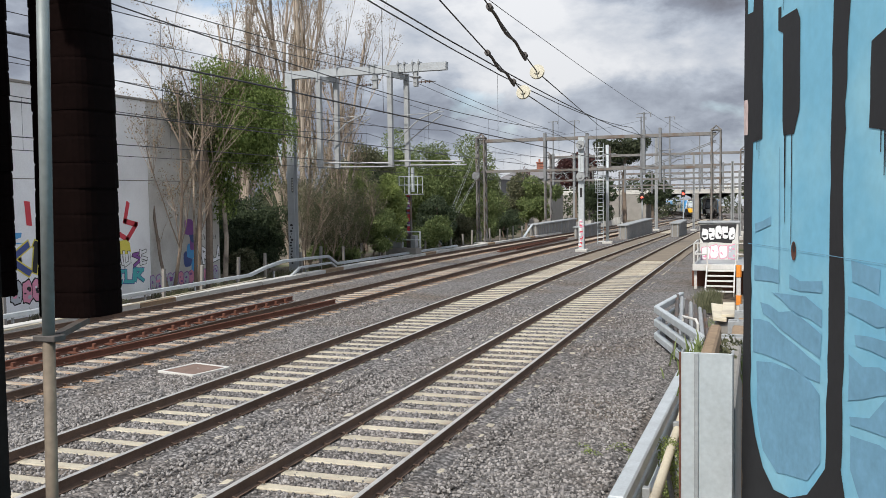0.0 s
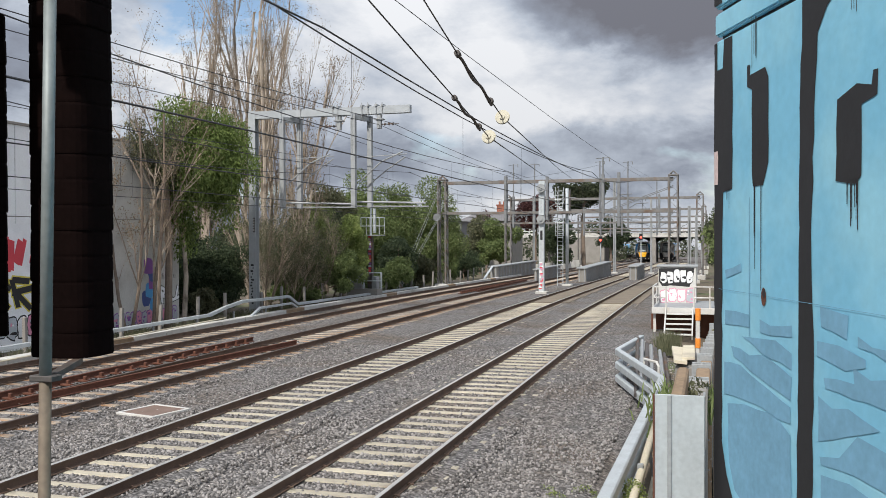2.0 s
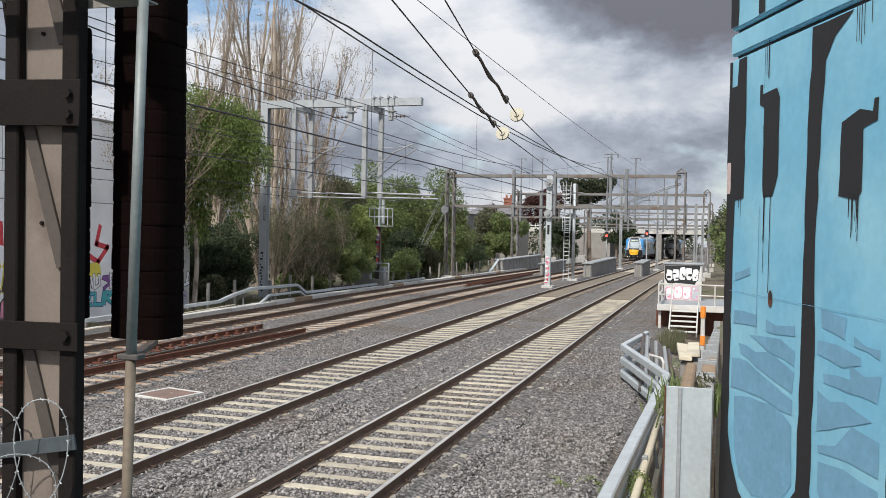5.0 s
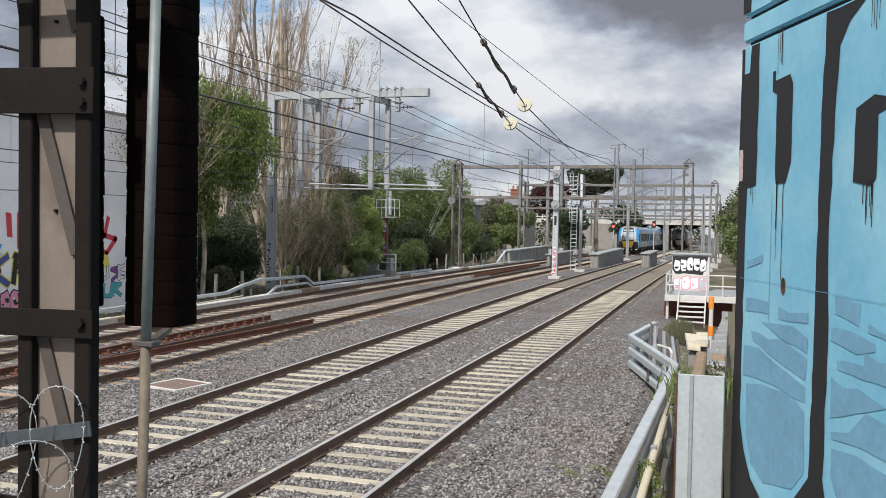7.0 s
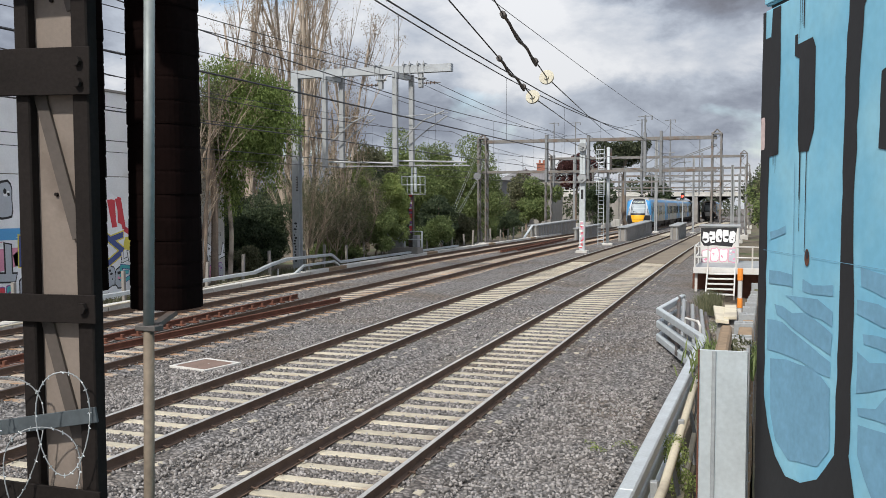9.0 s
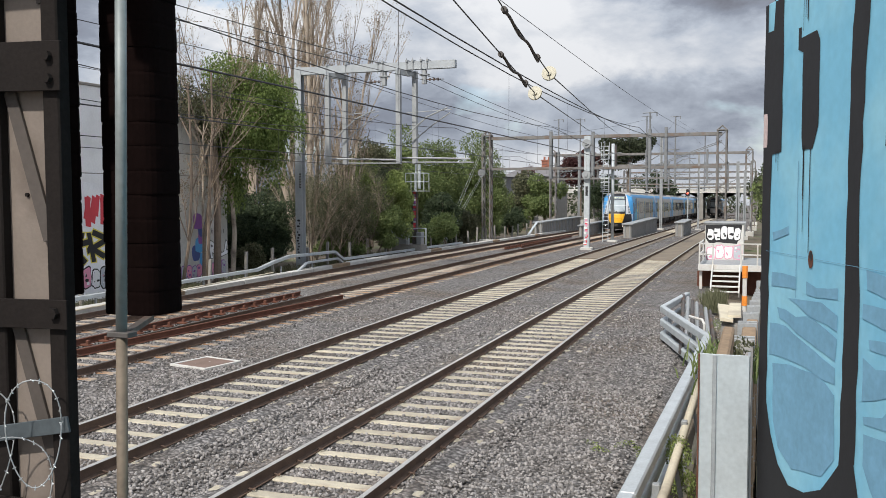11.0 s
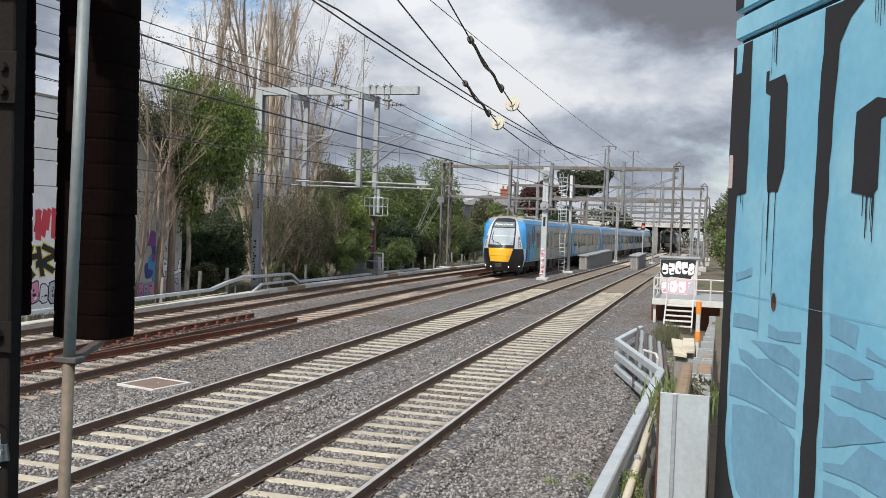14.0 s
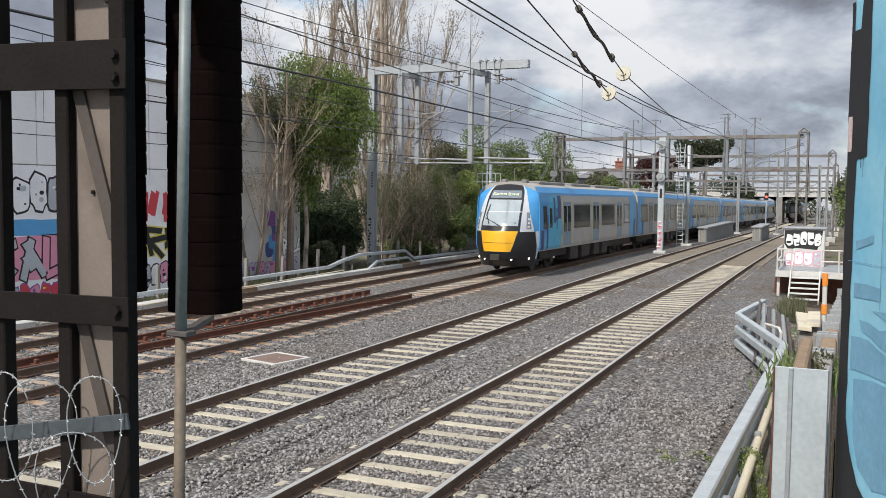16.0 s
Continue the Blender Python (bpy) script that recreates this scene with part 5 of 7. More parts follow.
# ---- rusty turnout rails between the left tracks ----
def rusty_rail(pts, chairs):
    t = thing("turnout_rail", "red-brown rusty turnout rail with cast chairs", "rail", "turnout rails")
    bm = bmesh.new()
    sweep(bm, RAIL, [(x, y, zt(y) + 0.005) for x, y in pts])
    part("rail", bm, M["rust"], t)
    if chairs:
        (xa, ya), (xb, yb) = pts[0], pts[-1]
        n = int((yb - ya) / 0.66)
        for k in range(n):
            f = k / n
            x, y = xa + (xb - xa) * f, ya + (yb - ya) * f
            bm = bmesh.new()
            box(bm, (x - 0.19, y - 0.07, zt(y) - 0.17), (x + 0.19, y + 0.07, zt(y) - 0.12), 0.01)
            box(bm, (x + 0.04, y - 0.05, zt(y) - 0.13), (x + 0.12, y + 0.05, zt(y) - 0.02), 0.01)
            part("chair", bm, M["rust"], t)


rusty_rail([(-11.15, 9), (-11.4, 18), (-11.45, 24), (-11.35, 29.5)], True)
rusty_rail([(-10.75, 9), (-10.45, 16), (-9.95, 23), (-9.4, 29)], False)
rusty_rail([(-12.05, 60), (-12.3, 72), (-12.5, 84)], True)
rusty_rail([(-11.4, 62), (-11.7, 73), (-12.2, 84)], False)


# ---- loose stones of the ballast ----
def stones():
    rng = np.random.default_rng(5)
    bm = bmesh.new()
    bmesh.ops.create_icosphere(bm, subdivisions=1, radius=1)
    bv = np.array([v.co[:] for v in bm.verts])
    bf = np.array([[v.index for v in f.verts] for f in bm.faces])
    bm.free()
    vs, fs, base = [], [], 0
    areas = [(-7.4, 3.2, 7.5, 13, 18500), (-7.4, 3.2, 13, 18, 13500), (-12, 3.4, 18, 30, 14000), (-15, -7, 12, 18, 3500)]
    cxs = [c for c, _, _ in TRACKS]
    for xa, xb, ya, yb, n in areas:
        for _ in range(n):
            x, y = rng.uniform(xa, xb), rng.uniform(ya, yb)
            d = min(abs(x - c) for c in cxs)
            if abs(d - 0.835) < 0.09:
                continue
            k = ((y - 5.0) % 0.63) / 0.63
            if d < 1.32 and (k < 0.2 or k > 0.8) and rng.random() < (0.97 if d < 0.8 else 0.55):
                continue
            s = rng.uniform(0.014, 0.030)
            z = zt(y) - (0.188 if d < 0.95 else 0.165 if d < 1.3 else 0.22) + s * 0.25
            if d > 1.05 and d < 1.7:
                z = zt(y) - 0.19 + s * 0.3
            if x > 2.7:
                z = zt(y) - 0.32 - 0.15 * min(x - 2.7, 1.5) + s * 0.3
            R = rng.normal(size=(3, 3))
            q, _ = np.linalg.qr(R)
            v = (bv * rng.uniform(0.5, 1.4, size=(len(bv), 1)) * rng.uniform(0.7, 1.3, 3)) @ q * s + (x, y, z)
            vs.append(v)
            fs.append(bf + base)
            base += len(bv)
    me = bpy.data.meshes.new("ballast_stones")
    V, F = np.concatenate(vs), np.concatenate(fs)
    me.vertices.add(len(V))
    me.vertices.foreach_set("co", V.ravel())
    me.loops.add(F.size)
    me.loops.foreach_set("vertex_index", F.ravel())
    me.polygons.add(len(F))
    me.polygons.foreach_set("loop_start", np.arange(0, F.size, 3))
    me.update()
    me.materials.append(M["stone"])
    tagged(new("ballast_stones", me), "loose grey crushed ballast stones", "stones", kind="stuff")


stones()


# ---- overhead wires ----
SPANS = [-22, 10, 42, 70.5, 100, 122, 150, 185]


def catenary(cx, zc, zs, sag, label, r=0.011):
    """Contact wire, sagging carrier wire and droppers over one track."""
    t = thing("catenary", label, "overhead wire", "catenaries")
    bm = bmesh.new()
    tube(bm, [(cx + (0.12 if k % 2 else -0.12), y, zc + zt(y)) for k, y in enumerate(SPANS)], r, 5)
    part("contact_wire", bm, M["wire"], t)
    bm = bmesh.new()
    pts, drops = [], []
    for a, b in zip(SPANS, SPANS[1:]):
        n = 10
        for i in range(n):
            f = i / n
            y = a + (b - a) * f
            z = zs - sag * 4 * f * (1 - f) + zt(y)
            pts.append((cx, y, z))
            if i in (1, 3, 5, 7, 9):
                drops.append((y, z))
    pts.append((cx, SPANS[-1], zs + zt(SPANS[-1])))
    tube(bm, pts, r * 1.1, 5)
    part("carrier_wire", bm, M["wire"], t)
    bm = bmesh.new()
    for y, z in drops:
        tube(bm, [(cx, y, z), (cx, y, zc + zt(y))], 0.004, 4)
    tagged(part("droppers", bm, M["wire"], t), kind="stuff")


catenary(-0.83, 4.8, 6.5, 0.4, "dark contact wire hung by droppers from a carrier wire")
catenary(-4.75, 4.85, 6.6, 0.35, "dark contact wire hung by droppers from a carrier wire")
catenary(-9.6, 4.85, 6.7, 0.5, "dark contact wire hung by droppers from a carrier wire")
catenary(-13.8, 4.9, 6.7, 0.5, "dark contact wire hung by droppers from a carrier wire")


def feeder(pts, r, label="single dark overhead feeder wire"):
    t = thing("feeder_wire", label, "overhead wire", "feeder wires")
    bm = bmesh.new()
    out = []
    for (a, b) in zip(pts, pts[1:]):
        a, b = Vector(a), Vector(b)
        n = 8
        s = 0.006 * (b - a).length
        for i in range(n):
            f = i / n
            out.append(a.lerp(b, f) - Vector((0, 0, s * 4 * f * (1 - f))))
    out.append(Vector(pts[-1]))
    tube(bm, out, r, 5)
    part("wire", bm, M["wire"], t)
    return t


feeder([(-0.75, -10, 6.42), (-0.75, 12, 6.46), (-0.8, 40, 6.2), (-1.5, 70.5, 7.7)], 0.014)
feeder([(-0.8, -10, 8.0), (-0.8, 70.5, 8.1), (-0.8, 100, 8.0)], 0.008)
feeder([(-9.6, -10, 8.4), (-9.6, 39.7, 8.75), (-9.6, 70.5, 8.2)], 0.014)
feeder([(-10.3, -10, 8.0), (-10.27, 39.7, 8.72), (-10.0, 70.5, 8.0), (-10, 100, 7.6)], 0.013)
feeder([(-13.4, -10, 8.5), (-13.4, 39.7, 8.72), (-12.2, 70.5, 7.9)], 0.013)
feeder([(-13.8, -10, 7.6), (-14.2, 39.7, 7.4), (-13.2, 70.5, 6.6)], 0.010)
feeder([(-16.1, 71, 7.0), (-9.0, 100, 7.0), (-6, 122, 6.4)], 0.012)
feeder([(-12.0, 71, 8.0), (-7.3, 100, 11.3), (-7.3, 150, 9.2)], 0.012)
feeder([(-2.4, 71, 8.2), (-4.3, 100, 11.3), (-2.5, 122, 10.8)], 0.012)


def insulated_stay(near, mid, far, ins):
    t = thing("insulated_stay", "dark stay wire with a thick sleeve and a cream disc insulator", "insulator", "insulated stays")
    near, mid, far, ins = Vector(near), Vector(mid), Vector(far), Vector(ins)
    bm = bmesh.new()
    tube(bm, [near, mid, ins], 0.012, 6)
    tube(bm, [ins, ins.lerp(far, 0.5) - Vector((0, 0, 0.1)), far], 0.012, 6)
    part("wire", bm, M["wire"], t)
    bm = bmesh.new()
    a, b = mid, mid.lerp(ins, 0.72)
    rng = random.Random(3)
    n = 14
    tube(bm, [a.lerp(b, i / n) + Vector((0, 0, 0.035 * math.sin(i * 0.8) - 0.03)) for i in range(n + 1)], 0.026, 7)
    tube(bm, [a, a.lerp(b, 0.05)], 0.05, 8)
    tube(bm, [b.lerp(a, 0.04), b], 0.05, 8)
    part("sleeve", bm, mat("sleeve", (0.07, 0.06, 0.055), 0.7, bump=0.1), t, "thick dark wire sleeve")
    d = (ins - mid).normalized()
    bm = bmesh.new()
    for k, (o, r) in enumerate(((-0.06, 0.05), (-0.03, 0.135), (0.0, 0.145), (0.025, 0.12), (0.05, 0.06))):
        tube(bm, [ins + d * o, ins + d * (o + 0.022)], r, 18, r * 0.94)
    part("disc", bm, M["insul"], t, "cream glazed disc insulator", smooth=False)


insulated_stay((0.04, 9.0, 7.15), (0.07, 15.7, 6.01), (-7.31, 70.4, 7.85), (0.17, 17.87, 5.54))
insulated_stay((0.80, 9.0, 7.3), (0.60, 14.0, 6.43), (-5.9, 70.4, 7.94), (0.578, 17.3, 5.84))


# ---- trees and shrubs ----
def leaf_mat(name, a, b):
    m = mat(name, a, 0.65, var=0.15, scale=1.2, fine=6, bump=0, island=0.24, tint=b, spec=0.2)
    nt = m.node_tree
    b_in = nt.nodes["Principled BSDF"].inputs["Base Color"].links[0].from_socket
    thin, both = nt.nodes.new("ShaderNodeBsdfTranslucent"), nt.nodes.new("ShaderNodeMixShader")
    out = nt.nodes["Material Output"]
    nt.links.new(b_in, thin.inputs["Color"])
    both.inputs[0].default_value = 0.38
    nt.links.new(nt.nodes["Principled BSDF"].outputs[0], both.inputs[1])
    nt.links.new(thin.outputs[0], both.inputs[2])
    nt.links.new(both.outputs[0], out.inputs["Surface"])
    return m


LEAF = {
    "dark": leaf_mat("leaf_dark", (0.042, 0.064, 0.036), (0.092, 0.118, 0.064)),
    "mid": leaf_mat("leaf_mid", (0.125, 0.175, 0.062), (0.22, 0.265, 0.11)),
    "bright": leaf_mat("leaf_bright", (0.165, 0.225, 0.065), (0.30, 0.35, 0.13)),
    "pepper": leaf_mat("leaf_pepper", (0.115, 0.170, 0.045), (0.205, 0.265, 0.085)),
    "olive": leaf_mat("leaf_olive", (0.095, 0.105, 0.060), (0.175, 0.175, 0.105)),
    "red": leaf_mat("leaf_red", (0.085, 0.034, 0.036), (0.14, 0.070, 0.064)),
    "dry": leaf_mat("leaf_dry", (0.20, 0.155, 0.105), (0.31, 0.245, 0.165)),
    "gum": leaf_mat("leaf_gum", (0.045, 0.058, 0.036), (0.10, 0.115, 0.065)),
}


def leaves(name, clumps, n, size, material, parent, seed, droop=0.0, longness=1.8):
    """Many small bent leaves scattered round clump centres (x, y, z, radius)."""
    rng = np.random.default_rng(seed)
    c = np.array(clumps)
    w = c[:, 3] ** 2
    idx = rng.choice(len(c), n, p=w / w.sum())
    d = rng.normal(size=(n, 3))
    d /= np.linalg.norm(d, axis=1, keepdims=True)
    rad = c[idx, 3] * rng.uniform(0.35, 1.08, n) ** 0.6
    p = c[idx, :3] + d * rad[:, None] * (1, 1, 0.85)
    p[:, 2] -= droop * rng.random(n) ** 2
    u = rng.normal(size=(n, 3)) + d * 0.5
    u[:, 2] -= 0.5 + 1.6 * (droop > 0)
    u /= np.linalg.norm(u, axis=1, keepdims=True)
    v = np.cross(u, rng.normal(size=(n, 3)))
    v /= np.linalg.norm(v, axis=1, keepdims=True) + 1e-9
    s = size * rng.uniform(0.6, 1.35, n)
    L, W = (s * longness)[:, None] * u, (s * 0.5)[:, None] * v
    bend = np.cross(u, v) * (s * 0.18)[:, None]
    V = np.stack([p, p + L * 0.5 + W + bend, p + L, p + L * 0.5 - W + bend], 1).reshape(-1, 3)
    F = np.arange(4 * n).reshape(n, 4)
    me = bpy.data.meshes.new(name)
    me.vertices.add(4 * n)
    me.vertices.foreach_set("co", V.ravel())
    me.loops.add(4 * n)
    me.loops.foreach_set("vertex_index", F.ravel())
    me.polygons.add(n)
    me.polygons.foreach_set("loop_start", np.arange(0, 4 * n, 4))
    me.update()
    me.materials.append(material)
    ob = new(name, me)
    ob.parent = parent
    return ob


def limbs(bm, rng, base, tips, r):
    """Bent limbs from a base to each tip."""
    base = Vector(base)
    for tip in tips:
        tip = Vector(tip)
        m = base.lerp(tip, 0.5) + Vector((rng.uniform(-1, 1), rng.uniform(-1, 1), rng.uniform(0, 1))) * (tip - base).length * 0.12
        tube(bm, [base, base.lerp(m, 0.6), m, m.lerp(tip, 0.6), tip], r, 6, r * 0.25, cap=False)


def leafy_tree(x, y, z0, crown_z, rx, ry, rz, leaf, n, size, seed, label, clumps=26, trunk=0.16, droop=0.0, longness=1.8, name="tree", bark="bark", hollow=0.35, lean=(0.0, 0.0)):
    t = thing(name, label, "tree" if name == "tree" else "shrub", "trees" if name == "tree" else "shrubs")
    rng = random.Random(seed)
    cl = []
    for _ in range(clumps):
        a, b, k = rng.uniform(0, 2 * math.pi), math.asin(rng.uniform(-0.9, 1)), rng.uniform(hollow, 0.95)
        cl.append((x + lean[0] + rx * k * math.cos(a) * math.cos(b), y + lean[1] + ry * k * math.sin(a) * math.cos(b), crown_z + rz * k * math.sin(b), rng.uniform(0.22, 0.42) * (rx + rz) / 2))
    bm = bmesh.new()
    top = (x + rng.uniform(-0.2, 0.2), y, max(z0 + 0.4, crown_z - rz * 0.5))
    tube(bm, [(x, y, z0 - 0.3), (x + rng.uniform(-0.15, 0.15), y, z0 + (top[2] - z0) * 0.5), top], trunk, 8, trunk * 0.7)
    limbs(bm, rng, top, [c[:3] for c in cl[::2]], trunk * 0.45)
    part("trunk", bm, M[bark], t)
    leaves("crown", cl, n, size, LEAF[leaf], t, seed, droop, longness)
    return t


def bare_tree(x, y, z0, h, spread, seed, label, stems=5, lean=0.06, buds=0, bark="bark_pale", density=1.0, name="bare_tree", fan=1.0, bud_leaf="dry"):
    """Upright stems that fork into many thin twigs."""
    t = thing(name, label, "tree", "bare trees")
    rng = random.Random(seed)
    wood, thin, ends = bmesh.new(), bmesh.new(), []

    def grow(p, d, length, r, depth):
        n = 4
        pts = [p]
        for i in range(n):
            d = (d + Vector((rng.uniform(-1, 1), rng.uniform(-1, 1), rng.uniform(-0.2, 0.9))) * 0.10).normalized()
            pts.append(pts[-1] + d * length / n)
        tube(wood if r > 0.025 else thin, pts, r, 6 if r > 0.05 else 3, r * 0.45, cap=False)
        if depth == 0:
            ends.append((*pts[-1], 0.3))
            return
        kids = int((5 if depth > 1 else 6) * density)
        for k in range(kids):
            f = rng.uniform(0.25, 1.0)
            q = pts[min(n, int(f * n))]
            a = rng.uniform(0, 2 * math.pi)
            side = Vector((math.cos(a), math.sin(a), 0)) * rng.uniform(0.25, 0.55) * (1 + spread) * fan
            grow(q, (d + side + Vector((0, 0, 0.25))).normalized(), length * rng.uniform(0.32, 0.55), r * 0.42, depth - 1)

    for s in range(stems):
        a = 2 * math.pi * s / stems + rng.uniform(-0.4, 0.4)
        b = Vector((x + 0.25 * spread * math.cos(a), y + 0.25 * spread * math.sin(a), z0 - 0.2))
        d = Vector((math.cos(a) * (lean + 0.25 * spread) * rng.uniform(0.5, 1.2), math.sin(a) * (lean + 0.25 * spread), 1)).normalized()
        grow(b, d, h * rng.uniform(0.62, 0.95), h * 0.0075, 3)
    part("trunk", wood, M[bark], t)
    tagged(part("branchwork", thin, M["twig"], t, "fine leafless twigs"), kind="stuff")
    if buds:
        tagged(leaves("foliage", [e for e in ends], buds, 0.042, LEAF[bud_leaf], t, seed, 0.0), kind="stuff")
    return t


# tall poplars behind the shrubs
for _x, _y, _h, _s in ((-23.2, 46, 17, 1), (-21.2, 47.5, 19, 2), (-19.4, 46, 18.0, 3), (-17.7, 47, 14.5, 4)):
    bare_tree(_x, _y, -0.3, _h, 0.12, _s, "tall upright poplar, almost bare in early spring", stems=4, lean=0.03, buds=8000, density=1.1, fan=0.6)
# thin bare trees in front of the wall
for _x, _y, _h, _s in ((-17.5, 30.9, 9.8, 13), (-17.2, 32.2, 10.6, 12)):
    bare_tree(_x, _y, -0.2, _h, 0.35, _s, "thin many-stemmed bare tree before the wall", stems=2, lean=0.12, buds=3600, bark="bark", fan=1.0)
# dry leafless shrubs
for _x, _y, _h, _s in ((-18.2, 43.5, 6.0, 21), (-17.4, 45.0, 5.2, 22), (-17.0, 47.0, 4.6, 23)):
    bare_tree(_x, _y, -0.3, _h, 0.8, _s, "dry brown leafless shrub", stems=6, lean=0.2, buds=12000, bark="bark", name="bare_shrub", density=1.2, bud_leaf="olive")

leafy_tree(-17.4, 33.4, -0.2, 7.3, 1.95, 1.7, 2.6, "pepper", 76000, 0.055, 31, "green weeping pepper tree with a crooked pale trunk", 44, 0.17, 1.2, 2.3, bark="bark", lean=(0.65, 1.9), hollow=0.15)
leafy_tree(-17.5, 32.6, -0.2, 6.9, 1.5, 1.3, 1.9, "olive", 7000, 0.055, 33, "sparse grey-green tree before the wall", 14, 0.06, 0.6, 2.0, bark="bark_pale", lean=(-0.2, 0.3))
leafy_tree(-17.6, 34.9, -0.2, 5.0, 0.7, 0.7, 2.2, "pepper", 3800, 0.07, 32, "thin weeping green tree against the wall", 16, 0.12, 0.8, 2.4, bark="bark_pale")
for _k, (_x, _y, _z, _rx, _rz, _l, _n) in enumerate((
        (-20.3, 40.5, 1.9, 1.7, 2.3, "dark", 9000), (-19.0, 41.0, 1.5, 1.2, 1.9, "dark", 5500), (-22.2, 41.5, 2.2, 1.6, 2.6, "dark", 6500),
        (-18.0, 49.5, 3.4, 1.5, 2.2, "bright", 8000), (-16.9, 50.5, 3.1, 1.4, 2.3, "bright", 8000), (-16.6, 49.0, 1.6, 1.7, 1.7, "mid", 7500), (-18.8, 48.0, 1.5, 1.5, 1.8, "dark", 6000),
        (-17.6, 52.5, 2.6, 1.6, 2.4, "dark", 6500), (-15.9, 58.5, 1.2, 1.0, 1.2, "mid", 3000), (-17.6, 45.8, 0.5, 1.4, 0.7, "mid", 2500), (-18.3, 37.6, 0.5, 0.6, 0.8, "olive", 1600))):
    leafy_tree(_x, _y, -0.3, _z, _rx, _rx, _rz, _l, int(_n * 3.8), 0.066, 40 + _k, {"dark": "dense dark green shrub", "bright": "fresh bright green leafy bush", "mid": "mid-green leafy bush", "olive": "low yellow-green weed"}[_l] + " beside the line", 34, 0.07, name="shrub", hollow=0.1)
for _k, (_x, _y, _z, _rx, _rz, _l, _n) in enumerate((
        (-19.6, 66, 3.6, 2.4, 3.9, "mid", 11000), (-22.5, 68, 4.2, 2.8, 4.2, "mid", 11000), (-19.2, 76, 3.6, 2.6, 4.4, "mid", 10000), (-22.0, 60, 4.8, 2.0, 2.6, "olive", 6000), (-17.5, 62, 1.6, 1.5, 2.0, "dark", 5000))):
    leafy_tree(_x, _y, -0.4, _z, _rx, _rx, _rz, _l, int(_n * 5.0), 0.092, 60 + _k, "broad green tree behind the line-side fence", 64, 0.2, hollow=0.1)
for _k, (_x, _y) in enumerate(((-18.3, 57.5), (-18.6, 64), (-18.4, 71), (-19.0, 79), (-19.4, 88))):
    leafy_tree(_x, _y, -0.4, 0.8, 1.6, 2.4, 1.5, ("mid", "dark", "olive")[_k % 3], 9000, 0.085, 110 + _k, "low rough scrub under the trees", 26, 0.06, name="shrub", hollow=0.1)
# far trees
leafy_tree(-22.5, 107, -1.0, 2.6, 3.4, 3, 2.8, "olive", 16000, 0.15, 80, "grey-green bush by the bridge", 24, 0.2)
leafy_tree(-19.5, 104, -1.0, 2.6, 2.6, 2.5, 2.9, "mid", 14000, 0.14, 81, "green bush by the bridge", 20, 0.2)
leafy_tree(-25.5, 100, -1.0, 1.2, 2.0, 2.0, 1.8, "dry", 3000, 0.16, 82, "dry brown bush by the bridge", 14, 0.12)
leafy_tree(-20.0, 130, -1.2, 7.0, 3.2, 3, 3.6, "red", 15000, 0.17, 83, "dark red-leaved plum tree beyond the line", 22, 0.2)
leafy_tree(-24.5, 118, -1.2, 4.2, 2.2, 2, 2.8, "red", 1800, 0.18, 84, "thin red-brown tree beyond the line", 16, 0.15)
leafy_tree(-12.8, 128, -1.2, 9.2, 4.0, 3, 2.4, "gum", 17000, 0.17, 85, "dark spreading gum tree beyond the line", 26, 0.3)
leafy_tree(-15.5, 122, -1.2, 3.0, 2.2, 2, 3.6, "dark", 11000, 0.16, 86, "dark narrow tree beyond the line", 20, 0.25)
leafy_tree(-13.0, 165, -1.8, 3.6, 2.6, 2, 3.4, "dark", 4000, 0.25, 87, "dark tree beside the road bridge", 18, 0.25)
for _k, (_x, _y, _z, _rx, _rz, _l) in enumerate(((7.4, 52, 3.0, 2.4, 3.4, "mid"), (7.0, 62, 3.4, 2.4, 3.6, "olive"), (6.6, 74, 3.6, 2.4, 3.8, "mid"), (7.6, 70, 6.4, 2.6, 2.4, "gum"), (7.0, 92, 3.8, 2.8, 4.4, "gum"), (6.5, 110, 4.2, 3.0, 4.6, "gum"), (8.0, 45, 2.4, 2.0, 2.4, "bright"))):
    leafy_tree(_x, _y, -0.5, _z, _rx, _rx, _rz, _l, 15000, 0.12, 90 + _k, "green tree on the bank beside the line", 40, 0.2, hollow=0.1)


def far_woods():
    rng = random.Random(77)
    cl = []
    for _ in range(150):
        x = rng.uniform(-160, 120)
        y = rng.uniform(170, 290) if x > -60 else rng.uniform(90, 290)
        if -17 < x < 4:
            y = rng.uniform(300, 330)
        cl.append((x, y, zt(y) + rng.uniform(0.5, 7.0), rng.uniform(2.0, 4.2)))
    for x in range(-34, -20, 2):
        cl.append((x - rng.uniform(0, 8), rng.uniform(56, 90), rng.uniform(0, 3.5), rng.uniform(1.6, 2.6)))
    root = thing("far_woods", "distant dark green trees along the horizon", "woods", kind="stuff")
    leaves("foliage", cl, 42000, 0.5, LEAF["gum"], root, 3, 0.0, 1.4)


far_woods()


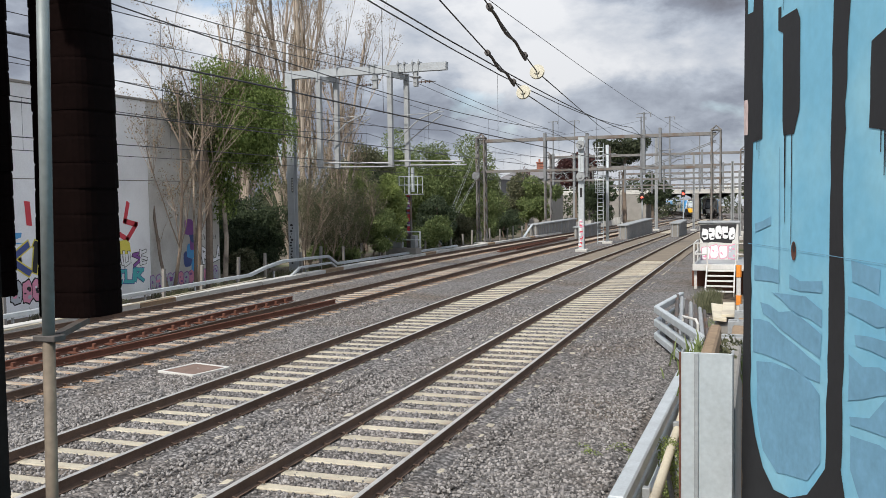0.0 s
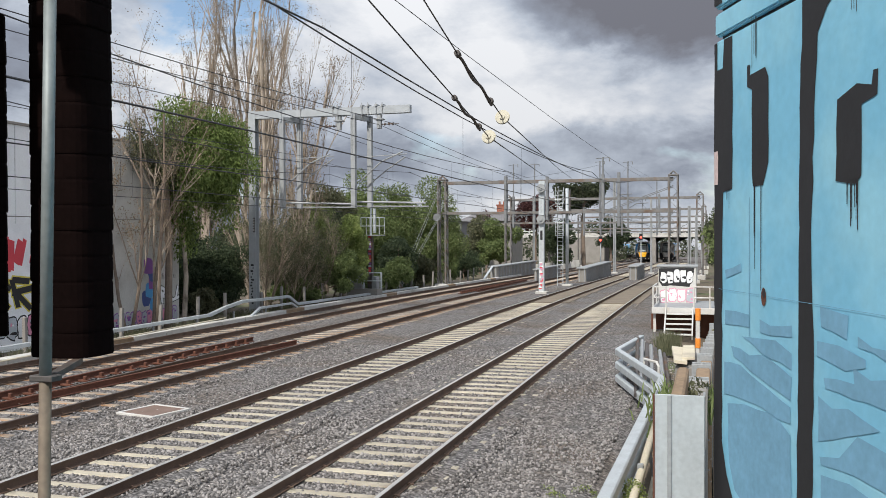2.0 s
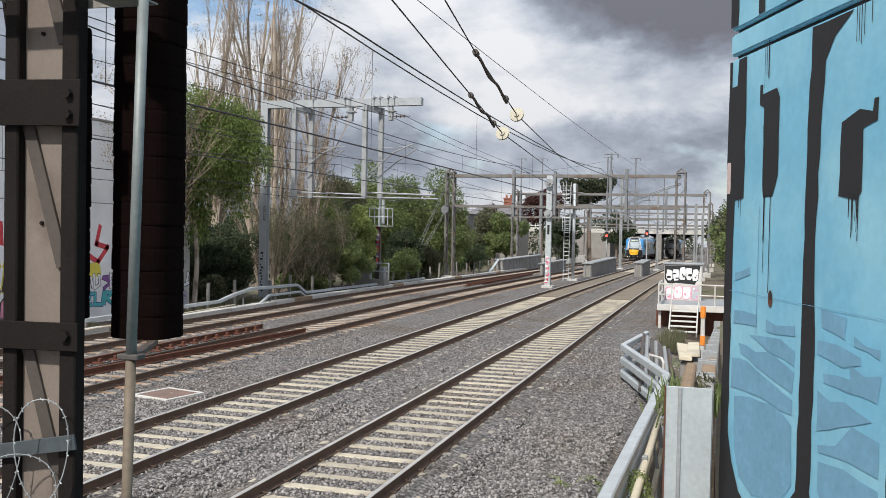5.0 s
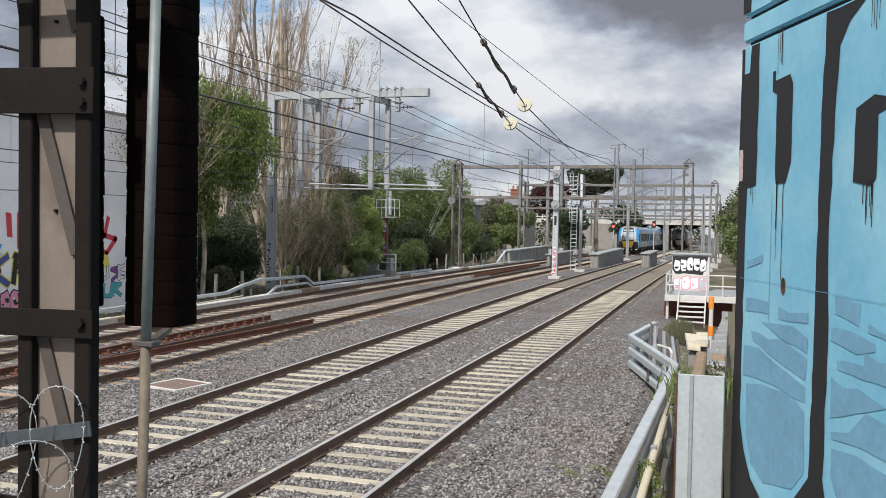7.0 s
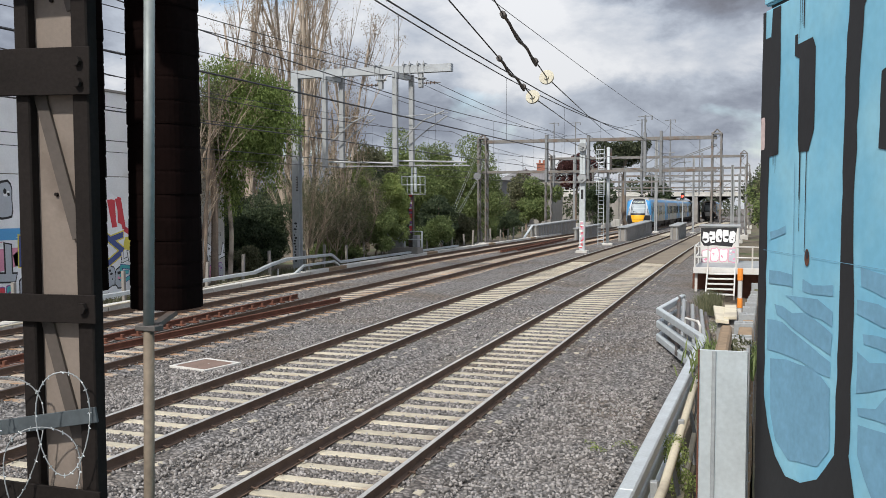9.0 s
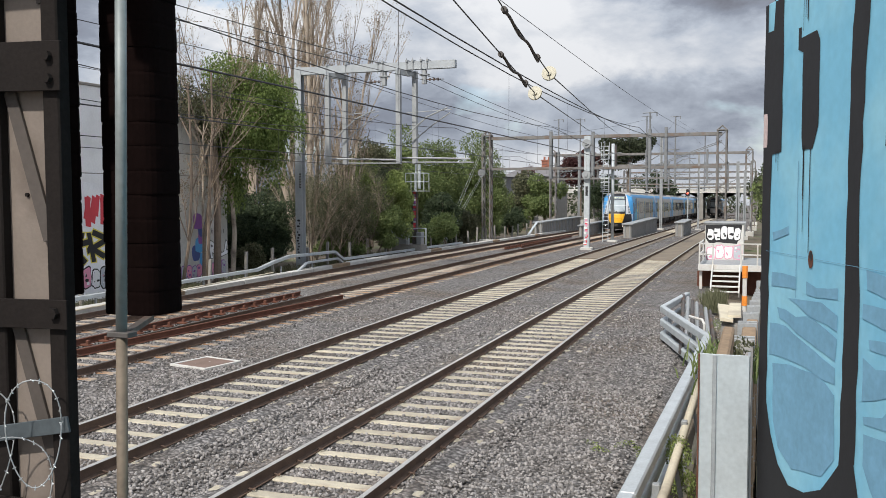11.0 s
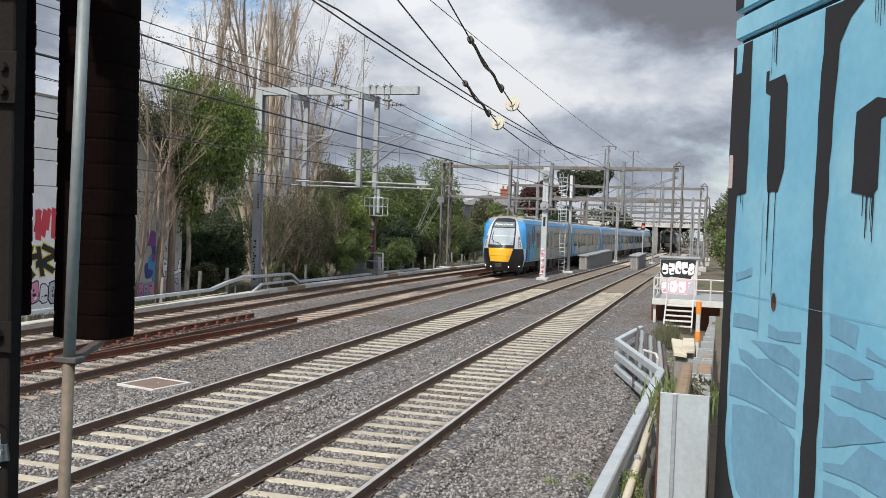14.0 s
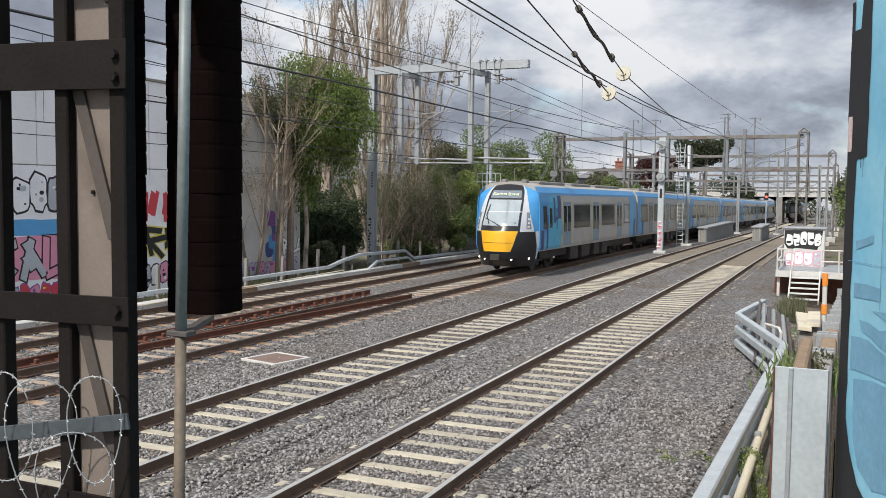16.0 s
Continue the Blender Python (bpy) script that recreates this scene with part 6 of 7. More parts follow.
def weeds(x0, x1, y0, y1, n, h, seed, label, zf, leaf="mid"):
    rng = np.random.default_rng(seed)
    cl = [(rng.uniform(x0, x1), rng.uniform(y0, y1)) for _ in range(max(3, n // 60))]
    V, F = [], []
    for k in range(n):
        cx, cy = cl[k % len(cl)]
        x, y = cx + rng.normal() * 0.12, cy + rng.normal() * 0.2
        z = zf(x, y)
        a, b, hh = rng.uniform(0, 6.28), rng.uniform(0.05, 0.5), h * rng.uniform(0.4, 1.1)
        dx, dy, w = math.cos(a) * b * hh, math.sin(a) * b * hh, 0.006
        i = len(V)
        V += [(x - w, y, z), (x + w, y, z), (x + dx * 0.5 + w, y + dy * 0.5, z + hh * 0.7), (x + dx * 0.5 - w, y + dy * 0.5, z + hh * 0.7), (x + dx * 1.2, y + dy * 1.2, z + hh)]
        F += [(i, i + 1, i + 2, i + 3), (i + 3, i + 2, i + 4)]
    ob = arrays("weeds", V, F, LEAF[leaf])
    tagged(ob, label, "weeds", kind="stuff")


weeds(3.7, 4.1, 6.5, 9.5, 2200, 0.45, 1, "green grass behind the guard rail", lambda x, y: -0.45 + 0.1, "bright")
LEAFY = thing("weed", "leafy green weed growing through the hand rail", "weed")
leaves("foliage", [(3.46, 11.7, 0.50, 0.13), (3.52, 11.5, 0.38, 0.16), (3.60, 11.3, 0.12, 0.2), (3.66, 11.0, -0.15, 0.22), (3.52, 11.9, 0.42, 0.10)], 2600, 0.022, LEAF["bright"], LEAFY, 71, 0.05, 1.3)
weeds(4.12, 4.30, 7.2, 8.4, 380, 0.20, 3, "green and dry weeds on top of the retaining wall", lambda x, y: 2.2, "mid")
TOPS = thing("weed", "green and yellow weeds on the retaining wall", "weed")
leaves("foliage", [(4.24, 7.0, 2.45, 0.10), (4.28, 7.6, 2.40, 0.13), (4.06, 9.2, 1.75, 0.16), (4.0, 10.5, 1.6, 0.18), (4.15, 10.0, 1.9, 0.15), (3.95, 12.0, 1.35, 0.2)], 2400, 0.02, LEAF["olive"], TOPS, 72, 0.05, 2.2)
LOW = thing("weed", "low green weeds creeping in the ballast", "weed")
leaves("foliage", [(1.95 + 0.13 * k, 13.9 - 0.11 * (k * k % 5), -0.25, 0.07 + 0.03 * (k % 3)) for k in range(8)], 1300, 0.016, LEAF["bright"], LOW, 73, 0.0, 1.5)
weeds(2.7, 3.2, 30.5, 33.5, 900, 0.55, 5, "grey-green tuft beside the stairs", lambda x, y: -0.3, "olive")
weeds(-17.6, -16.0, 22, 60, 5000, 0.5, 6, "rough grass along the fence posts", lambda x, y: zt(y) - 0.3, "olive")


# ---- buildings and road bridge in the distance ----
M["brick"] = mat("brick", (0.30, 0.12, 0.08), 0.9, var=0.25, scale=2, fine=25, bump=0.2)
M["roof"] = mat("roof", (0.17, 0.165, 0.17), 0.8, var=0.2, scale=1.5, fine=20, bump=0.2)
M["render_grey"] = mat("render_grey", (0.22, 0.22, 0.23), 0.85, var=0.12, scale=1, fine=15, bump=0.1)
M["glass"] = mat("glass", (0.03, 0.04, 0.045), 0.08, var=0.1, bump=0, spec=0.6)
M["glass_green"] = mat("glass_green", (0.30, 0.46, 0.42), 0.2, var=0.1, bump=0, spec=0.6)


def house(x, y, w, d, wall_h, roof_h, wall_m, roof_m, label, chimney=False, wins=(), z=None):
    t = thing("house", label, "house", "houses", at=(x, y, (zt(y) - 0.5) if z is None else z))
    bm = bmesh.new()
    box(bm, (-w / 2, -d / 2, -1), (w / 2, d / 2, wall_h), 0.02)
    part("wall", bm, M[wall_m], t)
    bm = bmesh.new()
    o = 0.35
    a = [bm.verts.new(p) for p in ((-w / 2 - o, -d / 2 - o, wall_h), (w / 2 + o, -d / 2 - o, wall_h), (w / 2 + o, d / 2 + o, wall_h), (-w / 2 - o, d / 2 + o, wall_h))]
    b = [bm.verts.new(p) for p in ((-w / 4, 0, wall_h + roof_h), (w / 4, 0, wall_h + roof_h))]
    for f in ((a[0], a[1], b[1], b[0]), (a[2], a[3], b[0], b[1]), (a[1], a[2], b[1]), (a[3], a[0], b[0]), (a[3], a[2], a[1], a[0])):
        bm.faces.new(f)
    roof = part("roof", bm, M[roof_m], t)
    if chimney:
        bm = bmesh.new()
        cx = 0.2 * w
        box(bm, (cx - 0.7, -0.5, wall_h), (cx + 0.7, 0.5, wall_h + roof_h + 0.9), 0.02)
        box(bm, (cx - 0.8, -0.6, wall_h + roof_h + 0.9), (cx + 0.8, 0.6, wall_h + roof_h + 1.1), 0.02)
        for q in (-0.35, 0.35):
            tube(bm, [(cx + q, 0, wall_h + roof_h + 1.1), (cx + q, 0, wall_h + roof_h + 1.6)], 0.16, 8)
        ch = part("chimney", bm, M["brick"], roof, "red brick chimney")
    for wx, wz, ww, wh, g in wins:
        bm = bmesh.new()
        box(bm, (wx - ww / 2 - 0.1, -d / 2 - 0.06, wz - 0.1), (wx + ww / 2 + 0.1, -d / 2 - 0.005, wz + wh + 0.1), 0.01)
        f = part("window_frame", bm, M["white"], t)
        bm = bmesh.new()
        box(bm, (wx - ww / 2, -d / 2 - 0.09, wz), (wx + ww / 2, -d / 2 - 0.062, wz + wh))
        part("pane", bm, M[g], f)


house(-29.5, 142, 8.5, 8, 7.6, 1.6, "concrete_dark", "roof", "two-storey rendered house with a red brick chimney", True, ((-2, 4.6, 1.0, 1.6, "glass"), (2, 4.6, 1.0, 1.6, "glass")))
house(-32.8, 128, 6.5, 8, 7.2, 0.3, "render_grey", "roof", "dark grey flat-roofed house with a pale window", False, ((1.6, 3.5, 1.6, 2.6, "glass_green"), (-1.6, 3.5, 0.9, 2.0, "glass")))
house(-29.3, 112, 6.0, 6, 2.6, 1.6, "white", "roof", "low white house with a grey hipped roof", False, ((-1.2, 0.9, 0.9, 1.1, "glass"), (1.4, 0.9, 0.9, 1.1, "glass")))
house(-26.5, 103, 3.5, 4, 2.0, 0.5, "pink", "brick", "small pale pink shed with a tiled roof")
house(10.5, 150, 7, 10, 5.5, 1.8, "concrete_dark", "roof", "grey rendered house beyond the bank")


def road_bridge():
    t = thing("road_bridge", "low pale road bridge with dark arches over the tracks", "bridge")
    y = 192.0
    z = zt(y)
    bm = bmesh.new()
    box(bm, (-40, y, 3.2), (25, y + 9, 4.1), 0.05)
    part("deck", bm, M["concrete"], t)
    for k in range(40):
        bm = bmesh.new()
        xx = -38 + k * 1.6
        box(bm, (xx, y - 0.12, 4.1), (xx + 0.18, y + 0.05, 5.1), 0.01)
        part("parapet_post", bm, M["concrete"], t)
    bm = bmesh.new()
    box(bm, (-40, y - 0.08, 4.95), (25, y + 0.08, 5.15), 0.02)
    box(bm, (-40, y - 0.05, 4.45), (25, y + 0.05, 4.6), 0.02)
    part("parapet_rail", bm, M["concrete"], t)
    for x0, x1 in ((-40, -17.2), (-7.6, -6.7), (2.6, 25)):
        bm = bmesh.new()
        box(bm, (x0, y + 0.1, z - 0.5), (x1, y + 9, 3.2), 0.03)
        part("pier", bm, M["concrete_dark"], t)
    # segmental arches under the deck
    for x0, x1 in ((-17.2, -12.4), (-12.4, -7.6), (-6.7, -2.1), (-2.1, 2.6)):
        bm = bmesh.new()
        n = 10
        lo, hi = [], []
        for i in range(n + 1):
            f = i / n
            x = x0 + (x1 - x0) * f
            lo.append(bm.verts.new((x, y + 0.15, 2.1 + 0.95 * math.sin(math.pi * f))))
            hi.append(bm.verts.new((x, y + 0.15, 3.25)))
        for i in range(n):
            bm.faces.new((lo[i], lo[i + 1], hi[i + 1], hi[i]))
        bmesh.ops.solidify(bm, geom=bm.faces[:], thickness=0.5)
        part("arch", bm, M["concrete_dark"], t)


road_bridge()


def side_fence():
    t = thing("picket_fence", "pale weathered picket fence beside the far track", "fence")
    for k in range(60):
        y = 108 + k * 0.8
        bm = bmesh.new()
        z = zt(y) - 0.3
        box(bm, (-16.6, y, z), (-16.5, y + 0.3, z + 1.2), 0.01)
        part("picket", bm, M["concrete"], t)


side_fence()


# ---- trains ----
M["tr_silver"] = mat("train_silver", (0.45, 0.435, 0.41), 0.45, 0.15, var=0.08, scale=1.5, fine=20, bump=0.03, stain=(0.43, 0.40, 0.36), stain_scale=0.8)
M["tr_blue"] = mat("train_blue", (0.065, 0.30, 0.62), 0.35, var=0.08, bump=0)
M["tr_navy"] = mat("train_navy", (0.035, 0.06, 0.19), 0.4, var=0.1, bump=0)
M["tr_cyan"] = mat("train_cyan", (0.07, 0.42, 0.62), 0.4, var=0.08, bump=0)
M["tr_yellow"] = mat("train_yellow", (0.85, 0.44, 0.02), 0.4, var=0.06, bump=0)
M["tr_black"] = mat("train_black", (0.018, 0.018, 0.022), 0.3, var=0.2, bump=0)
M["tr_white"] = mat("train_white", (0.56, 0.58, 0.61), 0.35, var=0.05, bump=0)
M["tr_under"] = mat("train_under", (0.045, 0.038, 0.033), 0.8, var=0.4, scale=3, fine=20, bump=0.3)
M["tr_roof"] = mat("train_roof", (0.23, 0.22, 0.21), 0.7, var=0.2, scale=1.5, bump=0.1)
M["tr_glass"] = mat("train_glass", (0.025, 0.03, 0.034), 0.08, var=0.1, bump=0, spec=0.7)
# windscreen glass: bright reflection put into a pale base colour
M["tr_screen_glare"] = mat("train_screen_glare", (0.36, 0.41, 0.44), 0.25, var=0.2, scale=1.2, bump=0, spec=0.5)
M["tr_lamp"] = mat("train_lamp", (0.20, 0.23, 0.27), 0.25, var=0.15, bump=0)
M["tr_door"] = mat("train_door", (0.20, 0.29, 0.38), 0.4, var=0.08, bump=0)
M["tr_dooredge"] = mat("train_dooredge", (0.72, 0.60, 0.22), 0.45, bump=0)
HEAD = glow("head_light", (1.0, 0.93, 0.82), 5.0)
SIGN = glow("sign_text", (0.80, 0.88, 0.55), 0.45)

# half cross-section of a car body: (x, z) from the sill over the roof
BODY = [(1.46, 0.95), (1.52, 1.15), (1.53, 2.2), (1.49, 3.2), (1.42, 3.62), (1.22, 3.9), (0.85, 4.05), (0.0, 4.1)]


def prism(bm, half, y0, y1):
    ring = half + [(-x, z) for x, z in half[-2::-1]]
    a = [bm.verts.new((x, y0, z)) for x, z in ring]
    b = [bm.verts.new((x, y1, z)) for x, z in ring]
    n = len(ring)
    for i in range(n):
        bm.faces.new((a[i], b[i], b[(i + 1) % n], a[(i + 1) % n]))
    bm.faces.new(a)
    bm.faces.new(b[::-1])
    bmesh.ops.recalc_face_normals(bm, faces=bm.faces)


def side_x(z):
    for (xa, za), (xb, zb) in zip(BODY, BODY[1:]):
        if za <= z <= zb:
            return xa + (xb - xa) * (z - za) / (zb - za)
    return 1.5


def side_panel(bm, s, y0, y1, z0, z1, out=0.012):
    """A thin panel on one side of a car that follows the body's curve."""
    zs = [z0] + [z for _, z in BODY if z0 < z < z1] + [z1]
    rows = []
    for z in zs:
        x = side_x(z)
        rows.append([bm.verts.new((s * (x + o), y, z)) for y in (y0, y1) for o in (-0.03, out)])
    for a, b in zip(rows, rows[1:]):
        for i, j in ((1, 3), (0, 1), (2, 3)):
            bm.faces.new((a[i], a[j], b[j], b[i]))
    bm.faces.new((rows[0][0], rows[0][1], rows[0][3], rows[0][2]))
    bm.faces.new((rows[-1][0], rows[-1][1], rows[-1][3], rows[-1][2]))
    bmesh.ops.recalc_face_normals(bm, faces=bm.faces)


NOSE = [(0.30, 0.50), (0.62, 0.10), (0.95, 0.0), (1.35, 0.02), (1.85, 0.10), (2.3, 0.34), (2.9, 0.80), (3.4, 1.18), (3.75, 1.44), (3.98, 1.66), (4.08, 2.0)]


def nose_y(z):
    for (za, ya), (zb, yb) in zip(NOSE, NOSE[1:]):
        if za <= z <= zb:
            return ya + (yb - ya) * (z - za) / (zb - za)
    return 2.0


def nose_w(z):
    return 1.28 + 0.24 * min(1, max(0, (z - 0.3) / 0.9)) if z < 1.2 else side_x(z)


def nose_pt(f, z, out=0.0):
    """Point of the front: f from -1 to 1 across, at height z."""
    w = nose_w(z)
    y = nose_y(z) + max(0.35, 1.55 - nose_y(z)) * abs(f) ** 2.6
    return (f * w, y - out, z)


def nose_patch(name, fl, fr, z0, z1, material, parent, out=0.0, n=8, m=8, label=""):
    """A piece of the front between two side limits (functions of z)."""
    bm = bmesh.new()
    g = []
    for j in range(m + 1):
        z = z0 + (z1 - z0) * j / m
        a, b = fl(z), fr(z)
        g.append([bm.verts.new(nose_pt(a + (b - a) * i / n, z, out)) for i in range(n + 1)])
    for j in range(m):
        for i in range(n):
            bm.faces.new((g[j][i], g[j][i + 1], g[j + 1][i + 1], g[j + 1][i]))
    return part(name, bm, material, parent, label, smooth=True)


def text_part(name, body, size, material, parent, m):
    cu = bpy.data.curves.new(name, "FONT")
    cu.body, cu.size, cu.align_x, cu.align_y, cu.extrude = body, size, "CENTER", "CENTER", 0.003
    tmp = new(name, cu)
    me = bpy.data.meshes.new_from_object(tmp.evaluated_get(bpy.context.evaluated_depsgraph_get()))
    bpy.data.objects.remove(tmp)
    me.materials.clear()
    me.materials.append(material)
    ob = new(name, me)
    ob.parent = parent
    ob.matrix_basis = m
    return ob


def car(name, label, first, L=22.6, silver="tr_silver", yellow="tr_yellow", blue="tr_blue", sign="Flinders Street"):
    t = thing(name, label, "train car", "train cars")
    y0 = 1.4 if first else 0.25
    y1 = L - 0.25
    bm = bmesh.new()
    prism(bm, BODY, y0 + (0.3 if first else 0), y1)
    part("body", bm, M[silver], t)
    bm = bmesh.new()
    for s in (-1, 1):
        side_panel(bm, s, y0 + 0.2, y1 - 0.02, 3.52, 3.88, 0.008)
    part("cant_band", bm, M["tr_blue"], t, "bright blue band along the roof edge")
    ends = [(y1 - 2.1, y1 - 0.05)] + ([] if first else [(y0 + 0.05, y0 + 2.1)])
    for a, b in ends:
        for s in (-1, 1):
            bm = bmesh.new()
            side_panel(bm, s, a, b, 1.0, 3.5, 0.006)
            part("end_panel", bm, M["tr_blue"], t)
            bm = bmesh.new()
            side_panel(bm, s, a + 0.5, a + 1.0, 1.1, 3.4, 0.01)
            part("end_stripe", bm, M["tr_cyan"], t)
            bm = bmesh.new()
            side_panel(bm, s, a + 1.2, a + 1.6, 1.0, 2.1, 0.01)
            part("end_stripe", bm, M["tr_navy"], t)
    doors = [5.2, 10.9, 16.6] if first else [3.9, 10.4, 16.9]
    for s in (-1, 1):
        for y in doors:
            bm = bmesh.new()
            side_panel(bm, s, y, y + 1.5, 1.08, 3.2, 0.010)
            d = part("door", bm, M["tr_door"], t, "blue passenger door with yellow edges")
            for q in (0.16, 0.86):
                bm = bmesh.new()
                side_panel(bm, s, y + q, y + q + 0.48, 1.75, 3.0, 0.016)
                part("pane", bm, M["tr_glass"], d)
            for q in (-0.07, 1.5):
                bm = bmesh.new()
                side_panel(bm, s, y + q, y + q + 0.07, 1.05, 3.22, 0.018)
                part("door_edge", bm, M["tr_dooredge"], d)
        wins = [(7.3, 10.3), (13.0, 16.0), (18.7, 20.2)] if first else [(1.2, 3.4), (6.0, 8.0), (8.3, 9.9), (12.5, 14.4), (14.8, 16.4), (19.0, 21.4)]
        for a, b in wins:
            bm = bmesh.new()
            side_panel(bm, s, a - 0.07, b + 0.07, 1.88, 3.07, 0.012)
            f = part("window_frame", bm, M["tr_black"], t)
            bm = bmesh.new()
            side_panel(bm, s, a, b, 1.95, 3.0, 0.018)
            part("pane", bm, M["tr_glass"], f)
    # underframe, bogies, roof boxes
    bm = bmesh.new()
    box(bm, (-1.2, y0 + 1.2, 0.55), (1.2, y1 - 0.3, 0.98), 0.03)
    part("underframe", bm, M["tr_under"], t)
    rng = random.Random(13)
    for y in (7.0, 9.2, 11.8, 13.6):
        for s in (-1, 1):
            bm = bmesh.new()
            box(bm, (s * 1.0 - 0.4, y, 0.28), (s * 1.0 + 0.42, y + rng.uniform(1.0, 1.7), 0.95), 0.04)
            part("equipment_box", bm, M["tr_under"], t)
    for yc in (3.6, L - 3.6):
        bm = bmesh.new()
        for s in (-1, 1):
            box(bm, (s * 1.0 - 0.08, yc - 1.5, 0.45), (s * 1.0 + 0.08, yc + 1.5, 0.68), 0.03)
            for q in (-1.15, 1.15):
                box(bm, (s * 1.05 - 0.1, yc + q - 0.18, 0.28), (s * 1.05 + 0.1, yc + q + 0.18, 0.55), 0.03)
        box(bm, (-1.0, yc - 0.22, 0.48), (1.0, yc + 0.22, 0.64), 0.03)
        b = part("bogie", bm, M["tr_under"], t)
        for q in (-1.15, 1.15):
            for s in (-0.835, 0.835):
                bm = bmesh.new()
                tube(bm, [(s - 0.06, yc + q, 0.44), (s + 0.06, yc + q, 0.44)], 0.435, 20)
                part("wheel", bm, M["tr_under"], b)
    for a, b in ((3.2, 7.4), (8.6, 12.4), (13.6, 19.5)):
        bm = bmesh.new()
        box(bm, (-0.95, a, 3.98), (0.95, b, 4.17), 0.05)
        part("roof_unit", bm, M["tr_roof"], t)
    if not first:
        bm = bmesh.new()
        box(bm, (-1.0, -0.3, 0.95), (1.0, 0.3, 3.7), 0.05)
        part("gangway", bm, M["tr_black"], t, "black bellows between the cars")
    if first:
        one = lambda z: 1.0
        neg = lambda z: -1.0
        scr = lambda z: 0.60 - 0.02 * (z - 2.0)
        yel = lambda z: 0.42 + 0.16 * (z - 0.95)
        nose_patch("nose_shell", neg, one, 0.30, 4.08, M[blue], t, -0.035, 24, 26)
        nose_patch("skirt", neg, one, 0.30, 0.95, M["tr_black"], t, 0.0, 20, 8, "black lower front")
        for s in (-1, 1):
            a = (lambda z: yel(z) + 0.01) if s > 0 else (lambda z: -0.96 + 0.05 * (z - 1.0))
            b = (lambda z: 0.96 - 0.05 * (z - 1.0)) if s > 0 else (lambda z: -yel(z) - 0.01)
            nose_patch("side_cheek", a, b, 0.95, 1.86, M["tr_black"], t, 0.004, 8, 6)
            # silver strip beside the windscreen, wide at the lamps and narrow at the roof
            wide = lambda z: scr(z) + 0.30 - 0.125 * max(0, z - 1.9)
            a = (lambda z: scr(z) + 0.01) if s > 0 else (lambda z: -wide(z))
            b = wide if s > 0 else (lambda z: -scr(z) - 0.01)
            nose_patch("edge_strip", a, b, 1.86, 3.95, M["tr_white"], t, 0.006, 6, 14, "pale silver edge strip")
            a = (lambda z: 0.965 - 0.05 * (z - 1.0)) if s > 0 else (lambda z: -1.0)
            b = (lambda z: 1.0) if s > 0 else (lambda z: -0.965 + 0.05 * (z - 1.0))
            nose_patch("edge_strip", a, b, 0.62, 1.88, M["tr_white"], t, 0.006, 3, 10)
            a = (lambda z: 0.72 + 0.05 * (2.5 - z)) if s > 0 else (lambda z: -0.80 - 0.09 * (2.5 - z))
            b = (lambda z: 0.80 + 0.09 * (2.5 - z)) if s > 0 else (lambda z: -0.72 - 0.05 * (2.5 - z))
            lamp = nose_patch("lamp_housing", a, b, 1.98, 2.72, M["tr_lamp"], t, 0.014, 3, 6, "slim grey-blue lamp cluster")
            for z0 in (2.03, 2.2, 2.37):
                a = (lambda z: 0.76) if s > 0 else (lambda z: -0.81)
                b = (lambda z: 0.81) if s > 0 else (lambda z: -0.76)
                nose_patch("lens", a, b, z0, z0 + 0.1, M["tr_white"], lamp, 0.02, 2, 2)
            for f, z, r in ((0.86, 0.66, 0.036), (0.46, 0.62, 0.028)):
                p = Vector(nose_pt(s * f, z, 0.03))
                bm = bmesh.new()
                tube(bm, [p, p + Vector((0, 0.06, 0))], r, 12)
                part("headlight", bm, HEAD, t, "lit round headlight")
        nose_patch("yellow_panel", lambda z: -yel(z), yel, 0.98, 1.89, M[yellow], t, 0.012, 14, 10, "yellow warning panel")
        nose_patch("panel_seam", lambda z: -0.47, lambda z: 0.47, 1.36, 1.375, M["tr_black"], t, 0.024, 10, 1)
        nose_patch("screen_surround", lambda z: -scr(z), scr, 1.89, 4.0, M["tr_black"], t, 0.010, 14, 16)
        nose_patch("windscreen", lambda z: -scr(z) + 0.05, lambda z: scr(z) - 0.05, 2.12, 3.28, M["tr_screen_glare"], t, 0.018, 14, 10, "large raked windscreen with a pale painted-in reflection")
        nose_patch("jumper_panel", lambda z: -0.12, lambda z: 0.12, 1.93, 2.08, M["tr_under"], t, 0.02, 4, 3)
        nose_patch("sun_blind", lambda z: -0.45, lambda z: 0.6, 2.72, 2.76, M["tr_white"], t, 0.024, 10, 1)
        bm = bmesh.new()
        tube(bm, [nose_pt(-0.42, 3.05, 0.06), nose_pt(-0.46, 2.6, 0.07), nose_pt(-0.3, 2.2, 0.05)], 0.022, 5)
        tube(bm, [nose_pt(-0.46, 2.45, 0.07), nose_pt(0.05, 2.12, 0.06)], 0.022, 5)
        tube(bm, [nose_pt(-0.2, 2.28, 0.05), nose_pt(0.5, 2.25, 0.05)], 0.016, 5)
        part("wiper", bm, M["tr_black"], t)
        nose_patch("destination_board", lambda z: -0.50, lambda z: 0.50, 3.36, 3.70, M["tr_lamp"], t, 0.02, 8, 3)
        tilt = math.degrees(math.atan2(3.75 - 3.3, nose_y(3.75) - nose_y(3.3)))
        if sign:
            text_part("destination_text", sign, 0.21, SIGN, t, pose(0, nose_y(3.53) - 0.05, 3.53, tilt, 0, 0))
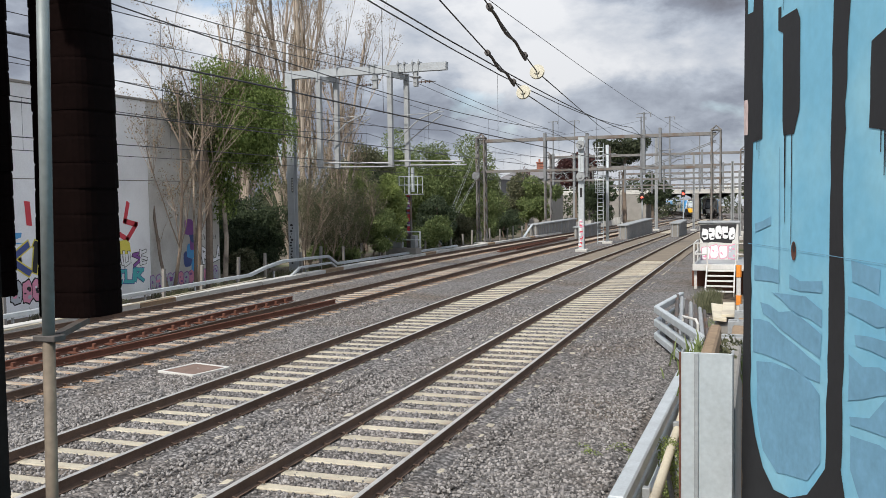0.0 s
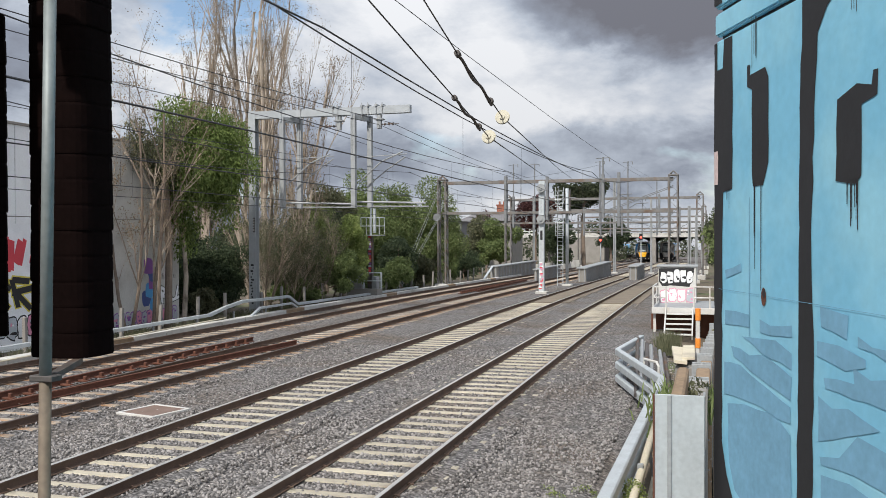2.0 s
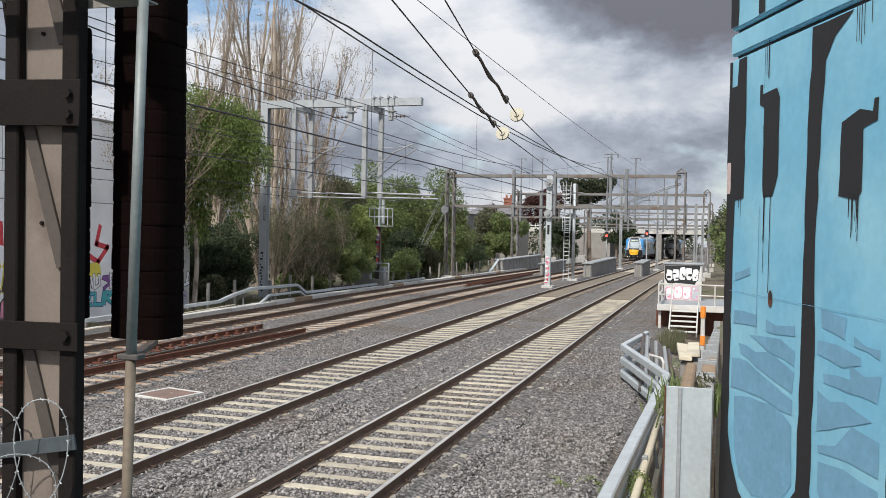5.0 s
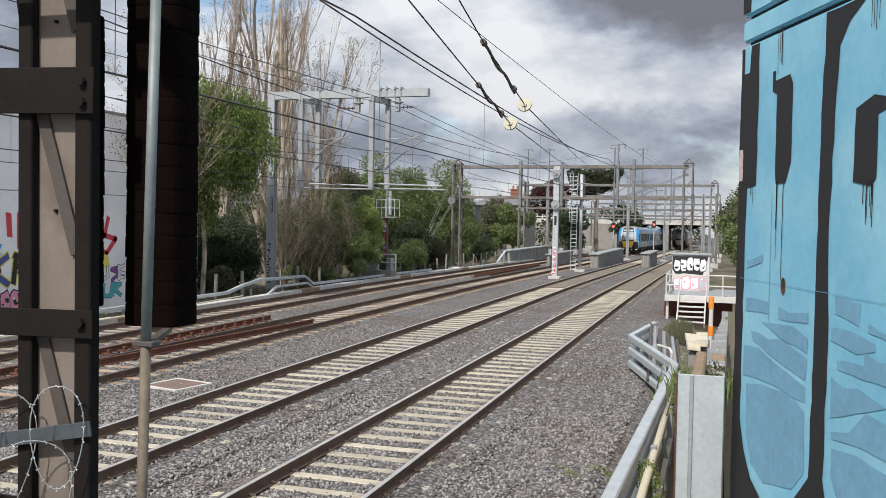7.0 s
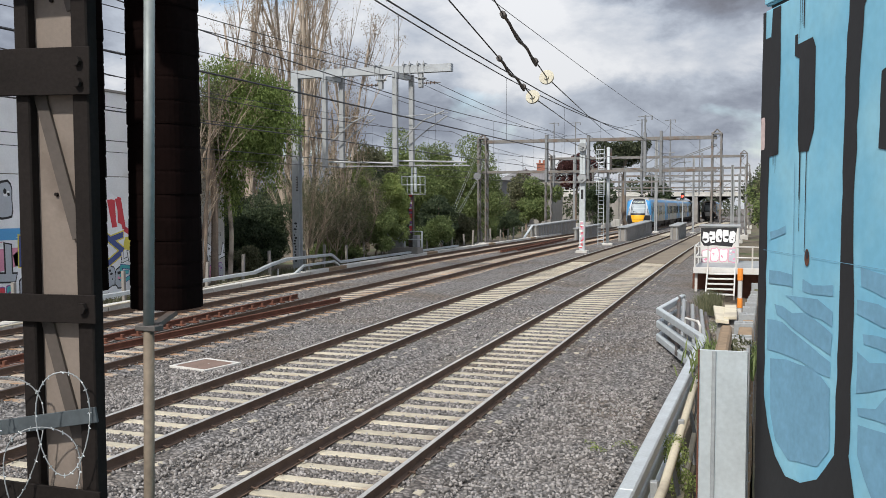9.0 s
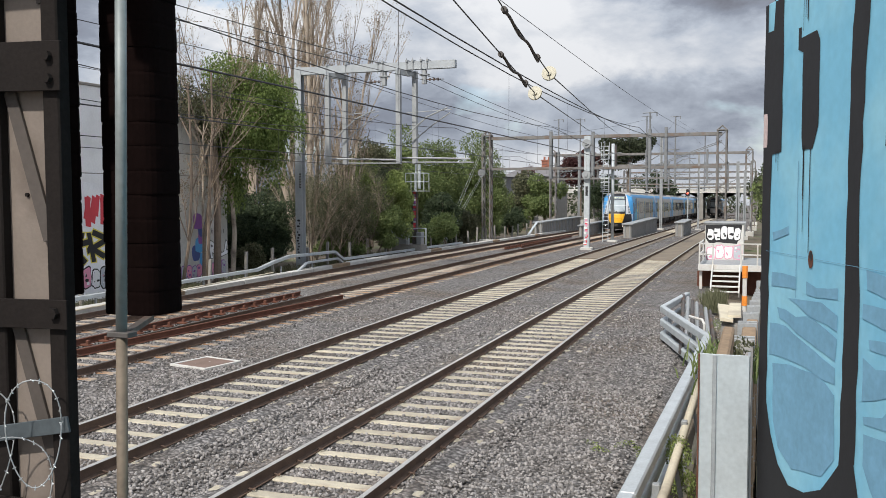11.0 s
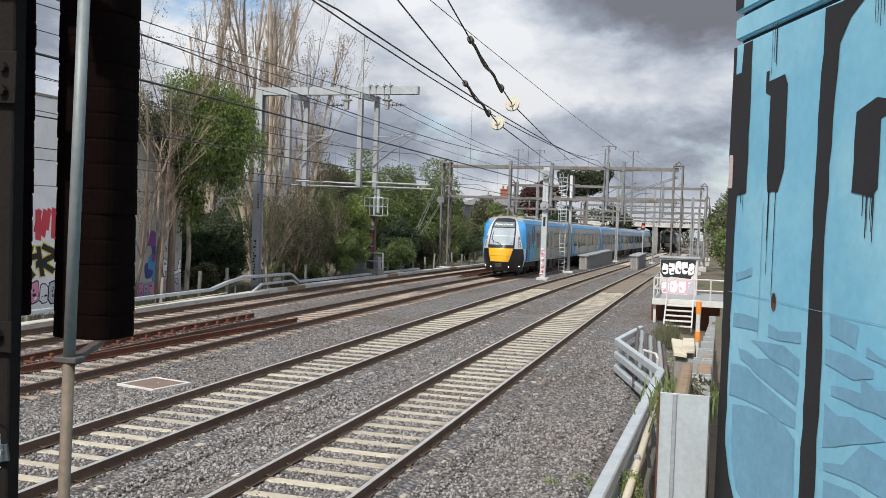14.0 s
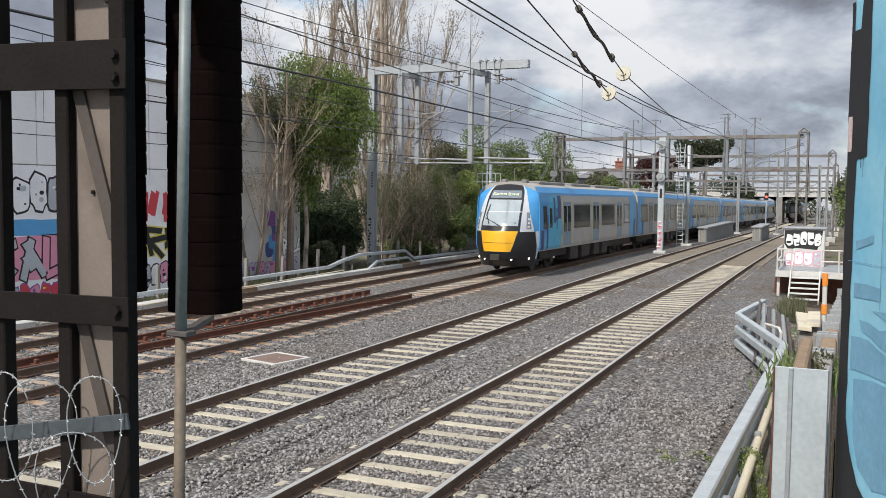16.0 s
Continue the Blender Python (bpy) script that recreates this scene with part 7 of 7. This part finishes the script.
        # painted side of the cab
        for s in (-1, 1):
            for a, b, z0, z1, m in ((1.5, 3.6, 1.0, 3.5, "tr_blue"), (3.0, 4.9, 1.0, 3.5, "tr_cyan"), (1.75, 2.2, 1.0, 1.9, "tr_navy"), (2.25, 2.55, 1.1, 1.5, "tr_cyan"), (3.65, 3.95, 2.2, 3.4, "tr_navy"), (4.3, 4.9, 2.4, 3.5, "tr_navy"), (2.6, 2.8, 1.0, 2.6, "tr_navy"), (3.7, 4.2, 1.1, 1.7, "tr_blue"), (4.1, 4.25, 1.9, 2.9, "tr_navy")):
                bm = bmesh.new()
                side_panel(bm, s, a, b, z0, z1, 0.006 + 0.001 * (m == "tr_cyan") + 0.003 * (m == "tr_navy"))
                part("cab_panel", bm, M[m], t)
            for y_a, z_a, y_b, z_b, wide, m in ((1.7, 1.05, 2.5, 2.1, 0.5, "tr_navy"), (2.3, 1.05, 3.0, 1.9, 0.35, "tr_cyan"), (3.5, 1.2, 4.3, 2.6, 0.3, "tr_blue"), (3.9, 2.3, 4.7, 3.4, 0.35, "tr_navy"), (4.5, 1.1, 5.05, 2.0, 0.25, "tr_blue")):
                bm = bmesh.new()
                x_a, x_b = s * (side_x(z_a) + 0.012), s * (side_x(z_b) + 0.012)
                bm.faces.new([bm.verts.new(q) for q in ((x_a, y_a, z_a), (x_a, y_a + wide, z_a), (x_b, y_b + wide * 0.3, z_b), (x_b, y_b, z_b))])
                part("painted_flash", bm, M[m], t)
            bm = bmesh.new()
            side_panel(bm, s, 2.05, 2.6, 1.95, 3.0, 0.016)
            part("cab_window", bm, M["tr_glass"], t)
            bm = bmesh.new()
            side_panel(bm, s, 2.85, 3.55, 1.1, 3.1, 0.014)
            d = part("cab_door", bm, M["tr_cyan"], t, "cyan cab door")
            bm = bmesh.new()
            side_panel(bm, s, 3.0, 3.4, 2.0, 2.9, 0.02)
            part("pane", bm, M["tr_glass"], d)
        bm = bmesh.new()
        tube(bm, [(0, -0.1, 0.72), (0, 0.8, 0.72)], 0.11, 8)
        box(bm, (-0.22, -0.18, 0.58), (0.22, 0.0, 0.86), 0.03)
        part("coupler", bm, M["tr_under"], t)
        bm = bmesh.new()
        for a in (-0.5, 0.5):
            box(bm, (a - 0.12, 2.2, 4.05), (a + 0.12, 2.6, 4.22), 0.03)
        tube(bm, [(-0.2, 2.9, 4.1), (-0.2, 2.9, 4.75)], 0.02, 5)
        part("horn", bm, M["tr_roof"], t)
    return t


CAR_L = 22.6
TRAIN = [car("train_car", "leading train car with yellow front, blue ends and silver sides", True)]
_mid = car("train_car", "silver train car with blue doors and blue roof band", False)
TRAIN.append(_mid)
for _k in range(5):
    TRAIN.append(copy_thing(_mid, Matrix.Identity(4)))


def parked_train():
    """A second train waiting in the shade of the bridge."""
    t = car("train_car", "dim silver train waiting under the road bridge", True, yellow="tr_silver", blue="tr_silver", sign="")
    t.matrix_basis = pose(-4.75, 196, zt(196), -0.7, 0, 0)
    copy_thing(_mid, pose(-4.75 + xo(224), 196 + CAR_L, zt(196 + CAR_L), -0.7, 0, 1.5))


parked_train()


# ---- motion: the train runs towards the camera on the second track ----
TIMES = [(0.0, 216.3), (2.0, 194.1), (4.0, 171.9), (6.5, 144.0), (8.5, 121.3), (11.0, 93.7), (13.0, 71.7), (15.0, 49.3), (16.0, 37.9)]


def front_y(t):
    for (a, ya), (b, yb) in zip(TIMES, TIMES[1:]):
        if a <= t <= b:
            i = TIMES.index((a, ya))
            def slope(k):
                if k == 0 or k == len(TIMES) - 1:
                    k2 = 0 if k == 0 else len(TIMES) - 2
                    return (TIMES[k2 + 1][1] - TIMES[k2][1]) / (TIMES[k2 + 1][0] - TIMES[k2][0])
                return (TIMES[k + 1][1] - TIMES[k - 1][1]) / (TIMES[k + 1][0] - TIMES[k - 1][0])
            h, s = b - a, (t - a) / (b - a)
            return ((2 * s ** 3 - 3 * s ** 2 + 1) * ya + (s ** 3 - 2 * s ** 2 + s) * h * slope(i)
                    + (-2 * s ** 3 + 3 * s ** 2) * yb + (s ** 3 - s ** 2) * h * slope(i + 1))
    return TIMES[-1][1]


def car_pose(y):
    """Pose of a car whose front stands at y: on the rails under both bogies."""
    a, b = y + 3.6, y + CAR_L - 3.6
    xa, xb, za, zb = -9.59 + xo(a), -9.59 + xo(b), zt(a), zt(b)
    pitch = math.degrees(math.atan2(zb - za, b - a))
    yaw = -math.degrees(math.atan2(xb - xa, b - a))
    return pose(xa - (xb - xa) * 3.6 / (b - a), y, za - (zb - za) * 3.6 / (b - a), pitch, 0, yaw)


def motions():
    for k, ob in enumerate(TRAIN):
        walk(ob, [(0.5 * i, car_pose(front_y(0.5 * i) + CAR_L * k)) for i in range(33)])


motions()
